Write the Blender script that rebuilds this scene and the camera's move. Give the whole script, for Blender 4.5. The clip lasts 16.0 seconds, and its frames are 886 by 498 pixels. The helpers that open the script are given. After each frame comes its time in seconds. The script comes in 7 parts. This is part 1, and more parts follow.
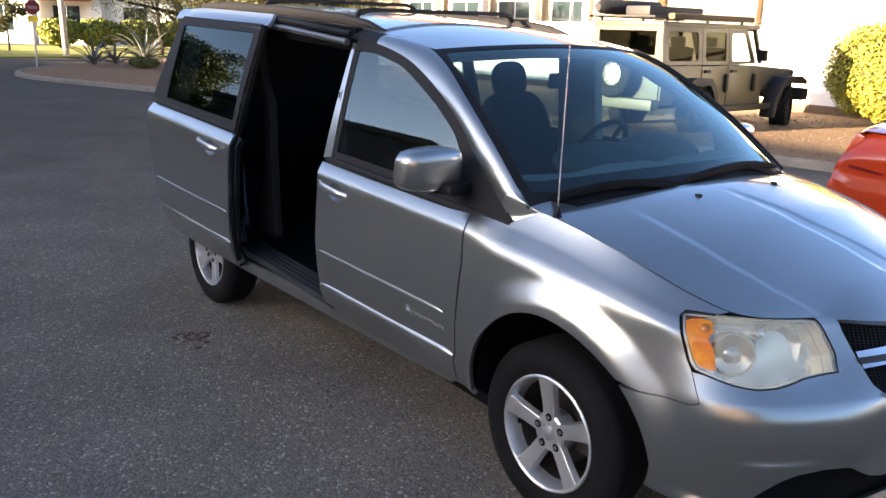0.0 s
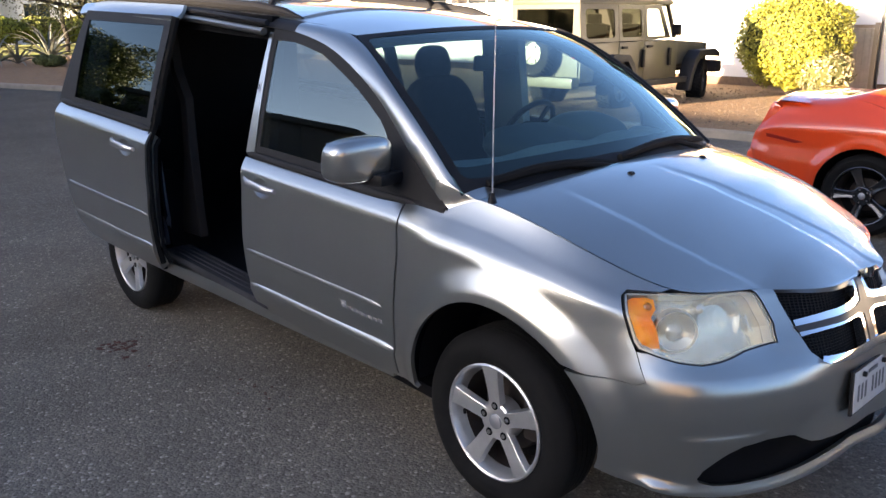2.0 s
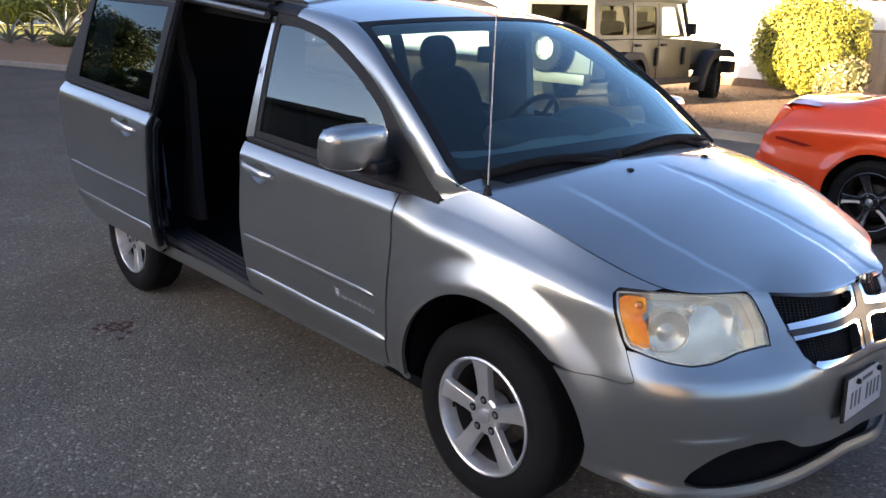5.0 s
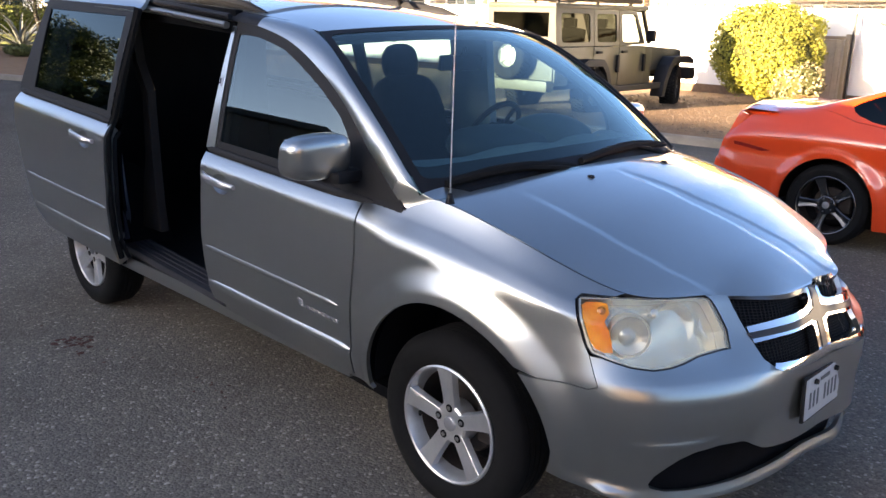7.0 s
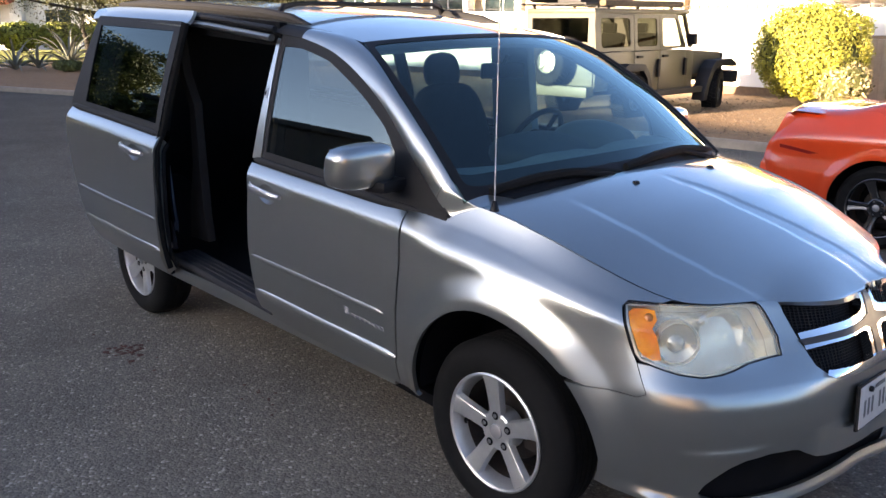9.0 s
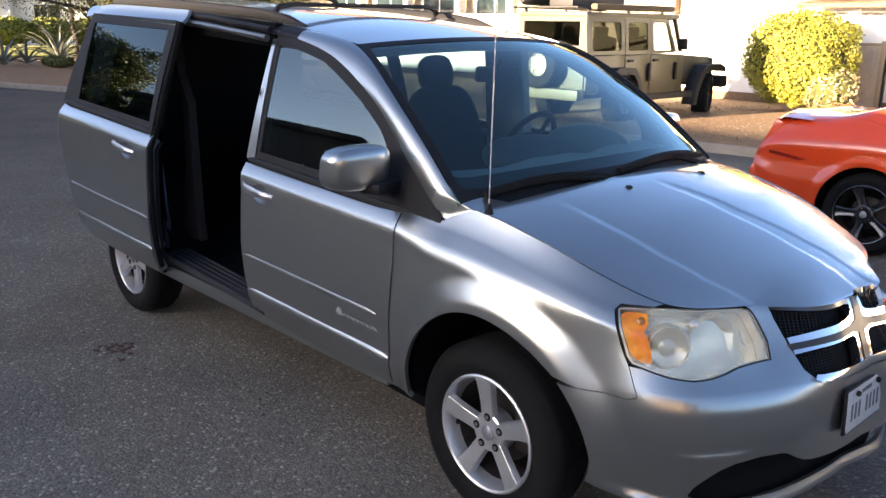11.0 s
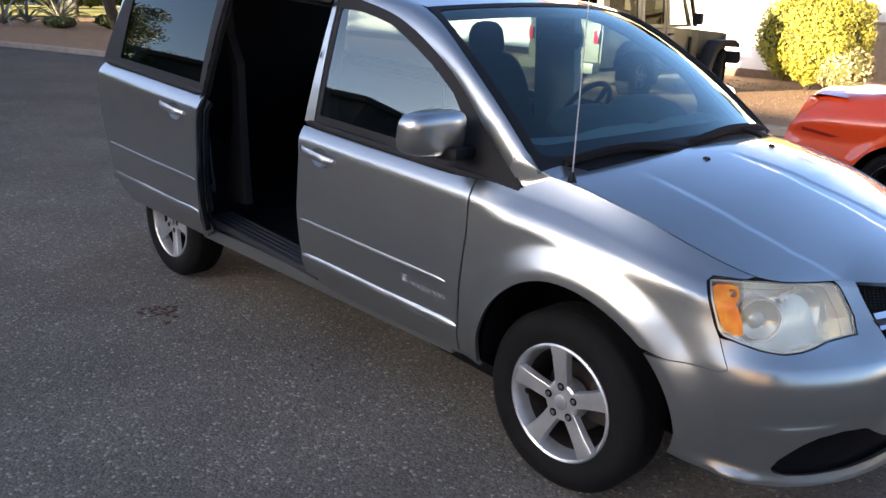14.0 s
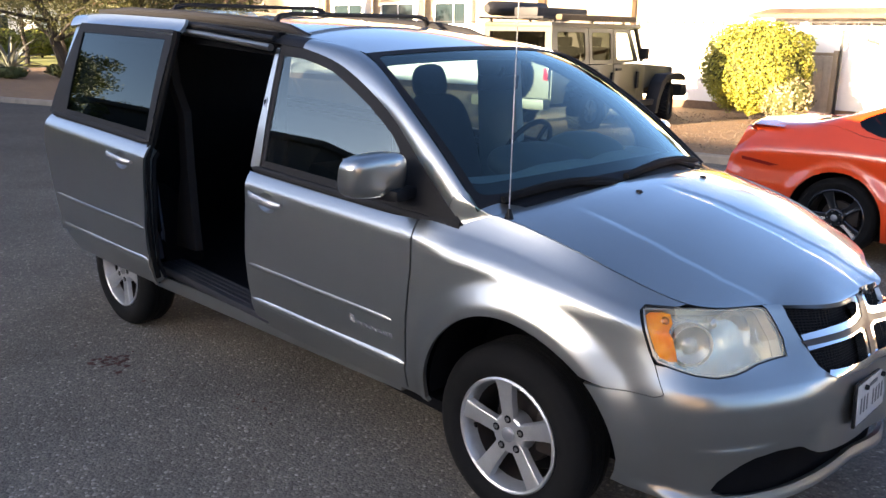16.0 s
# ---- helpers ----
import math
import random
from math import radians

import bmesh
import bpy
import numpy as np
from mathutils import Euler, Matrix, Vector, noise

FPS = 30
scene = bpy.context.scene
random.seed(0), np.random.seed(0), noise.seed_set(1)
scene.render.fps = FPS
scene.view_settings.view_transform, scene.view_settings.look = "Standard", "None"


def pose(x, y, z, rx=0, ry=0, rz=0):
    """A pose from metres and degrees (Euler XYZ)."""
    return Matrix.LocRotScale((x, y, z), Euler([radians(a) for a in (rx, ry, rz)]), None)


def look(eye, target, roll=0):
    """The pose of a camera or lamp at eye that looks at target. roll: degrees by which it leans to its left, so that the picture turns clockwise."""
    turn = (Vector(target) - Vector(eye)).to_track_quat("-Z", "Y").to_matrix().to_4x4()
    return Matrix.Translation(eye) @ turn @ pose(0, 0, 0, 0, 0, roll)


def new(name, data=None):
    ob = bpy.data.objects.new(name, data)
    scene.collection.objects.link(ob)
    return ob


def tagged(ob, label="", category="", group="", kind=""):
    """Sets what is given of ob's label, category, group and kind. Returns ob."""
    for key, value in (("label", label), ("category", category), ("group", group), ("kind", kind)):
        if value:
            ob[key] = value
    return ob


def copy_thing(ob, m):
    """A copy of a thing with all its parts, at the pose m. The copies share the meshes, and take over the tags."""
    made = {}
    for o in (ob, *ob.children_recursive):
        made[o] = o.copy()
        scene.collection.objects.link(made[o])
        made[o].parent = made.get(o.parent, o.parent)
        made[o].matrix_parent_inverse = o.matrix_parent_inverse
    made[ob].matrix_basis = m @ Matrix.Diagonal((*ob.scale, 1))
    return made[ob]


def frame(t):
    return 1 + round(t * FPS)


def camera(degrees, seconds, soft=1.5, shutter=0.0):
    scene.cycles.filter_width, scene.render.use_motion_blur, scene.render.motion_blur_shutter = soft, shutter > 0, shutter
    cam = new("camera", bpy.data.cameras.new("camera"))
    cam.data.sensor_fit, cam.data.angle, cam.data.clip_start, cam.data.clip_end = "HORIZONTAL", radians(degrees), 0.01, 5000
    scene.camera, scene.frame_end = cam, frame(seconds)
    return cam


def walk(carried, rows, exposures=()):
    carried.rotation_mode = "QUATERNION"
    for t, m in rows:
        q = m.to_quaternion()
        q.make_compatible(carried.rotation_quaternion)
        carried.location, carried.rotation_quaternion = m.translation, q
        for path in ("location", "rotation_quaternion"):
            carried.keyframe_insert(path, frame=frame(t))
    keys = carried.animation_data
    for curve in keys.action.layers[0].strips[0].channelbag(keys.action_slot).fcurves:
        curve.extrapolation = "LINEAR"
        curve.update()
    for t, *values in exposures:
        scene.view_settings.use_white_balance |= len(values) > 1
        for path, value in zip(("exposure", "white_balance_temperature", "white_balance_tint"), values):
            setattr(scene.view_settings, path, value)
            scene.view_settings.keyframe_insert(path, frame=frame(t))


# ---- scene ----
cam = camera(56.0, 16.0, soft=1.5)
PATH = [
    (0, (2.008, -3.05, 1.842), (0.497, -1.844, 1.329), 1.7),
    (0.5, (2.011, -3.04, 1.843), (0.534, -1.788, 1.339), 1.1),
    (1, (2.014, -3.025, 1.836), (0.565, -1.739, 1.339), 0.7),
    (1.5, (2.009, -3.018, 1.825), (0.565, -1.74, 1.294), 0.6),
    (2, (1.93, -3.009, 1.84), (0.536, -1.682, 1.295), -0.3),
    (2.5, (1.93, -2.992, 1.836), (0.536, -1.652, 1.325), 0.1),
    (3, (1.973, -2.936, 1.831), (0.592, -1.595, 1.287), 0.2),
    (3.5, (1.975, -2.911, 1.814), (0.638, -1.535, 1.249), 0.9),
    (4, (1.957, -2.915, 1.828), (0.584, -1.58, 1.251), 0.8),
    (4.2, (1.954, -2.924, 1.826), (0.563, -1.6, 1.268), 1.0),
    (6.3, (1.947, -2.96, 1.832), (0.539, -1.658, 1.267), 1.6),
    (6.5, (1.951, -2.951, 1.833), (0.563, -1.623, 1.279), 1.6),
    (7, (1.958, -2.943, 1.832), (0.605, -1.573, 1.289), 1.3),
    (7.5, (1.952, -2.952, 1.834), (0.577, -1.604, 1.292), 0.6),
    (8, (1.948, -2.957, 1.83), (0.553, -1.633, 1.283), 1.4),
    (8.5, (1.947, -2.948, 1.833), (0.535, -1.649, 1.269), -0.0),
    (8.7, (1.951, -2.953, 1.834), (0.529, -1.652, 1.301), -0.0),
    (11, (1.95, -2.99, 1.845), (0.546, -1.665, 1.32), 0.9),
    (11.5, (1.914, -3.025, 1.825), (0.529, -1.699, 1.255), 1.7),
    (12, (1.815, -3.156, 1.817), (0.474, -1.785, 1.248), -0.8),
    (12.5, (1.737, -3.198, 1.826), (0.373, -1.863, 1.227), 1.2),
    (13, (1.712, -3.19, 1.813), (0.354, -1.871, 1.166), 1.8),
    (13.5, (1.698, -3.185, 1.815), (0.349, -1.849, 1.185), 2.8),
    (14, (1.717, -3.2, 1.811), (0.34, -1.875, 1.222), 2.3),
    (14.5, (1.738, -3.198, 1.822), (0.361, -1.86, 1.26), 2.2),
    (15, (1.772, -3.207, 1.833), (0.383, -1.853, 1.346), 1.3),
    (15.5, (1.798, -3.202, 1.836), (0.423, -1.829, 1.361), 0.8),
    (16, (1.817, -3.19, 1.837), (0.482, -1.787, 1.336), 0.9),
]
walk(cam, [(t, look(eye, target, roll)) for t, eye, target, roll in PATH], exposures=[(0.0, 3.19, 8900, 16.0)])

# ---- daylight: a low sun from behind, the street in the shade of the house opposite ----
SUN_ELEV, SUN_AZ = radians(9.4), radians(12.0)   # azimuth: from -y towards -x
world = bpy.data.worlds.new("world")
scene.world = world
world.use_nodes = True
wn = world.node_tree.nodes
sky = wn.new("ShaderNodeTexSky")
sky.sky_type, sky.sun_disc = "NISHITA", False
sky.sun_elevation, sky.sun_rotation = SUN_ELEV, math.pi + SUN_AZ
sky.air_density, sky.dust_density, sky.ozone_density = 0.48, 2.2, 3.5
wn["Background"].inputs["Strength"].default_value = 0.085
world.node_tree.links.new(sky.outputs["Color"], wn["Background"].inputs["Color"])
sun_dir = Vector((math.sin(SUN_AZ) * math.cos(SUN_ELEV), math.cos(SUN_AZ) * math.cos(SUN_ELEV), -math.sin(SUN_ELEV)))
sun = new("sun", bpy.data.lights.new("sun", "SUN"))
sun.data.energy, sun.data.angle, sun.data.color = 5.0, radians(0.5), (1.0, 0.89, 0.74)
sun.rotation_mode = "QUATERNION"
sun.rotation_quaternion = sun_dir.to_track_quat("-Z", "Y")
sun.location = (-10, -20, 12)

# ---- materials ----
MATS = {}


def mat(name, color, rough=0.5, metal=0.0, vary=0.0, scale=8.0, bump=0.0, bump_scale=60.0, coat=0.0, spec=0.5, color2=None, detail=4.0, emit=0.0, island=0.0, speck=0.0, speck_scale=300.0, speck_color=(0.3, 0.3, 0.3)):
    """A principled material with two scales of variation in its colour and a fine relief."""
    if name in MATS:
        return MATS[name]
    m = bpy.data.materials.new(name)
    m.use_nodes = True
    nt = m.node_tree
    b = nt.nodes["Principled BSDF"]
    b.inputs["Base Color"].default_value = (*color, 1)
    b.inputs["Roughness"].default_value = rough
    b.inputs["Metallic"].default_value = metal
    b.inputs["Specular IOR Level"].default_value = spec
    b.inputs["Coat Weight"].default_value = coat
    b.inputs["Coat Roughness"].default_value = 0.04
    co = nt.nodes.new("ShaderNodeTexCoord").outputs["Object"]
    out = None
    if vary or color2:
        n = nt.nodes.new("ShaderNodeTexNoise")
        n.inputs["Scale"].default_value, n.inputs["Detail"].default_value = scale, detail
        n.inputs["Roughness"].default_value = 0.65
        nt.links.new(co, n.inputs["Vector"])
        r = nt.nodes.new("ShaderNodeValToRGB")
        other = color2 or tuple(c * (1 - vary) for c in color)
        r.color_ramp.elements[0].position, r.color_ramp.elements[1].position = 0.34, 0.66
        r.color_ramp.elements[0].color, r.color_ramp.elements[1].color = (*other, 1), (*color, 1)
        nt.links.new(n.outputs["Fac"], r.inputs["Fac"])
        out = r.outputs["Color"]
    if speck:
        n = nt.nodes.new("ShaderNodeTexNoise")
        n.inputs["Scale"].default_value, n.inputs["Detail"].default_value = speck_scale, 2.0
        nt.links.new(co, n.inputs["Vector"])
        r = nt.nodes.new("ShaderNodeMapRange")
        r.inputs["From Min"].default_value, r.inputs["From Max"].default_value = 0.52, 0.72
        r.inputs["To Max"].default_value = speck
        nt.links.new(n.outputs["Fac"], r.inputs["Value"])
        x = nt.nodes.new("ShaderNodeMix")
        x.data_type = "RGBA"
        nt.links.new(r.outputs["Result"], x.inputs["Factor"])
        if out:
            nt.links.new(out, x.inputs["A"])
        else:
            x.inputs["A"].default_value = (*color, 1)
        x.inputs["B"].default_value = (*speck_color, 1)
        out = x.outputs["Result"]
    if island:
        g = nt.nodes.new("ShaderNodeNewGeometry")
        h = nt.nodes.new("ShaderNodeHueSaturation")
        mr = nt.nodes.new("ShaderNodeMapRange")
        mr.inputs["To Min"].default_value, mr.inputs["To Max"].default_value = 1 - island, 1 + island
        nt.links.new(g.outputs["Random Per Island"], mr.inputs["Value"])
        nt.links.new(mr.outputs["Result"], h.inputs["Value"])
        if out:
            nt.links.new(out, h.inputs["Color"])
        else:
            h.inputs["Color"].default_value = (*color, 1)
        out = h.outputs["Color"]
    if out:
        nt.links.new(out, b.inputs["Base Color"])
    if bump:
        n = nt.nodes.new("ShaderNodeTexNoise")
        n.inputs["Scale"].default_value, n.inputs["Detail"].default_value = bump_scale, 6.0
        nt.links.new(co, n.inputs["Vector"])
        bp = nt.nodes.new("ShaderNodeBump")
        bp.inputs["Strength"].default_value, bp.inputs["Distance"].default_value = bump, 0.02
        nt.links.new(n.outputs["Fac"], bp.inputs["Height"])
        nt.links.new(bp.outputs["Normal"], b.inputs["Normal"])
    if emit:
        b.inputs["Emission Color"].default_value = (*color, 1)
        b.inputs["Emission Strength"].default_value = emit
    MATS[name] = m
    return m


def pane(name, tint, rough=0.01, ior=1.5, gloss=1.7, sheen=(1.0, 1.0, 1.0)):
    """Thin glass: tinted straight through, with Fresnel gloss."""
    if name in MATS:
        return MATS[name]
    m = bpy.data.materials.new(name)
    m.use_nodes = True
    nt = m.node_tree
    nt.nodes.remove(nt.nodes["Principled BSDF"])
    tr, gl = nt.nodes.new("ShaderNodeBsdfTransparent"), nt.nodes.new("ShaderNodeBsdfGlossy")
    tr.inputs["Color"].default_value = (*tint, 1)
    gl.inputs["Roughness"].default_value = rough
    gl.inputs["Color"].default_value = (*sheen, 1)
    lw, mx = nt.nodes.new("ShaderNodeLayerWeight"), nt.nodes.new("ShaderNodeMixShader")
    lw.inputs["Blend"].default_value = 0.5
    r0 = ((ior - 1) / (ior + 1)) ** 2 * gloss      # both faces of the pane
    pw, ma = nt.nodes.new("ShaderNodeMath"), nt.nodes.new("ShaderNodeMath")
    pw.operation, ma.operation = "POWER", "MULTIPLY_ADD"
    pw.inputs[1].default_value, ma.inputs[1].default_value, ma.inputs[2].default_value = 5.0, 1 - r0, r0
    nt.links.new(lw.outputs["Facing"], pw.inputs[0])
    nt.links.new(pw.outputs["Value"], ma.inputs[0])
    nt.links.new(ma.outputs["Value"], mx.inputs["Fac"])
    nt.links.new(tr.outputs["BSDF"], mx.inputs[1])
    nt.links.new(gl.outputs["BSDF"], mx.inputs[2])
    nt.links.new(mx.outputs["Shader"], nt.nodes["Material Output"].inputs["Surface"])
    MATS[name] = m
    return m




def leafy(m, share=0.35):
    """Leaves let a share of the light through."""
    nt = m.node_tree
    b = nt.nodes["Principled BSDF"]
    tl, mx = nt.nodes.new("ShaderNodeBsdfTranslucent"), nt.nodes.new("ShaderNodeMixShader")
    mx.inputs["Fac"].default_value = share
    nt.links.new(b.inputs["Base Color"].links[0].from_socket, tl.inputs["Color"])
    nt.links.new(b.outputs["BSDF"], mx.inputs[1])
    nt.links.new(tl.outputs["BSDF"], mx.inputs[2])
    nt.links.new(mx.outputs["Shader"], nt.nodes["Material Output"].inputs["Surface"])
    return m


M_PAINT = mat("silver_paint", (0.432, 0.442, 0.420), 0.275, 0.95, coat=1.0, vary=0.04, scale=3.0, bump=0.004, bump_scale=900)
M_BLACK = mat("black_plastic", (0.010, 0.010, 0.0115), 0.6, spec=0.2, vary=0.2, scale=20, bump=0.05, bump_scale=400)
# near-black for hollows and the cabin: their shade is put into the colour
M_DARK = mat("cavity_shade_black", (0.006, 0.006, 0.007), 0.9, vary=0.3, spec=0.08)
M_RUBBER = mat("tyre_rubber", (0.009, 0.0088, 0.0088), 0.85, vary=0.3, scale=14, bump=0.08, bump_scale=200, spec=0.15)
M_ALLOY = mat("alloy", (0.66, 0.655, 0.64), 0.34, 0.80, vary=0.12, scale=18, bump=0.02)
M_CHROME = mat("chrome", (0.75, 0.76, 0.78), 0.08, 1.0)
# kept near-black: the shade inside the wheels is put into this colour
M_STEEL = mat("shaded_wheel_steel", (0.03, 0.027, 0.026), 0.6, 0.4, color2=(0.03, 0.018, 0.013), scale=25)
M_TRIM = mat("grey_trim", (0.12, 0.12, 0.125), 0.6, vary=0.15)
M_CLOTH = mat("dark_cloth", (0.010, 0.011, 0.014), 0.9, spec=0.1, vary=0.25, scale=30, bump=0.2, bump_scale=300)
M_DASH = mat("dash_grey", (0.23, 0.265, 0.27), 0.7, vary=0.1, bump=0.05, bump_scale=500)
GREEN = (0.82, 1.0, 0.98)          # the greenish body colour of car glass
M_WINDSCREEN = pane("windscreen_glass", (0.40, 0.60, 0.61), 0.01, 1.5, 2.1, (0.76, 1.0, 0.97))
M_DOORGLASS = pane("door_glass", (0.22, 0.28, 0.28), 0.01, 1.6, 2.4, GREEN)
# same door glass, tinted lighter so the far side's backdrop comes through brighter
M_FARGLASS = pane("far_door_glass", (0.78, 0.88, 0.92), 0.01, 1.5, 1.2)
M_PRIVACY = pane("privacy_glass", (0.34, 0.40, 0.43), 0.01, 1.5, 1.5)
M_TINT = pane("tinted_glass", (0.015, 0.017, 0.018), 0.01, 1.5, 1.1, GREEN)
M_CORNER = pane("corner_lens", (0.97, 0.95, 0.90), 0.03, 1.5, 0.8)
M_LENS = pane("lamp_lens", (0.95, 0.92, 0.84), 0.06)
nt = M_LENS.node_tree                     # weathered lens: a share of milky scatter
haze, mixed = nt.nodes.new("ShaderNodeBsdfDiffuse"), nt.nodes.new("ShaderNodeMixShader")
haze.inputs["Color"].default_value, mixed.inputs["Fac"].default_value = (1.0, 0.87, 0.62, 1), 0.24
nt.links.new(nt.nodes["Mix Shader"].outputs["Shader"], mixed.inputs[1])
nt.links.new(haze.outputs["BSDF"], mixed.inputs[2])
nt.links.new(mixed.outputs["Shader"], nt.nodes["Material Output"].inputs["Surface"])


def asphalt(name):
    """Worn asphalt: stones of their own brightness in a dark binder, with broad stains."""
    m = bpy.data.materials.new(name)
    m.use_nodes = True
    nt = m.node_tree
    b = nt.nodes["Principled BSDF"]
    b.inputs["Roughness"].default_value = 0.9
    b.inputs["Specular IOR Level"].default_value = 0.2
    co = nt.nodes.new("ShaderNodeTexCoord").outputs["Object"]
    layers = []
    for scale, lo, hi, c0, c1 in ((78.0, 0.15, 1.0, (0.066, 0.059, 0.048), (0.34, 0.295, 0.235)), (210.0, 0.1, 0.95, (0.104, 0.092, 0.075), (0.25, 0.22, 0.178))):
        v = nt.nodes.new("ShaderNodeTexVoronoi")
        v.inputs["Scale"].default_value = scale
        nt.links.new(co, v.inputs["Vector"])
        sep = nt.nodes.new("ShaderNodeSeparateColor")
        nt.links.new(v.outputs["Color"], sep.inputs["Color"])
        r = nt.nodes.new("ShaderNodeValToRGB")
        r.color_ramp.elements[0].position, r.color_ramp.elements[1].position = lo, hi
        r.color_ramp.elements[0].color, r.color_ramp.elements[1].color = (*c0, 1), (*c1, 1)
        if scale < 100:
            e = r.color_ramp.elements.new(0.93)
            e.color = (0.18, 0.158, 0.128, 1)
            r.color_ramp.elements[2].color = (0.48, 0.44, 0.38, 1)
        nt.links.new(sep.outputs["Red"], r.inputs["Fac"])
        layers.append((r, v))
    x = nt.nodes.new("ShaderNodeMix")
    x.data_type = "RGBA"
    x.inputs["Factor"].default_value = 0.45
    nt.links.new(layers[0][0].outputs["Color"], x.inputs["A"])
    nt.links.new(layers[1][0].outputs["Color"], x.inputs["B"])
    n = nt.nodes.new("ShaderNodeTexNoise")
    n.inputs["Scale"].default_value, n.inputs["Detail"].default_value, n.inputs["Roughness"].default_value = 0.8, 8.0, 0.6
    nt.links.new(co, n.inputs["Vector"])
    mr = nt.nodes.new("ShaderNodeMapRange")
    mr.inputs["From Min"].default_value, mr.inputs["From Max"].default_value = 0.3, 0.7
    mr.inputs["To Min"].default_value, mr.inputs["To Max"].default_value = 0.74, 1.06
    nt.links.new(n.outputs["Fac"], mr.inputs["Value"])
    # the colour darkens gradually towards -x, shifted unevenly by the noise
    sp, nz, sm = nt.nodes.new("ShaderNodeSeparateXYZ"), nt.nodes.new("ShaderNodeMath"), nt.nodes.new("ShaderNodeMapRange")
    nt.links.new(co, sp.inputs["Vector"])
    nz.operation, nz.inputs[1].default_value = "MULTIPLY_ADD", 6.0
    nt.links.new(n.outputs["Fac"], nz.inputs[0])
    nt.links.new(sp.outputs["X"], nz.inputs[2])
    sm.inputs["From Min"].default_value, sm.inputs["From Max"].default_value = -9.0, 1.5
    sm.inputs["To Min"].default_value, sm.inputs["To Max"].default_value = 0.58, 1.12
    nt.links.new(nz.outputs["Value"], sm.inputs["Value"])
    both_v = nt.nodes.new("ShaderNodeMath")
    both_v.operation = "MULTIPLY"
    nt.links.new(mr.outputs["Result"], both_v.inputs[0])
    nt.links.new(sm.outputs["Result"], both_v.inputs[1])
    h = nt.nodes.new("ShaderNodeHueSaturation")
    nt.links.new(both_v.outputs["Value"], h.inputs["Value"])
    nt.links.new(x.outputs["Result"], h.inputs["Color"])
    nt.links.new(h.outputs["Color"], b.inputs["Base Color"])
    bp = nt.nodes.new("ShaderNodeBump")
    bp.inputs["Strength"].default_value, bp.inputs["Distance"].default_value = 0.7, 0.006
    nt.links.new(layers[0][1].outputs["Distance"], bp.inputs["Height"])
    bp.invert = True
    nt.links.new(bp.outputs["Normal"], b.inputs["Normal"])
    return m

# ---- mesh helpers ----
RAKE = 0.055                      # the van stands nose-down: height lost per metre forward


def empty(name, at=(0, 0, 0), rz=0.0):
    ob = new(name)
    ob.matrix_basis = pose(*at, 0, 0, rz)
    ob.empty_display_size = 0.2
    return ob


def link_mesh(name, me, material, parent, label=""):
    ob = new(name, me)
    if material is not None and not me.materials:
        me.materials.append(material)
    if parent is not None:
        ob.parent = parent
    if label:
        ob["label"] = label
    return ob


def part(name, bm, material, parent=None, label="", smooth=True, angle=35.0):
    """Links a bmesh as one mesh object under a thing or a part."""
    me = bpy.data.meshes.new(name)
    bmesh.ops.recalc_face_normals(bm, faces=bm.faces)
    if smooth:
        for f in bm.faces:
            f.smooth = True
        for e in bm.edges:
            if len(e.link_faces) == 2 and e.calc_face_angle(0) > radians(angle):
                e.smooth = False
    bm.to_mesh(me)
    bm.free()
    return link_mesh(name, me, material, parent, label)


def box(bm, size, at, rot=(0, 0, 0), bevel=0.0, taper=None):
    """Adds a box; taper: scale of its top in x and y."""
    made = bmesh.ops.create_cube(bm, size=1.0)["verts"]
    m = pose(*at, *rot) @ Matrix.Diagonal((*size, 1))
    for v in made:
        if taper and v.co.z > 0:
            v.co.x *= taper[0]
            v.co.y *= taper[1]
    bmesh.ops.transform(bm, matrix=m, verts=made)
    if bevel:
        edges = list({e for v in made for e in v.link_edges})
        bmesh.ops.bevel(bm, geom=edges, offset=bevel, segments=2, affect="EDGES", profile=0.6)
    return bm


def boxed(size, at, rot=(0, 0, 0), bevel=0.0, taper=None):
    return box(bmesh.new(), size, at, rot, bevel, taper)


def lathe(bm, profile, n=48, m=None, closed=False):
    """Turns (radius, along) about the local y axis; m places it."""
    rings = []
    for r, a in profile:
        rings.append([bm.verts.new((r * math.cos(2 * math.pi * k / n), a, r * math.sin(2 * math.pi * k / n))) for k in range(n)])
    pairs = list(zip(rings, rings[1:] + ([rings[0]] if closed else [])))
    if not closed:
        pairs = pairs[: len(rings) - 1]
    for one, two in pairs:
        for k in range(n):
            bm.faces.new((one[k], one[(k + 1) % n], two[(k + 1) % n], two[k]))
    if m is not None:
        bmesh.ops.transform(bm, matrix=m, verts=[v for ring in rings for v in ring])
    return bm


def tube(bm, points, radius, n=8, caps=True):
    """A round bar through the points; radius: one number, or one a point."""
    pts = [Vector(p) for p in points]
    radii = [float(r) for r in radius] if isinstance(radius, (list, tuple)) else [float(radius)] * len(pts)
    rings = []
    for i, p in enumerate(pts):
        d = (pts[min(i + 1, len(pts) - 1)] - pts[max(i - 1, 0)]).normalized()
        u = d.cross(Vector((0.31, 0.17, 0.93))).normalized()
        w = d.cross(u)
        rings.append([bm.verts.new(p + radii[i] * (math.cos(2 * math.pi * k / n) * u + math.sin(2 * math.pi * k / n) * w)) for k in range(n)])
    for one, two in zip(rings, rings[1:]):
        for k in range(n):
            bm.faces.new((one[k], one[(k + 1) % n], two[(k + 1) % n], two[k]))
    if caps:
        bm.faces.new(rings[0])
        bm.faces.new(rings[-1])
    return bm


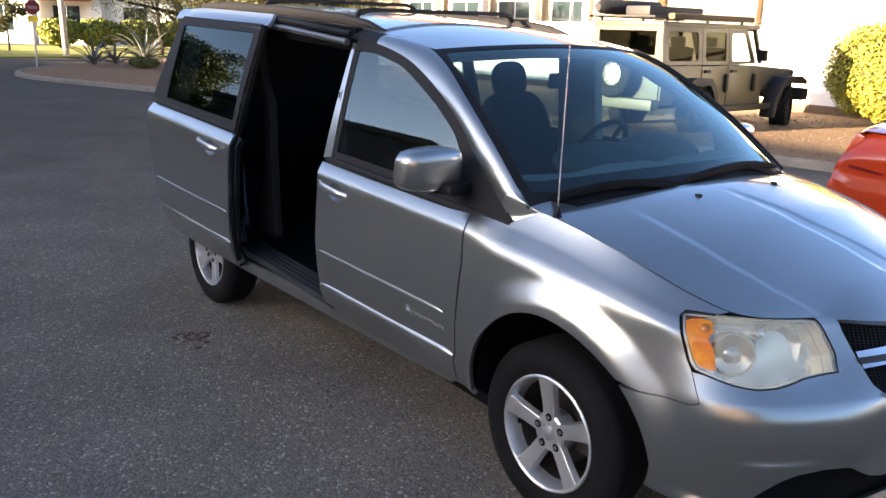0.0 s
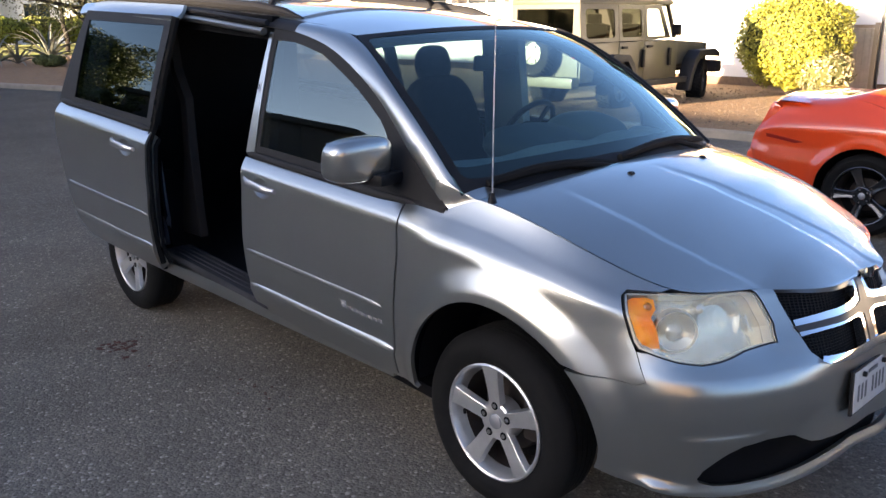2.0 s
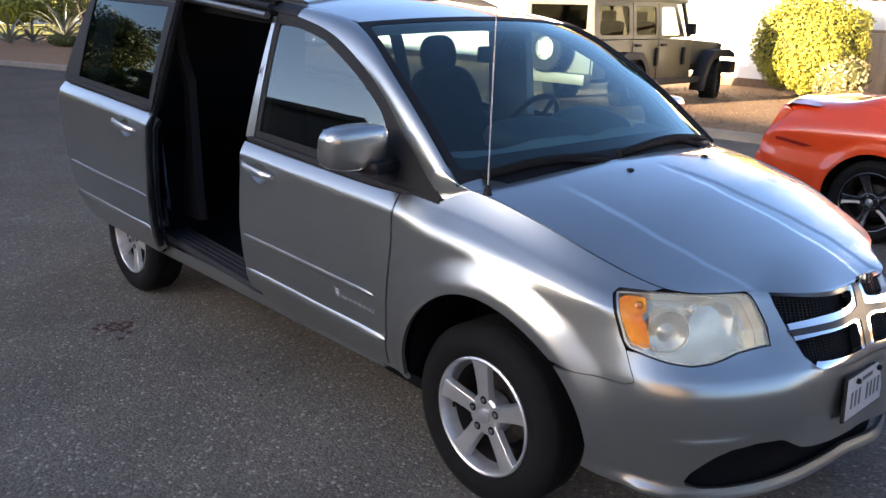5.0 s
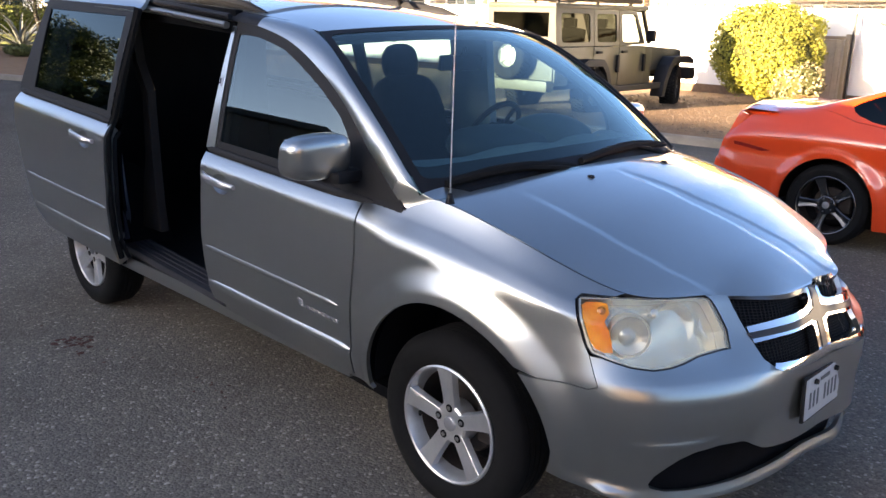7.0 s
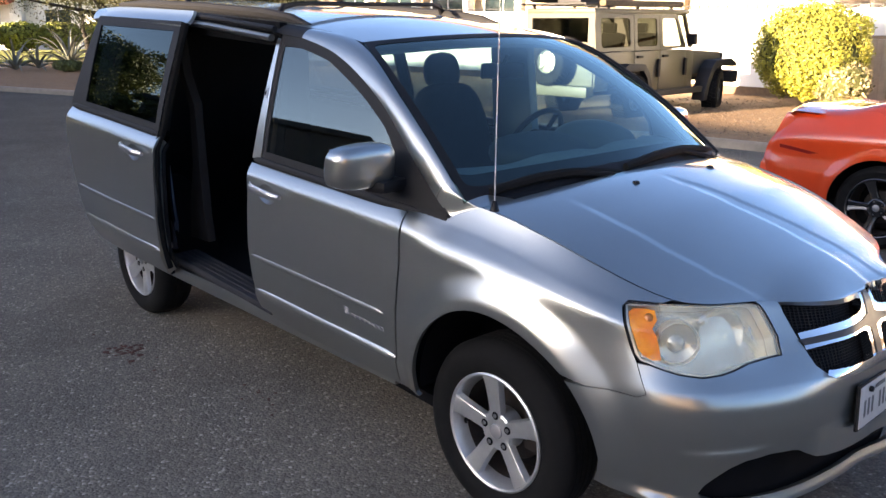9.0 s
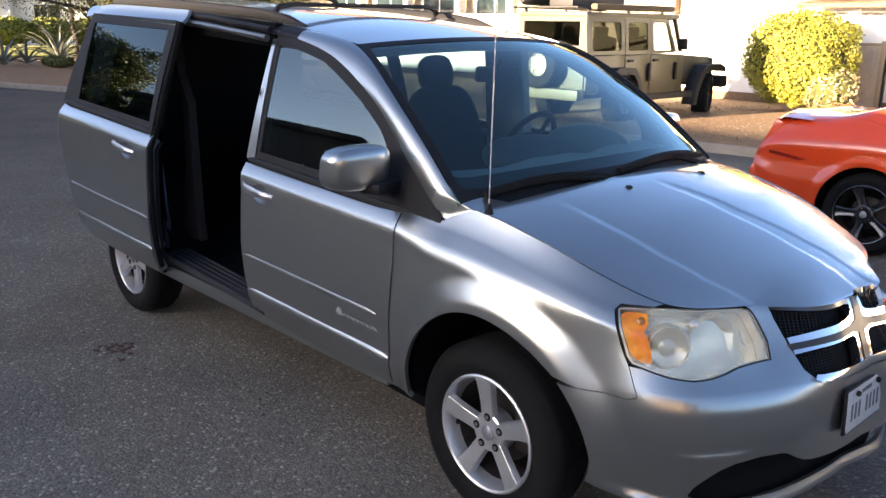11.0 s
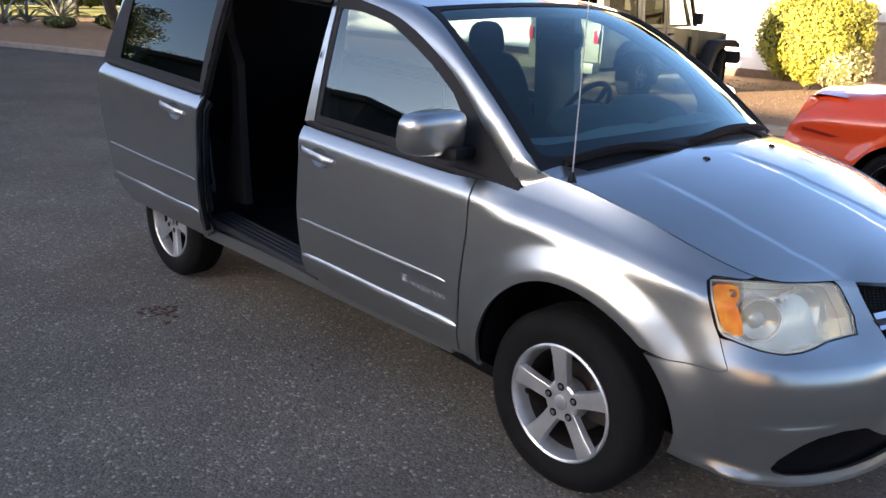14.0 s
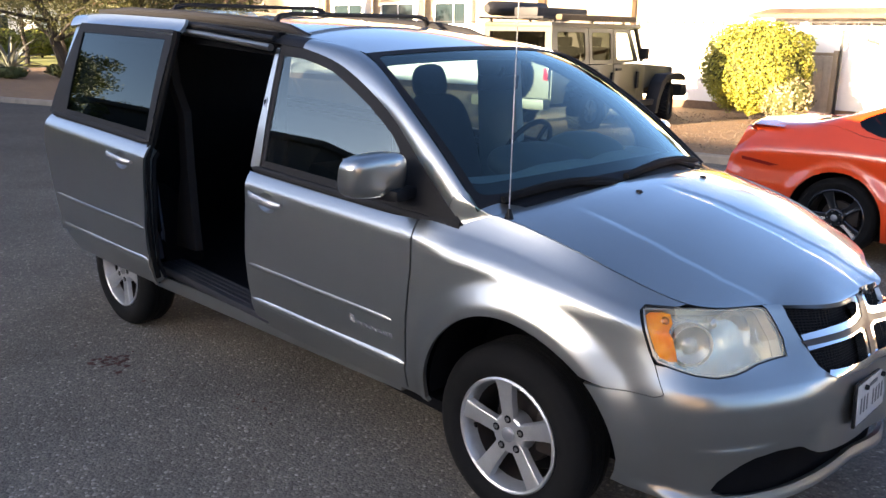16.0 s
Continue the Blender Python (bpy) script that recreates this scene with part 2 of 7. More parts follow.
def extruded(outline, depth, to3d, bevel=0.0):
    """A plate from a 2D outline: to3d(u, v, w) places it, w from 0 to depth."""
    bm = bmesh.new()
    top = [bm.verts.new(to3d(u, v, 0.0)) for u, v in outline]
    bot = [bm.verts.new(to3d(u, v, depth)) for u, v in outline]
    bm.faces.new(top)
    bm.faces.new(bot[::-1])
    n = len(outline)
    for k in range(n):
        bm.faces.new((top[k], bot[k], bot[(k + 1) % n], top[(k + 1) % n]))
    if bevel:
        bmesh.ops.bevel(bm, geom=[e for e in bm.edges], offset=bevel, segments=2, affect="EDGES", profile=0.6)
    return bm


def pchip(xs, ys):
    """A smooth curve through points that never overshoots."""
    xs, ys = np.asarray(xs, float), np.asarray(ys, float)
    h, d = np.diff(xs), np.diff(ys) / np.diff(xs)
    m = np.zeros_like(xs)
    for i in range(1, len(xs) - 1):
        if d[i - 1] * d[i] > 0:
            w1, w2 = 2 * h[i] + h[i - 1], h[i] + 2 * h[i - 1]
            m[i] = (w1 + w2) / (w1 / d[i - 1] + w2 / d[i])
    m[0], m[-1] = d[0], d[-1]

    def at(x):
        x = np.clip(np.asarray(x, float), xs[0], xs[-1])
        i = np.clip(np.searchsorted(xs, x) - 1, 0, len(h) - 1)
        t = (x - xs[i]) / h[i]
        return (1 + 2 * t) * (1 - t) ** 2 * ys[i] + t * (1 - t) ** 2 * h[i] * m[i] + t * t * (3 - 2 * t) * ys[i + 1] + t * t * (t - 1) * h[i] * m[i + 1]

    return at


def spline(xs, ys):
    """A natural cubic spline, straight on past its ends."""
    xs, ys = np.asarray(xs, float), np.asarray(ys, float)
    n, h = len(xs), np.diff(xs)
    a, r = np.eye(n), np.zeros(n)
    for i in range(1, n - 1):
        a[i, i - 1 : i + 2] = h[i - 1], 2 * (h[i - 1] + h[i]), h[i]
        r[i] = 6 * ((ys[i + 1] - ys[i]) / h[i] - (ys[i] - ys[i - 1]) / h[i - 1])
    c = np.linalg.solve(a, r)

    def at(x):
        x = np.asarray(x, float)
        i = np.clip(np.searchsorted(xs, x) - 1, 0, n - 2)
        t, u = x - xs[i], xs[i + 1] - x
        return (c[i] * u**3 + c[i + 1] * t**3) / (6 * h[i]) + (ys[i] / h[i] - c[i] * h[i] / 6) * u + (ys[i + 1] / h[i] - c[i + 1] * h[i] / 6) * t

    return at


def soft(xs, ys, sigma, n=64):
    """A curve near the points with evenly changing curvature: the pchip curve, blurred over sigma."""
    xs = np.asarray(xs, float)
    at, d = pchip(xs, ys), np.linspace(-3, 3, 61)
    k = np.exp(-d * d / 2)
    lo, hi = pchip(xs, ys)(xs[0] + 1e-3) - ys[0], ys[-1] - pchip(xs, ys)(xs[-1] - 1e-3)

    def line(x):
        return at(x) + np.minimum(x - xs[0], 0) * lo * 1e3 + np.maximum(x - xs[-1], 0) * hi * 1e3

    fine = np.linspace(xs[0], xs[-1], n)
    f = spline(fine, (line(fine[:, None] + sigma * d) * k).sum(1) / k.sum())
    return lambda x: f(np.clip(np.asarray(x, float), xs[0], xs[-1]))


def smooth01(a, b, x):
    t = np.clip((np.asarray(x, float) - a) / (b - a), 0, 1)
    return t * t * (3 - 2 * t)

# ---- the van's surfaces, in body coordinates: x ahead of the front axle, y to its left, height before the rake ----
PLAN = [(-4.17, 0.0), (-4.14, 0.45), (-4.04, 0.80), (-3.85, 0.93), (-3.4, 0.975), (-2.6, 0.988), (-1.6, 0.988), (-0.6, 0.988), (-0.1, 0.985), (0.2, 0.972), (0.4, 0.945),
        (0.55, 0.905), (0.67, 0.845), (0.78, 0.735), (0.87, 0.57), (0.95, 0.34), (0.99, 0.12), (0.997, 0.0)]
PX, PW = np.array(PLAN).T
PS = np.r_[0, np.cumsum(np.hypot(np.diff(PX), np.diff(PW)))]
PS = PS - PS[8] - 0.1
S_END = float(PS[-1])             # the middle of the nose
plan_x, plan_w = spline(PS, PX), spline(PS, PW)
SECTION = [(0.22, 0.22, 0.13, 0.10), (0.26, 0.26, 0.105, 0.03), (0.30, 0.30, 0.082, 0.046), (0.335, 0.335, 0.065, 0.046), (0.36, 0.36, 0.054, 0.046), (0.42, 0.42, 0.033, 0.040),
           (0.50, 0.50, 0.014, 0.028), (0.55, 0.55, 0.008, 0.018), (0.58, 0.58, 0.006, 0.011), (0.64, 0.64, 0.002, 0.002), (0.70, 0.70, 0.0, 0.004), (0.75, 0.75, 0.0, 0.025),
           (0.85, 0.85, 0.001, 0.085), (0.95, 0.95, 0.006, 0.13), (1.00, 1.00, 0.0085, 0.146), (1.03, 1.03, 0.012, 0.154), (1.05, 1.05, 0.0225, 0.16), (1.075, 1.075, 0.0375, 0.166), (1.10, 1.098, 0.059, 0.172), (1.15, 1.136, 0.0915, 0.18), (1.20, 1.164, 0.1155, 0.188),
           (1.25, 1.184, 0.137, 0.195), (1.30, 1.19, 0.19, 0.20)]
SV, SZ, SI, SF = np.array(SECTION).T
sec_z, sec_side, sec_front = soft(SV, SZ, 0.012), soft(SV, SI, 0.009, 120), soft(SV, SF, 0.016)
# the nose in its middle stands further forward
nose = pchip([0.22, 0.26, 0.30, 0.335, 0.36, 0.42, 0.55, 0.58, 0.64, 0.72, 0.85, 0.95, 1.05, 1.10, 1.20, 1.30], [0.12, 0.07, 0.062, 0.062, 0.062, 0.065, 0.045, 0.02, 0.015, 0.012, 0.03, 0.05, 0.07, 0.08, 0.10, 0.13])
fender_top = soft([-1.2, -0.3, -0.1, 0.2, 0.4, 0.55, 0.7, 0.9, 1.2, 1.8], [1.19, 1.20, 1.195, 1.15, 1.10, 1.055, 1.02, 1.0, 0.99, 0.985], 0.05)
chin_line = pchip([-6, 0.4, 0.56, 0.66, 0.76, 0.90, 1.10, 1.35, 1.9], [0.42, 0.40, 0.372, 0.353, 0.336, 0.322, 0.314, 0.310, 0.310])
ARCH_F, ARCH_R = (0.065, 0.42, 0.43, 0.44), (-3.10, 0.26, 0.42, 0.44)


S_COWL, HOOD_V = -0.13, 1.215


def lower(s, v):
    """The body below the glass, from the tail along the right side and round the nose to its left."""
    s, v = np.broadcast_arrays(np.asarray(s, float), np.asarray(v, float))
    left = s > S_END
    s = np.where(left, 2 * S_END - s, s)
    x, w = plan_x(s), plan_w(s)
    tx, tw = plan_x(s + 1e-3) - plan_x(s - 1e-3), plan_w(s + 1e-3) - plan_w(s - 1e-3)
    k = np.hypot(tx, tw)
    nx, nw = -tw / k, tx / k
    nx = np.where(s > S_END - 1e-4, 1.0, nx)
    nw = nw * np.clip((S_END - s) / 0.08, 0.0, 1.0)
    f = smooth01(0.30, 1.12, s)
    c = smooth01(1.10, 1.50, s)
    front = (1 - c) * sec_front(v) + c * nose(v)
    tongue = smooth01(1.20, 1.30, s) * smooth01(0.425, 0.455, v) * (1 - smooth01(0.56, 0.60, v))
    front = front * (1 - tongue) + 0.014 * tongue
    inset = (1 - f) * sec_side(v) + f * front
    # rolled lip along the chin, short swage on the bumper's corner
    inset = inset - (0.013 + 0.018 * (1 - smooth01(0.66, 0.86, s))) * (1 - smooth01(0.0, 0.055, v - chin_line(s))) * smooth01(0.46, 0.72, s)
    inset = inset - 0.010 * smooth01(0.44, 0.54, v) * (1 - smooth01(0.545, 0.575, v)) * smooth01(0.70, 0.86, s) * (1 - smooth01(0.98, 1.12, s))
    inset = inset + 0.028 * smooth01(-0.46, -0.22, s) * (1 - smooth01(-0.05, 0.52, s)) * smooth01(0.975, 1.09, v) * np.clip((HOOD_V - v) / (HOOD_V - 1.08), 0.0, 1.0)
    zr = sec_z(v)
    z = np.where(zr < 0.75, zr, 0.75 + (zr - 0.75) / 0.44 * (fender_top(s) - 0.75))
    # ledge of the doors, flared front arch
    inset = inset - 0.013 * (1 - smooth01(-0.018, 0.018, v - 0.49 - 0.035 * (s + 0.5))) * (1 - smooth01(-0.52, -0.42, s)) * smooth01(-3.9, -3.6, s)
    cx, cz, rx, rz = ARCH_F
    r = np.hypot((x - cx) / rx, (z - cz) / rz)
    flat = np.clip((1.285 - r) / 0.215, -1.0, 2.0)
    flat = 0.5 * (flat + np.sqrt(flat * flat + 0.03))            # sloping band with a tight inner crease
    flat = 1 - 0.5 * ((1 - flat) + np.sqrt((1 - flat) ** 2 + 0.010))   # upright lip
    inset = inset - 0.034 * np.clip(flat, 0.0, 1.0) * (1 - f)
    y = -(w - nw * inset)
    # the left half of the nose is a little fuller
    full = np.where(left, smooth01(0.0, 0.30, S_END - s) * smooth01(0.40, 1.05, s), 0.0)
    return np.stack([x - nx * inset + 0.060 * full, np.where(left, -y, y) + 0.02 * full, z + 0.012 * full * smooth01(0.8, 1.1, v)], -1)


def glass_side(x, z):
    """The side above the belt."""
    x, z = np.broadcast_arrays(np.asarray(x, float), np.asarray(z, float))
    t = (z - 1.11) / 0.55
    w = 0.936 - 0.125 * t - 0.035 * t * t - 0.03 * smooth01(-0.75, -0.1, x) - 0.09 * smooth01(-3.2, -4.3, x)
    return np.stack([x, -w, z], -1)


def curve3(points):
    pts = np.array(points, float)
    u = np.r_[0, np.cumsum(np.linalg.norm(np.diff(pts, axis=0), axis=1))]
    u = u / u[-1]
    return [spline(u, pts[:, k]) for k in range(3)]


def on(c, u):
    return np.stack([f(u) for f in c], -1)


# outer line of the pillar and cant rail, edge of the screen, seam of the roof
C_OUT = curve3([(-0.249, -0.909, 1.113), (-0.512, -0.877, 1.308), (-0.694, -0.845, 1.448), (-0.908, -0.81, 1.56), (-1.13, -0.783, 1.640), (-1.40, -0.77, 1.685)])
C_SCREEN = curve3([(-0.20, -0.885, 1.185), (-0.45, -0.845, 1.375), (-0.72, -0.79, 1.545), (-0.92, -0.735, 1.645), (-1.05, -0.690, 1.69)])
C_PILLAR = curve3([(-0.20, -0.885, 1.185), (-0.45, -0.845, 1.375), (-0.72, -0.79, 1.545), (-0.92, -0.735, 1.645), (-1.10, -0.70, 1.70), (-1.40, -0.695, 1.725)])
C_ROOF = curve3([(-1.05, -0.690, 1.69), (-1.40, -0.695, 1.725), (-2.0, -0.70, 1.742), (-2.8, -0.70, 1.742), (-3.5, -0.69, 1.728), (-4.0, -0.67, 1.70)])
C_RAIL = curve3([(-1.40, -0.770, 1.685), (-2.0, -0.765, 1.70), (-2.8, -0.762, 1.70), (-3.5, -0.75, 1.68), (-4.0, -0.74, 1.63)])
C_RSEAM = curve3([(-1.40, -0.695, 1.725), (-2.0, -0.70, 1.742), (-2.8, -0.70, 1.742), (-3.5, -0.69, 1.728), (-4.0, -0.67, 1.70)])


def ruled(one, two, bulge):
    """Between two curves, bulging outwards."""
    def at(u, q):
        u, q = np.broadcast_arrays(np.asarray(u, float), np.asarray(q, float))
        p = on(one, u) * (1 - q[..., None]) + on(two, u) * q[..., None]
        return p + (bulge * 4 * q * (1 - q))[..., None] * np.array([0.1, -0.6, 0.8])
    return at


pillar = ruled(C_OUT, C_PILLAR, 0.016)
cant = ruled(C_RAIL, C_RSEAM, 0.016)


def screen(u, q):
    u, q = np.broadcast_arrays(np.asarray(u, float), np.asarray(q, float))
    e = on(C_SCREEN, u)
    c = 1 - (2 * q - 1) ** 2
    b = 0.17 - 0.05 * u
    return np.stack([e[..., 0] + b * c, e[..., 1] * (1 - 2 * q), e[..., 2] + 0.32 * b * c], -1)


def roof(u, q):
    u, q = np.broadcast_arrays(np.asarray(u, float), np.asarray(q, float))
    e = on(C_ROOF, u)
    c = 1 - (2 * q - 1) ** 2
    return np.stack([e[..., 0] + 0.12 * c * (1 - smooth01(0, 0.4, u)), e[..., 1] * (1 - 2 * q), e[..., 2] + c * (0.040 + 0.012 * smooth01(0, 0.3, u))], -1)


hood_crown = pchip([-0.3, 0.0, 0.2, 0.4, 0.55, 0.70, 0.80, 0.88], [0.075, 0.085, 0.10, 0.115, 0.110, 0.085, 0.045, 0.0])


def hood(p, q):
    """p: along the fender's seam from the cowl to the nose; q: across from right to left."""
    p, q = np.broadcast_arrays(np.asarray(p, float), np.asarray(q, float))
    e = lower(S_COWL + p * (S_END - 0.002 - S_COWL), np.full_like(p, HOOD_V))
    far = lower(2 * S_END - S_COWL - p * (S_END - 0.002 - S_COWL), np.full_like(p, HOOD_V))
    c = 1 - (2 * q - 1) ** 2
    y = e[..., 1] * (1 - q) + far[..., 1] * q
    e = e + (far - e) * smooth01(0.35, 1.0, q)[..., None]
    x = e[..., 0] + 0.13 * c * (1 - smooth01(0, 0.35, p))
    # a pressed step along the right, a shallow groove beyond the middle
    left = np.interp(x, [0.0, 0.28, 0.456, 0.6, 0.73, 0.85], [-0.60, -0.592, -0.561, -0.499, -0.40, -0.32])
    mid = np.interp(x, [0.0, 0.177, 0.41, 0.6, 0.79], [-0.10, -0.087, -0.045, 0.045, 0.10])
    wide = np.interp(x, [0.1, 0.3, 0.5, 0.7], [0.03, 0.06, 0.09, 0.12])
    fade = smooth01(0.02, 0.18, p) * smooth01(1.0, 0.85, p)
    ridge = -0.0045 * fade * smooth01(-0.018, 0.018, y - left) - 0.0038 * fade * smooth01(-0.02, 0.02, y - mid) * (1 - smooth01(-0.02, 0.02, y - mid - wide))
    return np.stack([x, y, e[..., 2] + hood_crown(e[..., 0]) * c + ridge], -1)


# ---- panels cut from the surfaces ----
from mathutils.geometry import delaunay_2d_cdt


def dense(outline, step):
    """The closed outline with no edge longer than step."""
    pts = []
    n = len(outline)
    for k in range(n):
        a, b = np.array(outline[k], float), np.array(outline[(k + 1) % n], float)
        m = max(1, int(math.ceil(np.linalg.norm(b - a) / step)))
        pts += [a + (b - a) * i / m for i in range(m)]
    return np.array(pts)


def rounded(outline, r=0.02, n=4):
    """The closed outline with its corners rounded off."""
    out, m = [], len(outline)
    for k in range(m):
        p, a, b = (np.array(outline[i % m], float) for i in (k, k - 1, k + 1))
        da, db = a - p, b - p
        la, lb = np.linalg.norm(da), np.linalg.norm(db)
        t = min(r, 0.45 * la, 0.45 * lb)
        one, two = p + da / la * t, p + db / lb * t
        for i in range(n + 1):
            s = i / n
            out.append((1 - s) ** 2 * one + 2 * s * (1 - s) * p + s * s * two)
    return [tuple(p) for p in out]


def inside(pts, poly):
    x, y = pts[:, 0], pts[:, 1]
    hit = np.zeros(len(pts), bool)
    for (x1, y1), (x2, y2) in zip(poly, np.roll(poly, -1, axis=0)):
        if y1 != y2:
            hit ^= ((y1 > y) != (y2 > y)) & (x < (x2 - x1) * (y - y1) / (y2 - y1) + x1)
    return hit


def near_edge(pts, poly, gap):
    out = np.zeros(len(pts), bool)
    for a, b in zip(poly, np.roll(poly, -1, axis=0)):
        d = b - a
        t = np.clip(((pts - a) @ d) / max(d @ d, 1e-12), 0, 1)
        out |= np.hypot(*(pts - a - t[:, None] * d).T) < gap
    return out


def shrink(poly, gap):
    area = np.sum(poly[:, 0] * np.roll(poly[:, 1], -1) - np.roll(poly[:, 0], -1) * poly[:, 1])
    d = np.roll(poly, -1, axis=0) - np.roll(poly, 1, axis=0)
    n = np.stack([-d[:, 1], d[:, 0]], 1) / np.maximum(np.linalg.norm(d, axis=1), 1e-9)[:, None]
    return poly + n * gap * (1 if area > 0 else -1)


def surface_normals(surf, a, b):
    e = 1e-3
    n = np.cross(surf(a + e, b) - surf(a - e, b), surf(a, b + e) - surf(a, b - e))
    return n / np.maximum(np.linalg.norm(n, axis=-1), 1e-12)[..., None]


def raked(p):
    p = np.array(p, float)
    p[..., 2] = p[..., 2] - RAKE * p[..., 0]
    return p


def panel(name, surf, outline, material, parent, label="", cell=0.03, thick=0.018, gap=0.0014, holes=(), lift=0.0, shift=(0, 0, 0), mirror=False, rake=True, scale=(1.0, 1.0), out=1.0):
    """A pressed panel: the part of a surface within the outline, with turned-in edges. mirror: on the van's other side. scale: metres per unit of the parameters."""
    sc = np.array(scale)
    loops = [shrink(dense(np.array(outline) * sc, cell), gap)] + [dense(np.array(h) * sc, cell) for h in holes]
    lo, hi = loops[0].min(0), loops[0].max(0)
    gx, gy = np.meshgrid(np.arange(lo[0], hi[0], cell) + cell * 0.37, np.arange(lo[1], hi[1], cell) + cell * 0.41)
    inner = np.stack([gx.ravel(), gy.ravel()], 1)
    keep = inside(inner, loops[0])
    for h in loops[1:]:
        keep &= ~inside(inner, h)
    inner = inner[keep]
    for loop in loops:
        inner = inner[~near_edge(inner, loop, cell * 0.45)]
    pts, edges, at = [], [], 0
    for loop in loops:
        pts += [tuple(p) for p in loop]
        edges += [(at + k, at + (k + 1) % len(loop)) for k in range(len(loop))]
        at += len(loop)
    pts += [tuple(p) for p in inner]
    vs, es, fs, *_ = delaunay_2d_cdt([Vector(p) for p in pts], edges, [], 0, 1e-7)
    v2 = np.array([tuple(v) for v in vs])
    tri = np.array([f for f in fs if len(f) == 3])
    c = v2[tri].mean(1)
    ok = inside(c, loops[0])
    for h in loops[1:]:
        ok &= ~inside(c, h)
    tri = tri[ok]
    a, b = v2[:, 0] / sc[0], v2[:, 1] / sc[1]
    p3, nr = surf(a, b), surface_normals(surf, a, b)
    mid = p3.mean(0)
    # normals point away from the body's middle line
    if np.sum(nr @ np.array([mid[0] * 0 + 0.2, mid[1], 0.6])) * out < 0:
        nr = -nr
    p3 = p3 + nr * lift + np.array(shift)
    flip = np.array([1, -1, 1]) if mirror else np.array([1, 1, 1])
    p3, nr = p3 * flip, nr * flip
    back = p3 - nr * thick
    if rake:
        p3, back = raked(p3), raked(back)
    count = {}
    faces = []
    for t in tri:
        i, j, k = (int(q) for q in t)
        g = np.cross(p3[j] - p3[i], p3[k] - p3[i])
        if g @ nr[i] < 0:
            i, j, k = i, k, j
        faces.append((i, j, k))
        for e in ((i, j), (j, k), (k, i)):
            count[e] = 1
    rim = [e for e in count if (e[1], e[0]) not in count]
    verts, norms = [tuple(p) for p in p3], [tuple(n) for n in nr]
    new_top, new_bot = {}, {}
    for e in rim:
        for i in e:
            if i not in new_top:
                new_top[i] = len(verts)
                verts.append(tuple(p3[i]))
                new_bot[i] = len(verts)
                verts.append(tuple(back[i]))
    n_front = len(faces)
    faces += [(new_top[j], new_top[i], new_bot[i], new_bot[j]) for i, j in rim]
    me = bpy.data.meshes.new(name)
    me.from_pydata(verts, [], faces)
    me.update()
    fn = [tuple(p.normal) for p in me.polygons]
    loops_n = []
    for n, p in enumerate(me.polygons):
        p.use_smooth = True
        loops_n += [norms[i] for i in p.vertices] if n < n_front else [fn[n]] * len(p.vertices)
    me.normals_split_custom_set(loops_n)
    return link_mesh(name, me, material, parent, label)


def strip_on(name, surf, line, width, height, material, parent, label="", mirror=False, n=6, shift=(0, 0, 0), rake=True):
    """A moulding that follows a line on a surface: half-round, width across, standing height off it."""
    line = np.array(line, float)
    u = np.r_[0, np.cumsum(np.linalg.norm(np.diff(line, axis=0), axis=1))]
    fine = np.linspace(0, u[-1], max(8, int(u[-1] / 0.03)))
    a, b = np.interp(fine, u, line[:, 0]), np.interp(fine, u, line[:, 1])
    p, nr = surf(a, b) + np.array(shift), surface_normals(surf, a, b)
    nr = nr * np.sign(np.sum(nr * np.array([0.2, p[:, 1].mean(), 0.6]), axis=1))[:, None]
    d = np.gradient(p, axis=0)
    side = np.cross(d, nr)
    side /= np.linalg.norm(side, axis=1)[:, None]
    bm = bmesh.new()
    rings = []
    for i in range(len(p)):
        end = min(1.0, 0.35 + min(i, len(p) - 1 - i) * 0.5)
        ring = []
        for k in range(n + 1):
            t = math.pi * k / n
            q = p[i] + side[i] * math.cos(t) * width / 2 * end + nr[i] * (math.sin(t) ** 0.6 * height * end - 0.002)
            q = q * np.array([1, -1 if mirror else 1, 1])
            ring.append(bm.verts.new(raked(q) if rake else q))
        rings.append(ring)
    for one, two in zip(rings, rings[1:]):
        for k in range(n):
            bm.faces.new((one[k], one[k + 1], two[k + 1], two[k]))
    bm.faces.new(rings[0])
    bm.faces.new(rings[-1])
    return part(name, bm, material, parent, label)

# ---- the silver minivan ----
van = tagged(empty("minivan"), "silver minivan with its sliding side door open, parked on the asphalt", "car")


def arc(cx, cz, rx, rz, a0, a1, n=20):
    return [(cx + rx * math.cos(radians(a0 + (a1 - a0) * k / n)), cz + rz * math.sin(radians(a0 + (a1 - a0) * k / n))) for k in range(n + 1)]


def foot(s):
    """The lower edge of the doors."""
    return 0.391 + 0.0635 * (s + 0.346)


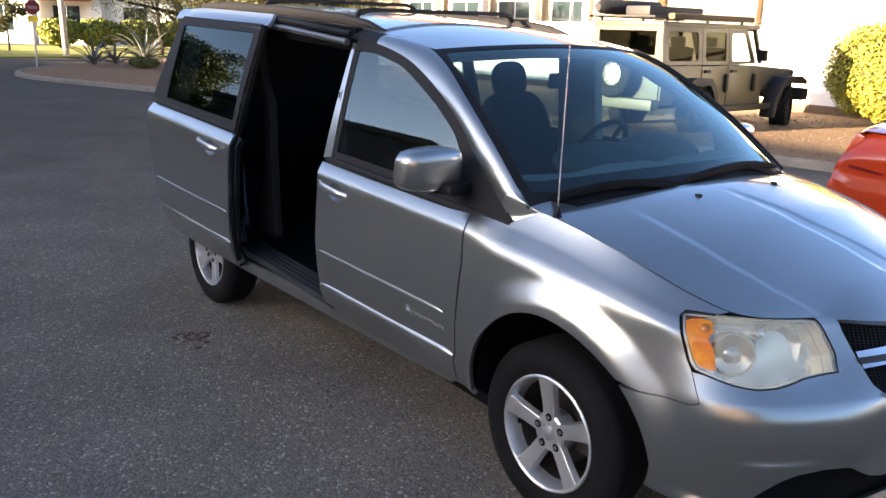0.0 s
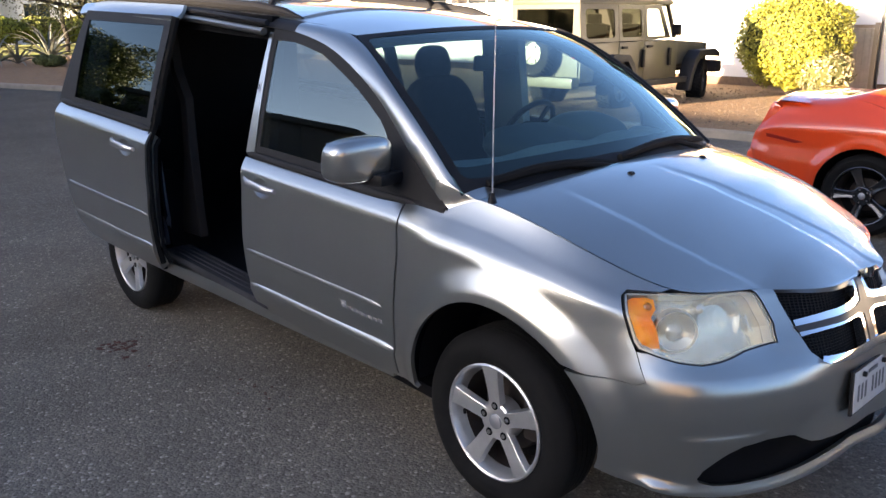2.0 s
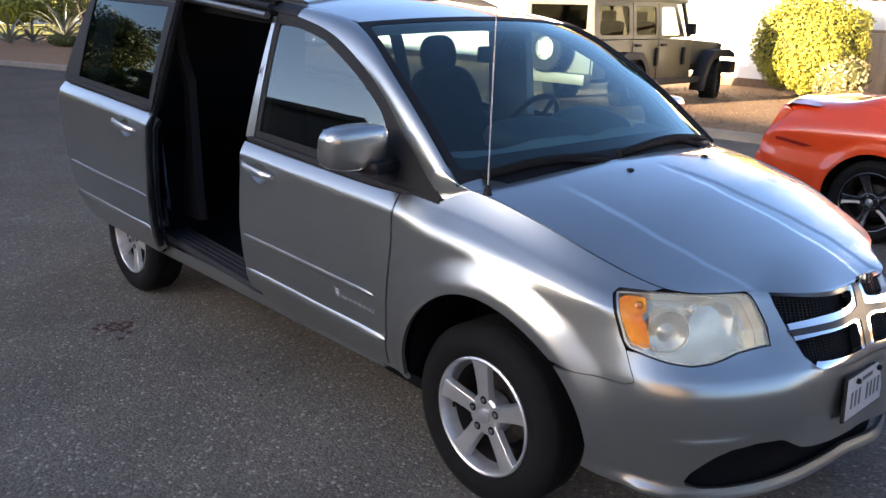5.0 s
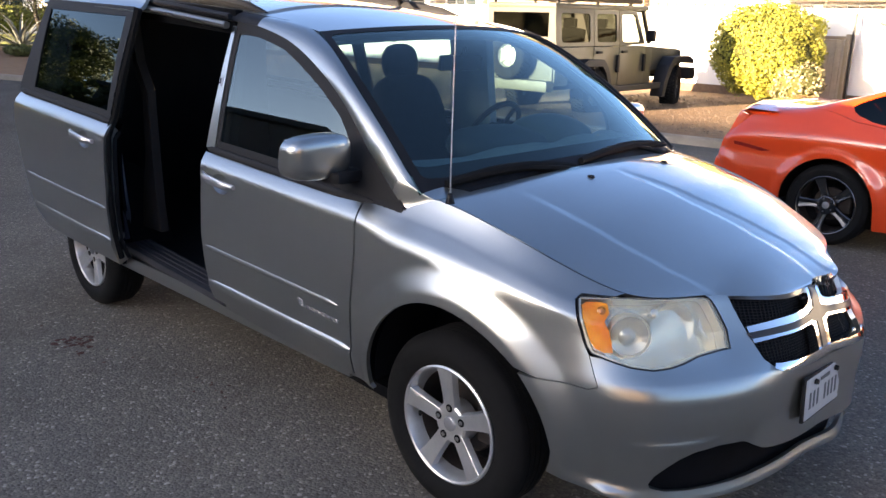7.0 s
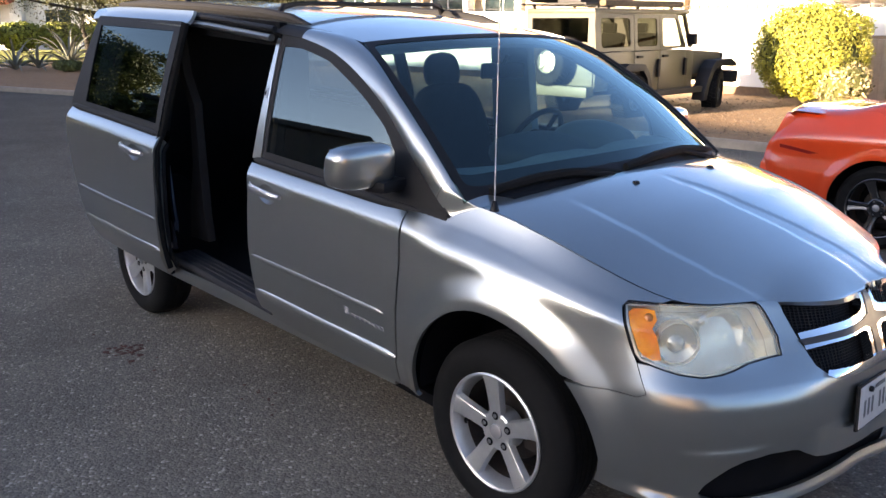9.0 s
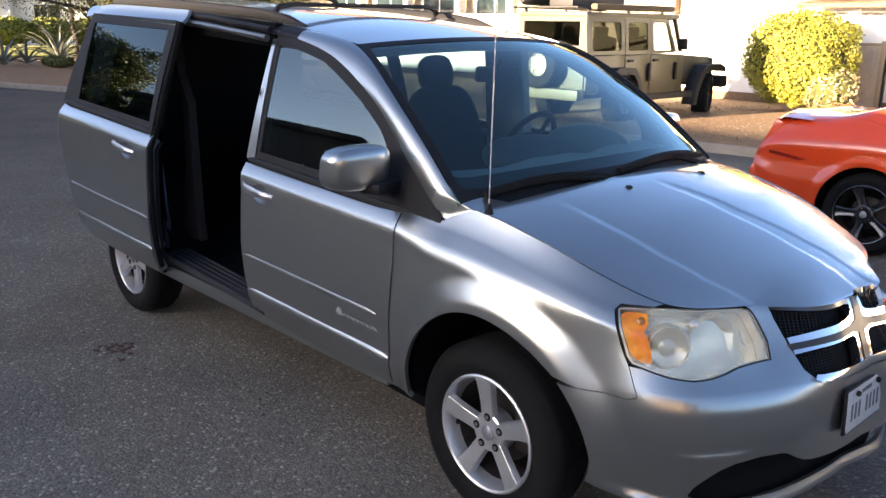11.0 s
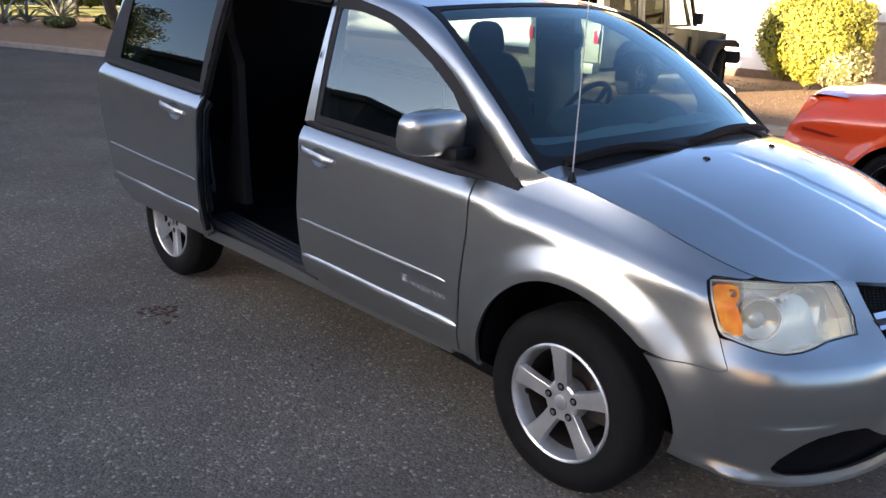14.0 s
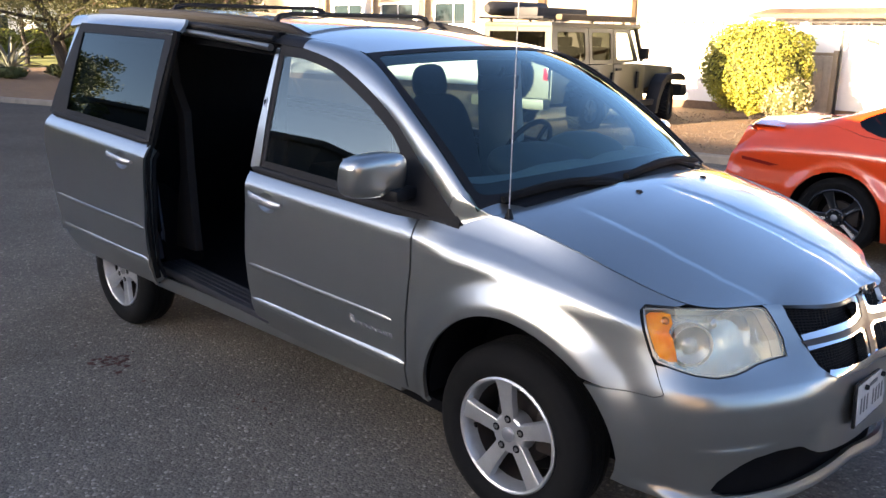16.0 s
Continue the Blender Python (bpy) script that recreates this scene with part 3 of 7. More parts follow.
FENDER = ([(-0.462, 1.10), (-0.456, 0.90), (-0.478, 0.70), (-0.488, 0.505), (-0.494, 0.384), (-0.37, 0.390)] + arc(*ARCH_F, 176, 48, 24)
          + [(0.44, 0.731), (0.511, 0.733), (0.60, 0.728), (0.628, 0.74), (0.612, 0.79), (0.59, 0.87), (0.565, 0.93), (0.517, 1.09), (0.53, 1.12), (0.654, 1.17), (0.70, HOOD_V)]
          + [(s, HOOD_V) for s in np.linspace(0.6, -0.13, 9)] + [(-0.19, 1.1675), (-0.25, 1.12)])
LAMP = [(0.520, 1.103), (0.535, 1.119), (0.60, 1.147), (0.654, 1.170), (0.76, 1.202), (0.86, 1.209), (0.98, 1.209), (1.08, 1.206), (1.124, 1.178), (1.146, 1.104), (1.160, 1.04), (1.173, 0.976), (1.163, 0.888), (1.09, 0.878), (1.013, 0.868),
        (0.95, 0.848), (0.892, 0.835), (0.818, 0.828), (0.732, 0.841), (0.63, 0.871), (0.596, 0.880), (0.576, 0.908), (0.548, 1.0)]
GRILLE = [(1.217, 1.107), (1.244, 0.988), (1.262, 0.911), (1.280, 0.823), (1.325, 0.758), (1.395, 0.741), (1.50, 0.737)]
CHIN = [(0.56, 0.372), (0.66, 0.353), (0.76, 0.336), (0.90, 0.322), (1.0, 0.317), (1.10, 0.314), (1.22, 0.312), (1.35, 0.310), (1.44, 0.310)]
BUMPER = ([(0.470, 0.388), (0.484, 0.43)] + arc(*ARCH_F, 8, 45, 7) + [(0.44, 0.7305), (0.511, 0.7325), (0.60, 0.7275), (0.6285, 0.7395), (0.6125, 0.79), (0.5905, 0.87), (0.63, 0.870), (0.732, 0.839), (0.818, 0.826),
          (0.892, 0.833), (0.95, 0.846), (1.013, 0.866), (1.09, 0.876), (1.165, 0.885), (1.176, 0.976), (1.162, 1.05), (1.148, 1.107), (1.128, 1.181), (1.112, HOOD_V), (1.205, HOOD_V)] + GRILLE)
MID = 2 * S_END
BUMPER = BUMPER + [(S_END, 0.736)] + [(MID - s, v) for s, v in BUMPER[::-1]]
mirror_chin = [(MID - s, v) for s, v in CHIN]
BUMPER = BUMPER + mirror_chin + [(S_END, 0.310)] + CHIN[::-1]
INTAKE = [(0.832, 0.392), (0.85, 0.425), (0.886, 0.455), (0.93, 0.49), (0.985, 0.515), (1.09, 0.520), (1.19, 0.511), (1.225, 0.502), (1.255, 0.487), (1.29, 0.474), (1.34, 0.465), (1.45, 0.458)]
LOW = [(0.845, 0.376), (0.90, 0.362), (1.0, 0.355), (1.14, 0.353), (1.27, 0.352), (1.38, 0.352), (1.48, 0.352)]
INTAKE = INTAKE + [(S_END, 0.454)] + [(MID - s, v) for s, v in INTAKE[::-1]] + [(MID - s, v) for s, v in LOW] + [(S_END, 0.352)] + LOW[::-1]
DOOR = ([(-1.625, 1.09), (-1.612, 0.95), (-1.618, 0.82), (-1.627, 0.70), (-1.622, 0.5), (-1.606, 0.36), (-1.585, foot(-1.585))] + [(s, foot(s)) for s in (-1.3, -1.0, -0.7)]
        + [(-0.500, foot(-0.5)), (-0.494, 0.505), (-0.484, 0.70), (-0.462, 0.90), (-0.468, 1.095)])
SLIDER = [(-1.615, 1.095), (-1.625, 0.95), (-1.628, 0.75), (-1.655, 0.5), (-1.676, 0.302), (-2.795, 0.228), (-2.822, 0.42), (-2.842, 0.592), (-2.895, 0.78), (-2.945, 0.93), (-2.925, 1.05), (-2.90, 1.095)]
SLIDE = (-0.75, -0.13, 0.015)
QUARTER_R = ([(-2.62, 1.10), (-2.62, 0.24)] + [(s, v) for s, v in arc(*ARCH_R, 182, 0, 24)][::-1] + [(-3.60, 0.26), (-4.1, 0.30), (-4.9, 0.35), (-4.9, 1.10)])
S_TAIL = float(PS[0]) + 0.02



def cup_rim(mid, v):
    """The rim of the pressed cup behind a door handle."""
    return [(mid + 0.074 * math.cos(a), v + 0.046 * math.sin(a)) for a in np.linspace(0, 2 * math.pi, 33)[:-1]]


def cup(mid, v0):
    """The dish of that cup."""
    def surf(s, v):
        p = lower(s, v)
        r = ((np.asarray(s) - mid) / 0.075) ** 2 + ((np.asarray(v) - v0) / 0.0465) ** 2
        p[..., 1] = p[..., 1] + 0.030 * np.clip(1 - r * r, 0, 1)
        return p
    return surf


for side in (False, True):
    panel("fender", lower, FENDER, M_PAINT, van, mirror=side, cell=0.013)
    door = panel("front_door", lower, DOOR, M_PAINT, van, mirror=side, cell=0.025, holes=[cup_rim(-1.435, 0.973)])
    panel("door_lining", lower, DOOR, M_CLOTH, door, mirror=side, cell=0.08, lift=-0.05)
    if not side:
        slider = panel("sliding_door", lower, SLIDER, M_PAINT, van, shift=SLIDE, cell=0.025, thick=0.05, holes=[cup_rim(-1.87, 0.973)])
        panel("door_lining", lower, SLIDER, M_BLACK, slider, shift=SLIDE, cell=0.08, lift=-0.055)
    else:
        slider2 = panel("sliding_door", lower, [(-1.635, 1.09), (-1.635, 0.3), (-2.61, 0.25), (-2.61, 1.09)], M_PAINT, van, mirror=True, cell=0.04)
        panel("door_lining", lower, [(-1.635, 1.09), (-1.635, 0.3), (-2.61, 0.25), (-2.61, 1.09)], M_CLOTH, slider2, mirror=True, cell=0.08, lift=-0.05)
    panel("rear_quarter", lower, [(max(s, S_TAIL), v) for s, v in QUARTER_R], M_PAINT, van, mirror=side, cell=0.04)
    panel("rocker", lower, [(-2.62, foot(-2.62) - 0.026), (-2.62, foot(-2.62) - 0.004), (-0.39, foot(-0.39) - 0.006), (-0.37, foot(-0.37) - 0.026)], M_PAINT, van, mirror=side, cell=0.03, lift=-0.008)
panel("front_bumper", lower, BUMPER, M_PAINT, van, cell=0.016, holes=[INTAKE])


def recess(s, v):
    """The back of the intake, upright behind the bumper."""
    p = lower(s, np.full_like(np.asarray(v, float), 0.40))
    p[..., 2] = v
    return p


panel("intake", recess, [(s, v if v > 0.40 else v - 0.055) for s, v in INTAKE], M_DARK, van, "black lower air intake", cell=0.04, lift=-0.045, gap=-0.004)
# added near-black sheet standing in for the shade beneath the bumper
panel("bumper_shade_sheet", lower, [(0.50, 0.29), (0.50, 0.55), (MID - 0.50, 0.55), (MID - 0.50, 0.29), (MID - 0.9, 0.26), (0.9, 0.26)], M_DARK, van, "dark sheet behind the bumper, standing in for shade", cell=0.06, lift=-0.15, gap=0.0)
bonnet = panel("bonnet", hood, [(0.0, 0.0), (0.2, 0.0), (0.4, 0.0), (0.6, 0.0), (0.8, 0.0), (0.97, 0.0), (0.97, 1.0), (0.8, 1.0), (0.6, 1.0), (0.4, 1.0), (0.2, 1.0), (0.0, 1.0)], M_PAINT, van, cell=0.014, scale=(1.5, 1.5), gap=0.004)

# glass side: frames, panes, pillars
WIN = [(-1.520, 1.154), (-1.528, 1.40), (-1.539, 1.641), (-1.40, 1.640), (-1.283, 1.625), (-1.165, 1.605), (-1.06, 1.567), (-0.963, 1.528), (-0.863, 1.484), (-0.775, 1.437), (-0.693, 1.390), (-0.645, 1.345), (-0.605, 1.29), (-0.585, 1.16)]
FRAME = [(-1.545, 1.115), (-1.560, 1.40), (-1.585, 1.70), (-1.390, 1.700), (-1.250, 1.686), (-1.120, 1.656), (-1.010, 1.623), (-0.898, 1.576), (-0.790, 1.523), (-0.684, 1.464), (-0.590, 1.396), (-0.502, 1.324), (-0.370, 1.228), (-0.256, 1.116), (-0.46, 1.108)]
POST = [(-1.625, 1.11), (-1.612, 1.40), (-1.605, 1.67), (-1.578, 1.67), (-1.562, 1.40), (-1.548, 1.11)]
for side in (False, True):
    panel("window_frame", glass_side, FRAME, M_BLACK, van, mirror=side, cell=0.03, holes=[WIN], gap=0.001, lift=-0.005)
    pw = panel("side_window", glass_side, WIN, M_FARGLASS if side else M_DOORGLASS, van, mirror=side, cell=0.05, lift=-0.008, gap=-0.006, thick=0.004)
    pw.visible_shadow = False
    panel("door_post", glass_side, POST, M_PAINT, van, mirror=side, cell=0.025, gap=0.001, thick=0.04)
    panel("pillar", pillar, [(0.0815, 0), (0.25, 0), (0.5, 0), (0.75, 0), (1, 0), (1, 1), (0.75, 1), (0.5, 1), (0.25, 1), (0.0775, 1)], M_PAINT, van, mirror=side, cell=0.015, scale=(1.3, 0.12), gap=0.0)
    panel("cant_rail", cant, [(0, 0), (0.47, 0), (0.47, 1), (0, 1)], M_PAINT if side else M_BLACK, van, mirror=side, cell=0.025, scale=(2.6, 0.1), gap=0.0)
    panel("cant_rail", cant, [(0.472, 0), (1, 0), (1, 1), (0.472, 1)], M_PAINT, van, mirror=side, cell=0.025, scale=(2.6, 0.1), gap=0.0)

screen_glass = panel("windscreen", screen, [(0, 0), (0.33, 0), (0.66, 0), (1, 0), (1, 1), (0.66, 1), (0.33, 1), (0, 1)], M_WINDSCREEN, van, cell=0.03, scale=(1.0, 1.5), thick=0.005)
screen_glass.visible_shadow = False
panel("screen_border", screen, [(0, 0), (0.5, 0), (1, 0), (1, 1), (0.5, 1), (0, 1)], M_BLACK, van, cell=0.03, scale=(1.0, 1.5), thick=0.004, lift=-0.006,
      holes=[rounded([(0.115, 0.014), (0.955, 0.014), (0.955, 0.986), (0.115, 0.986)], 0.05)])
panel("roof", roof, [(0, 0), (0.5, 0), (1, 0), (1, 1), (0.5, 1), (0, 1)], M_PAINT, van, cell=0.035, scale=(2.95, 1.4))
panel("headlining", roof, [(0, 0), (0.5, 0), (1, 0), (1, 1), (0.5, 1), (0, 1)], M_TRIM, van, cell=0.1, scale=(2.95, 1.4), lift=-0.05)


def belt_ledge(x, t):
    """Closes the step between the doors' upper edge and the glass."""
    x, t = np.broadcast_arrays(np.asarray(x, float), np.asarray(t, float))
    a, b = lower(x, np.full_like(x, 1.092)), glass_side(x, np.full_like(x, 1.125))
    return a * (1 - t[..., None]) + b * t[..., None]


for side in (False, True):
    panel("belt_ledge", belt_ledge, [(-1.60, 0), (-1.2, 0), (-0.8, 0), (-0.27, 0), (-0.27, 1), (-0.8, 1), (-1.2, 1), (-1.60, 1)], M_BLACK, van, mirror=side, cell=0.03, scale=(1.0, 0.05), gap=0.0, lift=-0.002)
for side in (False, True):
    strip_on("belt_moulding", glass_side, [(x, 1.106) for x in (-1.61, -1.2, -0.8, -0.40)], 0.034, 0.009, M_BLACK, van, mirror=side)
# sliding door's upper half
S_FRAME = [(-2.90, 1.11), (-2.872, 1.20), (-2.72, 1.60), (-2.694, 1.664), (-1.60, 1.69), (-1.593, 1.583), (-1.625, 1.142), (-1.63, 1.11)]
S_WIN = [(-2.668, 1.150), (-2.639, 1.612), (-1.666, 1.638), (-1.674, 1.155)]
panel("window_frame", glass_side, S_FRAME, M_BLACK, slider, shift=SLIDE, holes=[S_WIN], gap=0.0, thick=0.04)
panel("side_window", glass_side, rounded(S_WIN, 0.02), M_TINT, slider, shift=SLIDE, lift=-0.006, gap=-0.006, thick=0.004, cell=0.05)


def door_top(u, q):
    """The rounded cap of the sliding door."""
    u, q = np.broadcast_arrays(np.asarray(u, float), np.asarray(q, float))
    t = q * 1.35
    return np.stack([-1.60 - 1.12 * u - 0.06 * u * q, -(0.775 - 0.085 * np.sin(t) * 1.0 + 0.0 * u), 1.672 - 0.02 * u - 0.02 * u**8 + 0.072 * (1 - np.cos(t)) / (1 - math.cos(1.35))], -1)


panel("door_cap", door_top, [(0, 0), (1, 0), (1, 1), (0, 1)], M_PAINT, slider, shift=SLIDE, scale=(1.1, 0.1), cell=0.015, gap=0.0)
strip_on("belt_moulding", glass_side, [(x, 1.106) for x in (-2.88, -2.4, -2.0, -1.64)], 0.034, 0.009, M_BLACK, slider, shift=SLIDE)
edge_line = [glass_side(x, z) for x, z in ((-1.605, 1.68), (-1.605, 1.55), (-1.625, 1.25), (-1.638, 1.11))] + [lower(s, v) for s, v in ((-1.640, 1.02), (-1.645, 0.85), (-1.655, 0.65), (-1.675, 0.48), (-1.69, 0.34))]
seal_path = [Vector(raked(p + np.array(SLIDE) + np.array([0.004, 0.026, 0]))) for p in edge_line]
part("door_seal", tube(bmesh.new(), seal_path, 0.021, 8), M_RUBBER, slider, "black rubber edge seal")
# closed side and rear glass
for side in (False, True):
    panel("window_post", glass_side, [(-2.57, 1.10), (-2.57, 1.68), (-2.69, 1.68), (-2.69, 1.10)], M_BLACK, van, mirror=side, lift=-0.008)
panel("window_post", glass_side, [(-1.56, 1.10), (-1.56, 1.68), (-1.66, 1.68), (-1.66, 1.10)], M_BLACK, van, mirror=True, lift=-0.008)
panel("side_window", glass_side, [(-1.64, 1.14), (-1.64, 1.65), (-2.58, 1.65), (-2.58, 1.14)], M_PRIVACY, slider2, mirror=True, thick=0.004).visible_shadow = False
for side in (False, True):
    g = panel("quarter_window", glass_side, [(-2.68, 1.12), (-2.68, 1.66), (-3.7, 1.64), (-3.95, 1.12)], M_TINT if not side else M_PRIVACY, van, mirror=side, thick=0.004)
    g.visible_shadow = False
    panel("rear_pillar", glass_side, [(-3.72, 1.64), (-3.97, 1.12), (-4.1, 1.12), (-3.95, 1.64)], M_PAINT, van, mirror=side)
    panel("belt_sill", glass_side, [(-1.62, 1.085), (-1.62, 1.135), (-4.1, 1.135), (-4.1, 1.085)] if side else [(-2.6, 1.085), (-2.6, 1.135), (-4.1, 1.135), (-4.1, 1.085)], M_BLACK, van, mirror=side)
bm = boxed((0.05, 1.75, 0.62), (-4.12, 0, 0.76), bevel=0.02)
part("tailgate", bm, M_PAINT, van)


def wheel(parent, at, left=False, car="van"):
    """A five-spoke alloy wheel with its tyre. The outer face looks to -y."""
    root = empty("wheel", at, 180 if left else 0)
    root.parent = parent
    r_t, r_r, w = (0.355, 0.226, 0.225) if car == "van" else (0.345, 0.245, 0.255)
    h = w / 2
    bm = bmesh.new()
    prof = [(r_r - 0.005, -h + 0.045), (r_r + 0.004, -h + 0.018), (r_r + 0.03, -h - 0.001), (r_r + 0.06, -h - 0.006), (r_t - 0.045, -h - 0.002), (r_t - 0.02, -h + 0.012), (r_t - 0.006, -h + 0.032)]
    for k in range(5):
        c = -h + 0.055 + k * (w - 0.11) / 4
        if k:
            prof += [(r_t - 0.005, c - 0.016), (r_t - 0.005, c - 0.013), (r_t, c - 0.012)]
        else:
            prof += [(r_t, c - 0.012)]
        prof += [(r_t, c + 0.010)]
    prof += [(r_t - 0.006, h - 0.032), (r_t - 0.02, h - 0.012), (r_t - 0.05, h), (r_r, h - 0.01)]
    lathe(bm, prof, 72)
    part("tyre", bm, M_RUBBER, root)
    bm = bmesh.new()
    lathe(bm, [(r_r + 0.004, -h + 0.020), (r_r + 0.006, -h + 0.010), (r_r, -h + 0.006), (r_r - 0.008, -h + 0.010), (r_r - 0.014, -h + 0.022), (r_r - 0.019, -h + 0.045)], 72)
    rim = part("rim", bm, M_ALLOY if car == "van" else M_DARKALLOY, root)
    bm = bmesh.new()
    lathe(bm, [(r_r - 0.019, -h + 0.045), (r_r - 0.022, -h + 0.056), (r_r - 0.026, -h + 0.070)], 72)
    part("rim_well", bm, M_ALLOY if car == "van" else M_STEEL, rim)
    # deeper part of the same rim, coloured dark for the shade in it
    bm = bmesh.new()
    lathe(bm, [(r_r - 0.026, -h + 0.070), (r_r - 0.036, -h + 0.11), (r_r - 0.03, h - 0.02)], 72)
    part("barrel", bm, M_STEEL, rim)
    if car == "van":
        a = radians(190)
        bm = bmesh.new()
        tube(bm, [((r_r - 0.026) * math.cos(a), -h + 0.062, (r_r - 0.026) * math.sin(a)), ((r_r - 0.050) * math.cos(a), -h + 0.040, (r_r - 0.050) * math.sin(a))], [0.0075, 0.006], 8)
        part("valve_stem", bm, M_BLACK, rim)
    face = M_ALLOY if car == "van" else M_DARKALLOY
    bm = bmesh.new()
    hub = 0.080
    lathe(bm, [(0.001, -h + 0.030), (0.040, -h + 0.0295), (hub - 0.012, -h + 0.029), (hub - 0.004, -h + 0.034), (hub + 0.004, -h + 0.06), (hub, -h + 0.10)], 40)
    for k in range(5):
        a = math.radians(90 + 72 * k + (5 if car == "van" else 20))
        pieces = [(0.030, 0.028, 0.030), (0.085, 0.0285, 0.027), (0.13, 0.030, 0.022), (0.18, 0.034, 0.016), (r_r - 0.008, 0.040, 0.011)] if car == "van" else [(0.05, 0.040, 0.055), (0.12, 0.034, 0.048), (0.19, 0.042, 0.036), (r_r - 0.012, 0.058, 0.024)]
        rows = []
        for r, half, d in pieces:
            ring = []
            for u, dd in ((-1.16, 0.026), (-1.07, 0.010), (-0.99, 0.0012), (-0.92, 0.0), (-0.3, 0.0012), (0.3, 0.0012), (0.92, 0.0), (0.99, 0.0012), (1.07, 0.010), (1.16, 0.026)) if car == "van" else ((-1.0, 0.030), (-0.93, 0.007), (-0.72, 0.0), (-0.10, 0.012), (0.10, 0.012), (0.72, 0.0), (0.93, 0.007), (1.0, 0.030)):
                x, z = r * math.cos(a) - u * half * math.sin(a), r * math.sin(a) + u * half * math.cos(a)
                ring.append(bm.verts.new((x, -h + d + dd, z)))
            rows.append(ring)
        for one, two in zip(rows, rows[1:]):
            for i in range(len(one) - 1):
                bm.faces.new((one[i], one[i + 1], two[i + 1], two[i]))
    part("spokes", bm, face, rim, angle=28)
    for k in range(5):
        a = math.radians(90 + 72 * k + (5 if car == "van" else 20))
        r = 0.062 if car == "van" else 0.0575
        bm = bmesh.new()
        lathe(bm, [(0.0005, -h + 0.021), (0.006, -h + 0.021), (0.0088, -h + 0.024), (0.0095, -h + 0.05)], 6, pose(r * math.cos(a), 0, r * math.sin(a)))
        part("lug_nut", bm, M_NUT, rim)
        # flat dark disc on the face: the nut recess's shade as colour
        bm = bmesh.new()
        lathe(bm, [(0.0005, -h + 0.0272), (0.0155, -h + 0.0272), (0.0165, -h + 0.037)], 16, pose(r * math.cos(a), 0, r * math.sin(a)))
        part("nut_shade_disc", bm, M_DARK, rim)
    bm = bmesh.new()
    lathe(bm, [(0.0005, -h + 0.020), (0.024, -h + 0.021), (0.029, -h + 0.024), (0.031, -h + 0.038)], 32)
    part("centre_cap", bm, M_CAP, rim)
    bm = bmesh.new()
    lathe(bm, [(0.03, -h + 0.12), (0.135, -h + 0.125), (0.14, -h + 0.13), (0.14, -h + 0.145), (0.03, -h + 0.15)], 48)
    part("brake_disc", bm, M_STEEL, root)
    bm = boxed((0.10, 0.06, 0.16), (0.13, -h + 0.12, 0.02), bevel=0.015)
    part("brake_caliper", bm, M_STEEL, root)
    bm = bmesh.new()
    lathe(bm, [(0.001, h - 0.03), (r_r - 0.03, h - 0.03)], 32)
    part("backplate", bm, M_DARK, root)
    return root


M_NUT = mat("nut_steel", (0.30, 0.29, 0.27), 0.35, 0.9, vary=0.3, scale=60)
M_DARKALLOY = mat("dark_alloy", (0.11, 0.11, 0.115), 0.22, 0.9, vary=0.1)
M_CAP = mat("cap_grey", (0.30, 0.30, 0.31), 0.45, 0.6)
w_front = wheel(van, (0.003, -0.822, 0.357))
copy_thing(w_front, pose(0, 0.822, 0.354, 0, 0, 180))
copy_thing(w_front, pose(-3.165, -0.822, 0.352, 0, 25, 0))
copy_thing(w_front, pose(-3.165, 0.822, 0.354, 0, 0, 180))

# ---- the van's fittings ----
def body(x, y, zb):
    """A point of the raked body."""
    return (x, y, zb - RAKE * x)


for cx, cz, r, xs in ((ARCH_F[0], ARCH_F[1], 0.455, "front"), (ARCH_R[0], ARCH_R[1], 0.45, "rear")):
    for sgn in (-1, 1):
        bm = bmesh.new()
        line = [(cx - r + 0.01, cz - 0.02)] + [(cx - r * math.cos(a), cz + r * math.sin(a)) for a in np.linspace(0, math.pi, 20)] + [(cx + r - 0.01, cz - 0.03)]
        rows = [[bm.verts.new(body(x, sgn * min(y, float(np.interp(x, PX[5:], PW[5:])) - 0.045), z)) for x, z in line] for y in (0.94, 0.62)]
        for k in range(len(line) - 1):
            bm.faces.new((rows[0][k], rows[0][k + 1], rows[1][k + 1], rows[1][k]))
        bm.faces.new(rows[1])
        part("wheel_arch", bm, M_DARK, van, "black wheel housing")

# headlamps
M_LAMPBACK = mat("lamp_reflector", (0.97, 0.93, 0.80), 0.20, 0.85, color2=(0.72, 0.70, 0.60), scale=14, bump=0.7, bump_scale=11)
M_AMBER = mat("amber_reflector", (1.0, 0.36, 0.012), 0.18, color2=(0.95, 0.20, 0.01), scale=14, bump=0.35, bump_scale=40, coat=0.5)
M_BOWL = mat("lamp_bowl", (0.82, 0.79, 0.70), 0.2, 0.9, vary=0.2, scale=25)
M_BULB = mat("lamp_glassware", (0.9, 0.9, 0.86), 0.10, 0.9, coat=1.0)
M_BEZEL = mat("lamp_bezel", (0.74, 0.71, 0.62), 0.3, 0.6, vary=0.1)
M_PROJECTOR = mat("projector_glass", (0.42, 0.45, 0.45), 0.12, 0.7, coat=1.0)
M_AMBERDARK = mat("amber_bulb", (0.55, 0.16, 0.02), 0.15, coat=1.0)
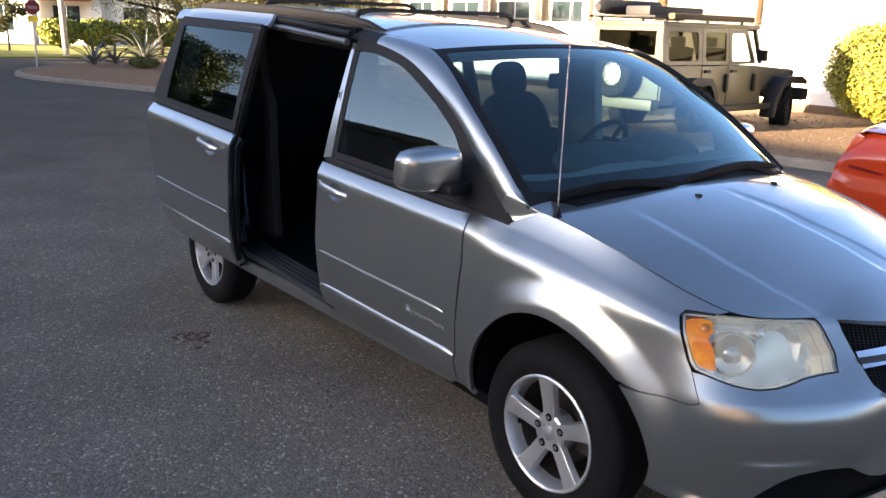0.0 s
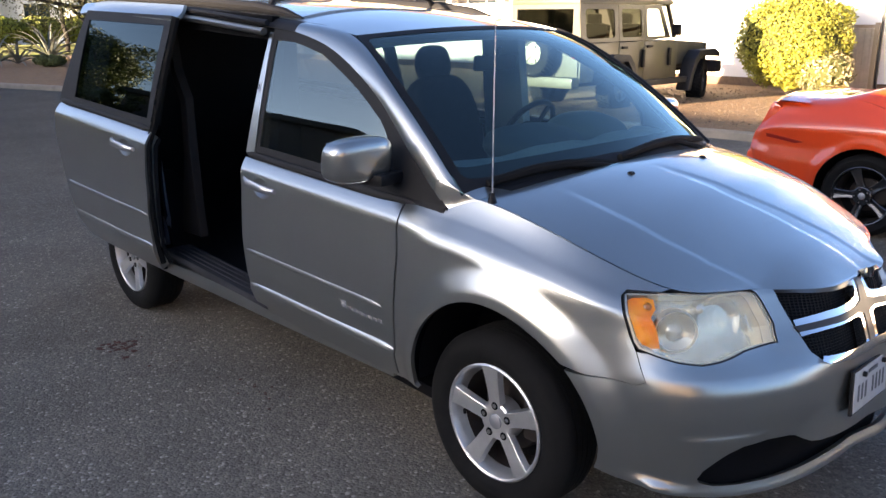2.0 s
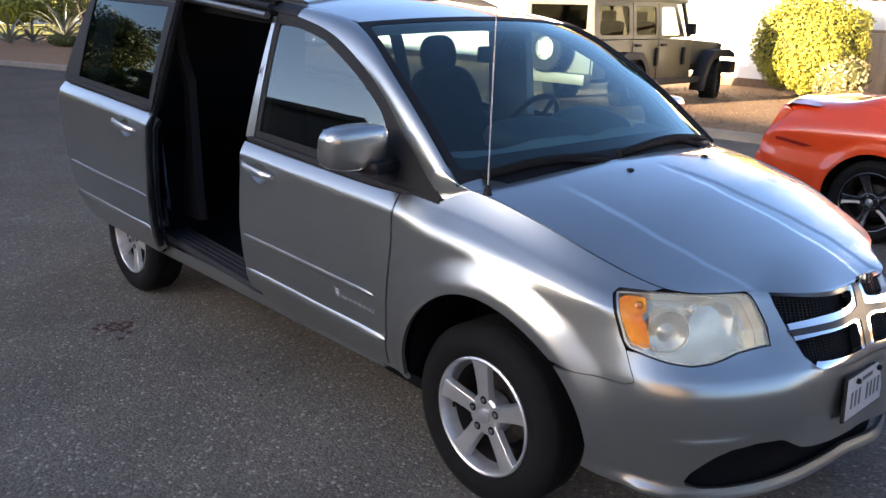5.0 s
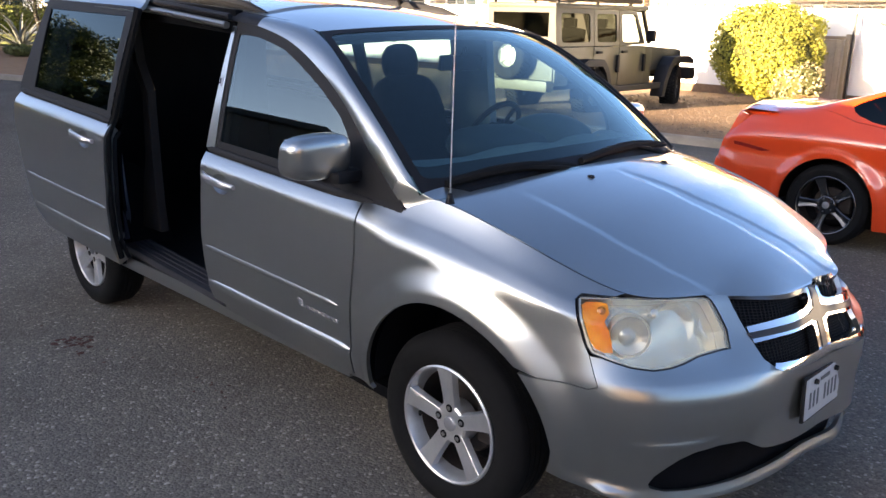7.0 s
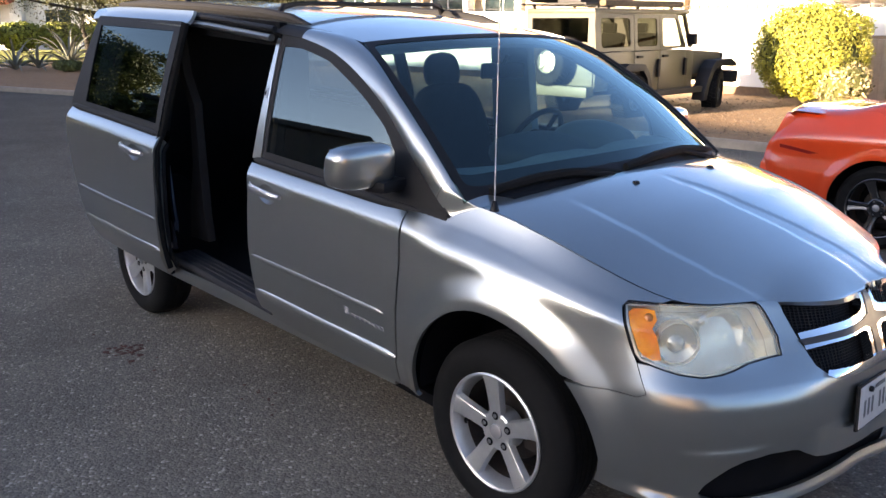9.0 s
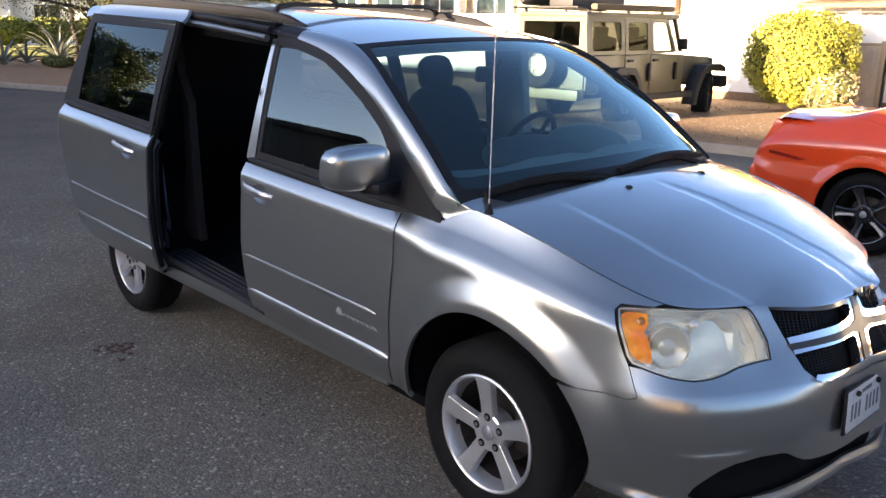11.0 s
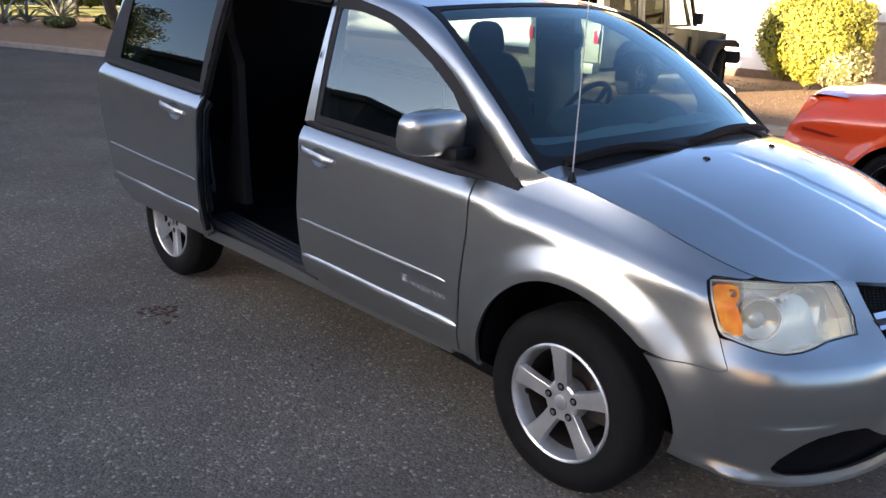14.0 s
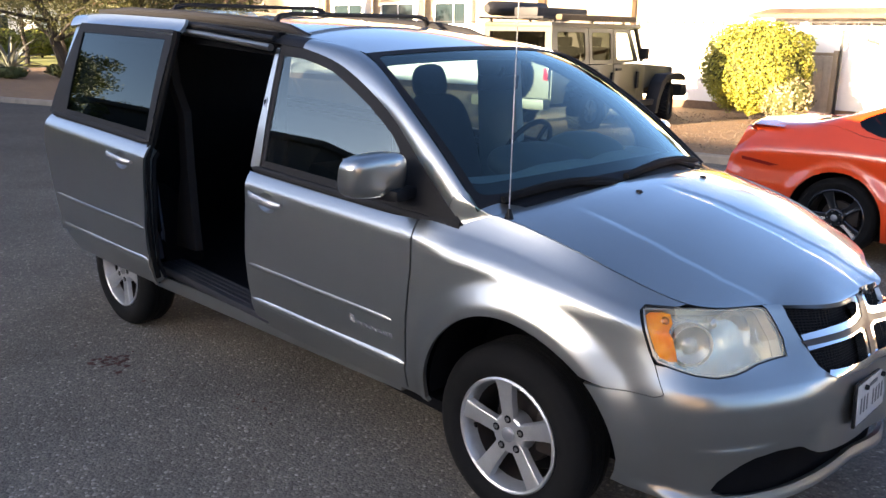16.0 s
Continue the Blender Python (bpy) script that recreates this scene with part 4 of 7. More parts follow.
AMBER = [(0.540, 1.088), (0.553, 1.105), (0.600, 1.124), (0.632, 1.128), (0.645, 1.085), (0.632, 1.045), (0.650, 1.005), (0.664, 0.95), (0.672, 0.900), (0.640, 0.893), (0.607, 0.905), (0.588, 0.93), (0.560, 1.01)]


def grown(outline, d):
    return [tuple(p) for p in shrink(np.array(outline, float), -d)]


def disc_on(name, s, v, profile, material, parent, mirror, lift=0.0, turn=None, label=""):
    """A turned piece that sits on the body at (s, v), its axis along the surface's normal or along turn."""
    p, nr = lower(np.array(s), np.array(v)), surface_normals(lower, np.array(s), np.array(v))
    nr = nr if nr[1] * p[1] > 0 or nr[0] > 0 else -nr
    n = Vector(turn or nr)
    p = p + nr * lift
    y = -1 if mirror else 1
    n = Vector((n[0], n[1] * y, n[2]))
    m = Matrix.Translation(body(p[0], p[1] * y, p[2])) @ n.to_track_quat("-Y", "Z").to_matrix().to_4x4()
    bm = bmesh.new()
    lathe(bm, profile, 28, m)
    return part(name, bm, material, parent, label)


for side in (False, True):
    seal = panel("headlight", lower, grown(LAMP, 0.0015), M_BLACK, van, "hazy headlight with amber corner", mirror=side, cell=0.03, gap=0.0, lift=-0.003, holes=[[tuple(p) for p in shrink(np.array(LAMP), 0.005)]], thick=0.09)
    panel("corner_lens", lower, LAMP[:3] + [(0.632, 1.158), (0.648, 1.10), (0.640, 1.05), (0.652, 1.01), (0.668, 0.95), (0.690, 0.858)] + LAMP[19:], M_CORNER, seal, "clear lens over the amber corner", mirror=side, cell=0.02, gap=0.004, thick=0.004, lift=0.001).visible_shadow = False
    lens = panel("lens", lower, [(0.632, 1.158)] + LAMP[3:19] + [(0.690, 0.858), (0.668, 0.95), (0.652, 1.01), (0.640, 1.05), (0.648, 1.10)], M_LENS, seal, "hazed clear lens", mirror=side, cell=0.025, gap=0.004, thick=0.004, lift=0.001)
    lens.visible_shadow = False
    panel("reflector", lower, LAMP, M_LAMPBACK, seal, mirror=side, cell=0.03, gap=0.0, lift=-0.062)
    panel("bezel", lower, [tuple(p) for p in shrink(np.array(LAMP), 0.004)], M_BEZEL, seal, "pale inner bezel", mirror=side, cell=0.03, gap=0.0, lift=-0.010, thick=0.05, holes=[[tuple(p) for p in shrink(np.array(LAMP), 0.013)]])
    panel("amber_reflector", lower, AMBER, M_AMBER, seal, "orange corner reflector", mirror=side, cell=0.014, gap=0.001, lift=-0.016, thick=0.04)
    disc_on("amber_bulb", 0.612, 1.085, [(0.001, -0.010), (0.012, -0.006), (0.017, 0.004), (0.019, 0.012)], M_AMBERDARK, seal, side, lift=-0.020, turn=(0.55, -0.8, 0.2))
    aim = (0.72, -0.64, 0.12)
    disc_on("projector_ring", 0.745, 0.985, [(0.064, 0.010), (0.066, -0.006), (0.069, -0.010), (0.072, -0.006), (0.073, 0.010), (0.070, 0.040)], M_BEZEL, seal, side, lift=-0.036, turn=aim)
    disc_on("bowl", 0.745, 0.985, [(0.065, 0.002), (0.050, 0.010), (0.030, 0.015), (0.001, 0.017)], M_BOWL, seal, side, lift=-0.036, turn=aim)
    disc_on("projector", 0.745, 0.975, [(0.001, 0.002), (0.012, 0.003), (0.024, 0.007), (0.031, 0.013), (0.032, 0.03)], M_PROJECTOR, seal, side, lift=-0.036, turn=aim)
    disc_on("bowl", 0.975, 1.03, [(0.088, -0.004), (0.074, 0.010), (0.050, 0.024), (0.001, 0.034)], M_LAMPBACK, seal, side, lift=-0.052, turn=(0.9, -0.35, 0.25))
    disc_on("bulb", 0.868, 1.112, [(0.001, -0.020), (0.014, -0.016), (0.021, 0.0), (0.021, 0.03)], M_BULB, seal, side, lift=-0.036, turn=(0.75, -0.5, 0.45))

M_GUN = mat("gunmetal", (0.035, 0.028, 0.026), 0.4, 0.3, coat=0.2)
GR = GRILLE + [(S_END, 0.737)]
GR_ALL = [(1.205, HOOD_V)] + GR + [(MID - s, v) for s, v in GR[-2::-1]] + [(MID - 1.205, HOOD_V)]
grille = panel("grille", lower, GR_ALL, M_DARK, van, "black mesh grille with chrome crosshair", cell=0.05, gap=0.0, lift=-0.06)
bm = bmesh.new()
for k in range(26):
    v = 0.755 + k * 0.0175
    pts = [Vector(body(*lower(s, v))) - Vector((0.048, 0, 0)) for s in np.linspace(1.26, MID - 1.26, 24)]
    tube(bm, pts, 0.0022, 4, caps=False)
for k in range(44):
    s = 1.27 + k * (MID - 2.54) / 43
    tube(bm, [Vector(body(*lower(s, v))) - Vector((0.046, 0, 0)) for v in np.linspace(0.755, 1.20, 8)], 0.0022, 4, caps=False)
part("grille_mesh", bm, M_BLACK, grille)


def mirror_line(line):
    return [(MID - s, v) for s, v in line]


def both(line):
    """A line of the front's right half, carried across the middle."""
    return line + mirror_line(line)[::-1]


CROSS = both([(1.250, 0.992), (1.389, 1.036), (1.530, 1.066), (1.560, 1.080), (1.574, 1.105), (1.580, HOOD_V - 0.012)]) + both([(1.264, 0.903), (1.372, 0.931), (1.520, 0.958), (1.556, 0.958), (1.573, 0.940), (1.576, 0.86), (1.574, 0.77)])[::-1]
panel("chrome_cross", lower, CROSS, M_CHROME, grille, "bright chrome crosshair", cell=0.02, gap=0.0, lift=0.004, thick=0.035)
GROOVE = both([(1.246, 0.957), (1.382, 0.991), (1.550, 1.022), (1.592, 1.045), (1.606, HOOD_V - 0.010)]) + both([(1.262, 0.925), (1.376, 0.951), (1.560, 0.982), (1.600, 0.960), (1.604, 0.77)])[::-1]
panel("crossbar", lower, GROOVE, M_GUN, grille, "dark band along the middle of the chrome crosshair", cell=0.02, gap=0.0, lift=0.0075, thick=0.006)
RING = both([(1.300, 0.768), (1.325, 0.752), (1.36, 0.745), (1.473, 0.748), (1.58, 0.750)]) + both([(1.312, 0.792), (1.335, 0.789), (1.40, 0.789), (1.50, 0.793), (1.60, 0.797)])[::-1]
panel("lower_chrome", lower, RING, M_CHROME, grille, "bright chrome lower edge", cell=0.02, gap=0.0, lift=0.012, thick=0.04)

# number plate
M_PLATE = mat("plate_white", (0.44, 0.45, 0.45), 0.45, vary=0.12, scale=30)
M_INK = mat("plate_ink", (0.07, 0.075, 0.085), 0.5, vary=0.2)
px = float(lower(S_END, 0.62)[0]) + 0.014
plate = part("number_plate", boxed((0.006, 0.305, 0.152), body(px, 0, 0.612), (0, -3, 0), bevel=0.002), M_PLATE, van, "white number plate with dark bars")
part("plate_holder", boxed((0.012, 0.325, 0.168), body(px - 0.006, 0, 0.612), (0, -3, 0), bevel=0.004), M_BLACK, plate, "black plate holder")
for k in range(8):
    if k != 3:
        part("plate_bar", boxed((0.002, 0.017, 0.062), body(px + 0.003, -0.114 + k * 0.0325, 0.603), (0, -3, 0)), M_INK, plate)
part("plate_bar", boxed((0.002, 0.08, 0.013), body(px + 0.0035, 0, 0.666), (0, -3, 0)), M_INK, plate)
for y in (-0.09, 0.09):
    bm = bmesh.new()
    lathe(bm, [(0.001, -0.012), (0.008, -0.012), (0.010, -0.008), (0.010, 0.0)], 12, Matrix.Translation(body(px + 0.003, y, 0.672)) @ pose(0, 0, 0, 0, 0, 90))
    part("plate_screw", bm, M_BLACK, plate)

# mouldings, handles, maker's mark
bead = lambda s: 0.661 + 0.024 * (s + 0.56)
for side in (False, True):
    strip_on("side_moulding", lower, [(s, bead(s)) for s in (-1.60, -1.2, -0.9, -0.565)], 0.026, 0.010, M_PAINT, van, mirror=side)
ledge = lambda s: 0.492 + 0.035 * (s + 0.5)
for side in (False, True):
    strip_on("door_ledge", lower, [(s, ledge(s)) for s in (-1.612, -1.2, -0.9, -0.50)], 0.034, 0.008, M_PAINT, van, mirror=side)
strip_on("door_ledge", lower, [(s, ledge(s)) for s in (-2.785, -2.3, -1.9, -1.665)], 0.034, 0.008, M_PAINT, slider, shift=SLIDE)
strip_on("side_moulding", lower, [(s, bead(s)) for s in (-2.80, -2.3, -1.9, -1.66)], 0.026, 0.010, M_PAINT, slider, shift=SLIDE)


M_HANDLE = mat("handle_silver", (0.38, 0.385, 0.40), 0.38, 0.8, coat=0.6)
for side in (False, True):
    post = panel("striker_plate", glass_side, rounded([(-1.606, 1.395), (-1.606, 1.440), (-1.584, 1.440), (-1.584, 1.395)], 0.006), M_HANDLE, van, "small metal striker plate", mirror=side, cell=0.02, lift=0.003, gap=0.0, thick=0.004)
    panel("striker_slot", glass_side, [(-1.600, 1.405), (-1.600, 1.430), (-1.592, 1.430), (-1.592, 1.405)], M_DARK, post, mirror=side, cell=0.02, lift=0.005, gap=0.0, thick=0.002)


def door_handle(s0, s1, v, parent, mirror=False, shift=(0, 0, 0)):
    """A pull handle in front of a pressed cup."""
    y = -1 if mirror else 1
    mid = (s0 + s1) / 2
    bowl = panel("handle_cup", cup(mid, v - 0.012), cup_rim(mid, v - 0.012), M_PAINT, parent, mirror=mirror, shift=shift, cell=0.010, gap=0.0, thick=0.003)
    bm = bmesh.new()
    rows = []
    for k in range(15):
        t = k / 14
        s = s0 + (s1 - s0) * t
        p = lower(s, v + 0.012 - 0.012 * t) + np.array(shift)
        off = 0.012 + 0.026 * min(1.0, math.sin(math.pi * min(max(t, 0.0), 1.0)) * 1.8)
        hh = 0.020 * (0.65 + 0.35 * min(1, math.sin(math.pi * t) * 2.0)) * (1.15 - 0.25 * t)
        ring = []
        for a in np.linspace(0, 2 * math.pi, 11)[:-1]:
            q = p + np.array([0, -(off + 0.010 * math.cos(a)), hh * math.sin(a)])
            ring.append(bm.verts.new(body(q[0], q[1] * y, q[2])))
        rows.append(ring)
    for one, two in zip(rows, rows[1:]):
        for k in range(10):
            bm.faces.new((one[k], one[(k + 1) % 10], two[(k + 1) % 10], two[k]))
    bm.faces.new(rows[0])
    bm.faces.new(rows[-1])
    part("door_handle", bm, M_HANDLE, bowl, "silver pull handle")


door_handle(-1.565, -1.305, 0.985, van)
door_handle(-1.565, -1.305, 0.985, van, True)
door_handle(-2.005, -1.735, 0.985, slider, False, SLIDE)
M_MARK = mat("mark_grey", (0.30, 0.30, 0.30), 0.5, 0.2)
mark = panel("maker_mark", lower, [(-0.835, 0.578), (-0.835, 0.612), (-0.803, 0.612), (-0.803, 0.578)], M_MARK, van, "small pale maker's mark", cell=0.02, lift=0.0012, gap=0.0, thick=0.001)
for k in range(7):
    a = -0.785 + k * 0.033
    panel("mark_bar", lower, [(a, 0.577 + 0.001 * k), (a, 0.594 + 0.001 * k), (a + 0.022, 0.594 + 0.001 * k), (a + 0.022, 0.577 + 0.001 * k)], mat("mark_dim", (0.22, 0.22, 0.225), 0.5, 0.3), mark, cell=0.02, lift=0.0012, gap=0.0, thick=0.001)

# door mirrors
for sgn in (-1, 1):
    arm = part("door_mirror", boxed((0.11, 0.15, 0.05), body(-0.555, sgn * 0.965, 1.192), (0, 0, sgn * -10), bevel=0.02), M_BLACK, van, "body-coloured door mirror on a black foot")
    bm = bmesh.new()
    bmesh.ops.create_cube(bm, size=1.0)
    bmesh.ops.subdivide_edges(bm, edges=bm.edges, cuts=9, use_grid_fill=True)
    for v in bm.verts:
        c = v.co * 2
        n = (abs(c.x) ** 4.0 + abs(c.y) ** 4.0 + abs(c.z) ** 4.0)
        c = c * (n ** (-1 / 4.0) if n > 1 else 1.0)
        # gently domed front, lower and slimmer outer end, flat mirror side at the back
        dome = 1.0 + (0.16 * (1 - 0.5 * c.y * c.y - 0.5 * c.z * c.z) if c.x > 0 else -0.2)
        hgt = 0.085 - 0.008 * max(0.0, c.y * sgn)
        v.co = Vector(body(-0.600, sgn * 1.061, 1.267)) + 1.04 * Vector((0.064 * c.x * dome + 0.010 * c.z - 0.02 * c.y * sgn, 0.125 * c.y, hgt * c.z - 0.003 * c.y * sgn))
    part("mirror_shell", bm, M_PAINT, arm, angle=80)
    bm = boxed((0.004, 0.20, 0.13), body(-0.652, sgn * 1.061, 1.267), bevel=0.0015)
    part("mirror_glass", bm, M_CHROME, arm)

# aerial, washer jets, wipers, cowl
ae = bmesh.new()
base = Vector(body(-0.062, -0.868, 1.185))
lathe(ae, [(0.001, -0.034), (0.008, -0.032), (0.011, -0.018), (0.013, -0.014), (0.016, -0.002), (0.018, 0.004)], 16, Matrix.Translation(base) @ pose(0, 0, 0, -90, 0, 0))
aerial = part("aerial", ae, M_BLACK, van, "thin whip aerial on a black base")
part("mast", tube(bmesh.new(), [base + Vector((0, 0, 0.02)), base + Vector((0.003, 0, 0.4)), base + Vector((0.010, 0, 0.82))], [0.0027, 0.0023, 0.0015], 6), mat("mast_steel", (0.65, 0.62, 0.60), 0.35, 0.6), aerial)
for y in (-0.262, 0.277):
    bm = boxed((0.035, 0.028, 0.016), body(0.112, y, 1.240), bevel=0.005, taper=(0.5, 0.7))
    part("washer_jet", bm, M_BLACK, van)


def on_screen(u, q, lift):
    p, nr = screen(np.array(u), np.array(q)), surface_normals(screen, np.array(u), np.array(q))
    nr = nr if nr[2] > 0 else -nr
    return Vector(body(*(p + nr * lift)))


for q0, q1, u0, u1, qa in ((0.06, 0.40, 0.016, -0.004, 0.40), (0.43, 0.92, 0.016, 0.02, 0.86)):
    bm = bmesh.new()
    tube(bm, [on_screen(u0 + (u1 - u0) * t + 0.030 * math.sin(math.pi * t), q0 + (q1 - q0) * t, 0.016) for t in np.linspace(0, 1, 14)], [0.008 + 0.013 * math.sin(math.pi * min(1.0, 0.08 + t)) ** 0.5 for t in np.linspace(0, 0.92, 14)], 8)
    wiper = part("wiper", bm, M_RUBBER, van)
    bm = bmesh.new()
    tube(bm, [on_screen(-0.03, qa, 0.01), on_screen(-0.01, qa - (q1 - q0) * 0.15, 0.025), on_screen((u0 + u1) / 2 + 0.028, (q0 + q1) / 2, 0.024)], [0.018, 0.014, 0.009], 6)
    part("wiper_arm", bm, M_RUBBER, wiper)


part("screen_moulding", tube(bmesh.new(), [on_screen(u, 1.0, 0.004) for u in np.linspace(0.0, 1.0, 16)], 0.011, 6), M_BLACK, van)
panel("screen_border", screen, [(0, 0.004), (0.33, 0.004), (0.66, 0.004), (0.995, 0.004), (0.995, 0.996), (0.66, 0.996), (0.33, 0.996), (0, 0.996)], M_BLACK, van, "black border of the windscreen", cell=0.03, scale=(1.0, 1.5), gap=0.0, thick=0.0015, lift=0.002,
      holes=[rounded([(0.055, 0.022), (0.955, 0.022), (0.955, 0.978), (0.055, 0.978)], 0.035)])


def cowl(u, q):
    u, q = np.broadcast_arrays(np.asarray(u, float), np.asarray(q, float))
    a, b = hood(np.zeros_like(u) + 0.004, q), screen(np.zeros_like(u) + 0.01, q)
    p = a * (1 - u[..., None]) + b * u[..., None]
    p[..., 2] -= 0.02 * (1 - u) + 0.012 * np.sin(np.pi * u)
    return p


def corner_skin(t, q):
    """The wing's rear corner: from the pillar's seam (t = 0) forward into the wing (t = 1), q from the outer edge inwards."""
    t, q = np.broadcast_arrays(np.asarray(t, float), np.asarray(q, float))
    t3 = t[..., None]
    k = np.clip(q / 0.72, 0, 1)
    m = np.clip((q - 0.72) / 0.28, 0, 1)[..., None]
    top, top2 = pillar(np.full_like(q, 0.078), q), pillar(np.full_like(q, 0.098), q)
    s1, v1 = -0.25 + 0.12 * k, 1.12 + (HOOD_V - 1.12) * k
    base = lower(s1, v1) * (1 - m) + hood(np.full_like(q, 0.004), np.full_like(q, 0.075)) * m
    ahead = lower(s1 + 0.02, v1) - lower(s1, v1)
    span = np.linalg.norm(base - top, axis=-1)[..., None]
    d0 = (top - top2) / np.linalg.norm(top - top2, axis=-1)[..., None]
    d1 = ahead / np.linalg.norm(ahead, axis=-1)[..., None]
    h = t3 * t3 * (3 - 2 * t3)
    return top * (1 - h) + base * h + span * 0.9 * (d0 * t3 * (1 - t3) ** 2 - d1 * t3 * t3 * (1 - t3))


for side in (False, True):
    panel("wing_corner", corner_skin, [(0, 0), (0.5, 0), (1, 0), (1, 0.36), (1, 0.72), (1, 1), (0.75, 1), (0.5, 1), (0.25, 1), (0, 1), (0, 0.5)], M_PAINT, van, mirror=side, cell=0.007, scale=(0.14, 0.14), gap=0.0, thick=0.02)
panel("cowl", cowl, [(0, 0.05), (1, 0.05), (1, 0.95), (0, 0.95)], M_BLACK, van, "black cowl under the wipers", cell=0.02, scale=(0.07, 1.7), gap=-0.004)

# roof rails with two cross bars, track of the sliding door
for sgn in (-1, 1):
    bm = bmesh.new()
    tube(bm, [body(x, sgn * y, z) for x, y, z in ((-1.50, 0.655, 1.730), (-1.66, 0.655, 1.755), (-1.9, 0.655, 1.768), (-2.6, 0.655, 1.768), (-3.3, 0.65, 1.757), (-3.75, 0.64, 1.735))], [0.012, 0.026, 0.030, 0.030, 0.028, 0.014], 10)
    part("roof_rail", bm, M_BLACK, van)
for x in (-1.80, -2.82):
    bm = bmesh.new()
    tube(bm, [body(x, -0.64, 1.77), body(x - 0.02, -0.60, 1.808), body(x - 0.03, -0.52, 1.822), body(x - 0.15, 0.52, 1.826), body(x - 0.17, 0.60, 1.812), body(x - 0.19, 0.64, 1.775)], [0.020, 0.016, 0.012, 0.012, 0.016, 0.020], 8)
    part("cross_bar", bm, M_BLACK, van)
bm = bmesh.new()
tube(bm, [body(-1.60, -0.81, 1.672), body(-2.2, -0.808, 1.690), body(-2.6, -0.80, 1.692)], 0.018, 8)
part("door_track", bm, mat("track_metal", (0.30, 0.28, 0.25), 0.3, 0.9), van)
part("track_cover", tube(bmesh.new(), [body(-1.60, -0.79, 1.712), body(-2.2, -0.785, 1.728), body(-2.62, -0.78, 1.728)], 0.014, 8), M_BLACK, van)

# dark bar added to close the see-through gap behind the track
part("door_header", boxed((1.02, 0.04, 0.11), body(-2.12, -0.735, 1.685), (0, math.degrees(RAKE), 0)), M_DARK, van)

# inside
def cushion(size, at, rot=(0, 0, 0), p=3.2, top=1.0):
    """A padded block: a cube swollen to a superellipsoid; top: how wide its upper end is."""
    bm = bmesh.new()
    bmesh.ops.create_cube(bm, size=2.0)
    bmesh.ops.subdivide_edges(bm, edges=bm.edges, cuts=7, use_grid_fill=True)
    m = pose(*at, *rot)
    for v in bm.verts:
        c = v.co
        c = c * (abs(c.x) ** p + abs(c.y) ** p + abs(c.z) ** p) ** (-1 / p)
        k = 1 + (top - 1) * (c.z + 1) / 2
        v.co = m @ Vector((c.x * size[0] / 2, c.y * size[1] / 2 * k, c.z * size[2] / 2))
    return bm


# floor and rear linings near-black: the cabin's shade is in their colour
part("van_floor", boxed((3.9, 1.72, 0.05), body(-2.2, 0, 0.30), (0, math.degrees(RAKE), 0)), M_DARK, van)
bm = boxed((1.10, 0.16, 0.035), body(-2.06, -0.865, 0.355), (0, math.degrees(RAKE), 0), bevel=0.006)
for k in range(4):
    box(bm, (1.05, 0.012, 0.006), body(-2.06, -0.80 - 0.035 * k, 0.375), (0, math.degrees(RAKE), 0))
part("step_sill", bm, mat("sill_plate", (0.035, 0.037, 0.045), 0.5, 0.3, vary=0.2), van)
panel("sill_face", lower, [(-2.62, foot(-2.62) - 0.02), (-2.62, 0.352), (-1.60, 0.352), (-1.60, foot(-1.60) - 0.02)], mat("sill_plate", (0.10, 0.105, 0.12)), van, cell=0.05, lift=-0.012)
for sgn in (-1, 1):
    bm = boxed((2.16, 0.034, 0.075), (-1.66, sgn * 0.898, 0.388), bevel=0.008)
    part("sill_flange", bm, M_PAINT, van)
part("underbody", boxed((2.5, 1.20, 0.13), (-1.65, 0, 0.285), bevel=0.02), M_DARK, van)
part("underbody", boxed((0.55, 1.2, 0.20), (-3.85, 0, 0.36), bevel=0.03), M_DARK, van)
part("underbody", boxed((0.9, 1.15, 0.14), (0.25, 0, 0.29), bevel=0.03), M_DARK, van)
# sheet added across the tail so the cabin ends in black shade
part("rear_shade_sheet", boxed((0.05, 1.6, 1.25), body(-3.75, 0, 0.95)), M_DARK, van)
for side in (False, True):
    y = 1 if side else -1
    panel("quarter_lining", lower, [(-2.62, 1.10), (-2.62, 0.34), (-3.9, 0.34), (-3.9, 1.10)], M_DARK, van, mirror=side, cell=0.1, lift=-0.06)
TRIM = [(-2.63, 1.63), (-2.565, 1.63), (-2.545, 1.40), (-2.435, 1.255), (-2.435, 0.95), (-2.42, 0.66), (-2.39, 0.46), (-2.62, 0.44), (-2.58, 0.66), (-2.505, 0.9), (-2.492, 1.225), (-2.585, 1.37)]
part("pillar_trim", extruded(TRIM, 0.05, lambda u, v, w: body(u - 0.035, -0.80 + w, v), bevel=0.01), mat("trim_brown", (0.024, 0.021, 0.020), 0.7, vary=0.2, spec=0.2), van, "grey plastic pillar trim inside the opening")
part("pillar_trim", extruded([(-1.64, 1.66), (-1.34, 1.66), (-1.36, 1.10), (-1.33, 0.6), (-1.66, 0.6), (-1.66, 1.10)], 0.06, lambda u, v, w: body(u, 0.86 - 0.17 * max(0, v - 1.1) - w, v), bevel=0.01), M_DASH, van)
part("pillar_trim", extruded([(-1.64, 1.66), (-1.56, 1.66), (-1.55, 1.10), (-1.54, 0.6), (-1.66, 0.6), (-1.66, 1.10)], 0.05, lambda u, v, w: body(u, -0.86 + 0.17 * max(0, v - 1.1) + w, v), bevel=0.01), M_BLACK, van)


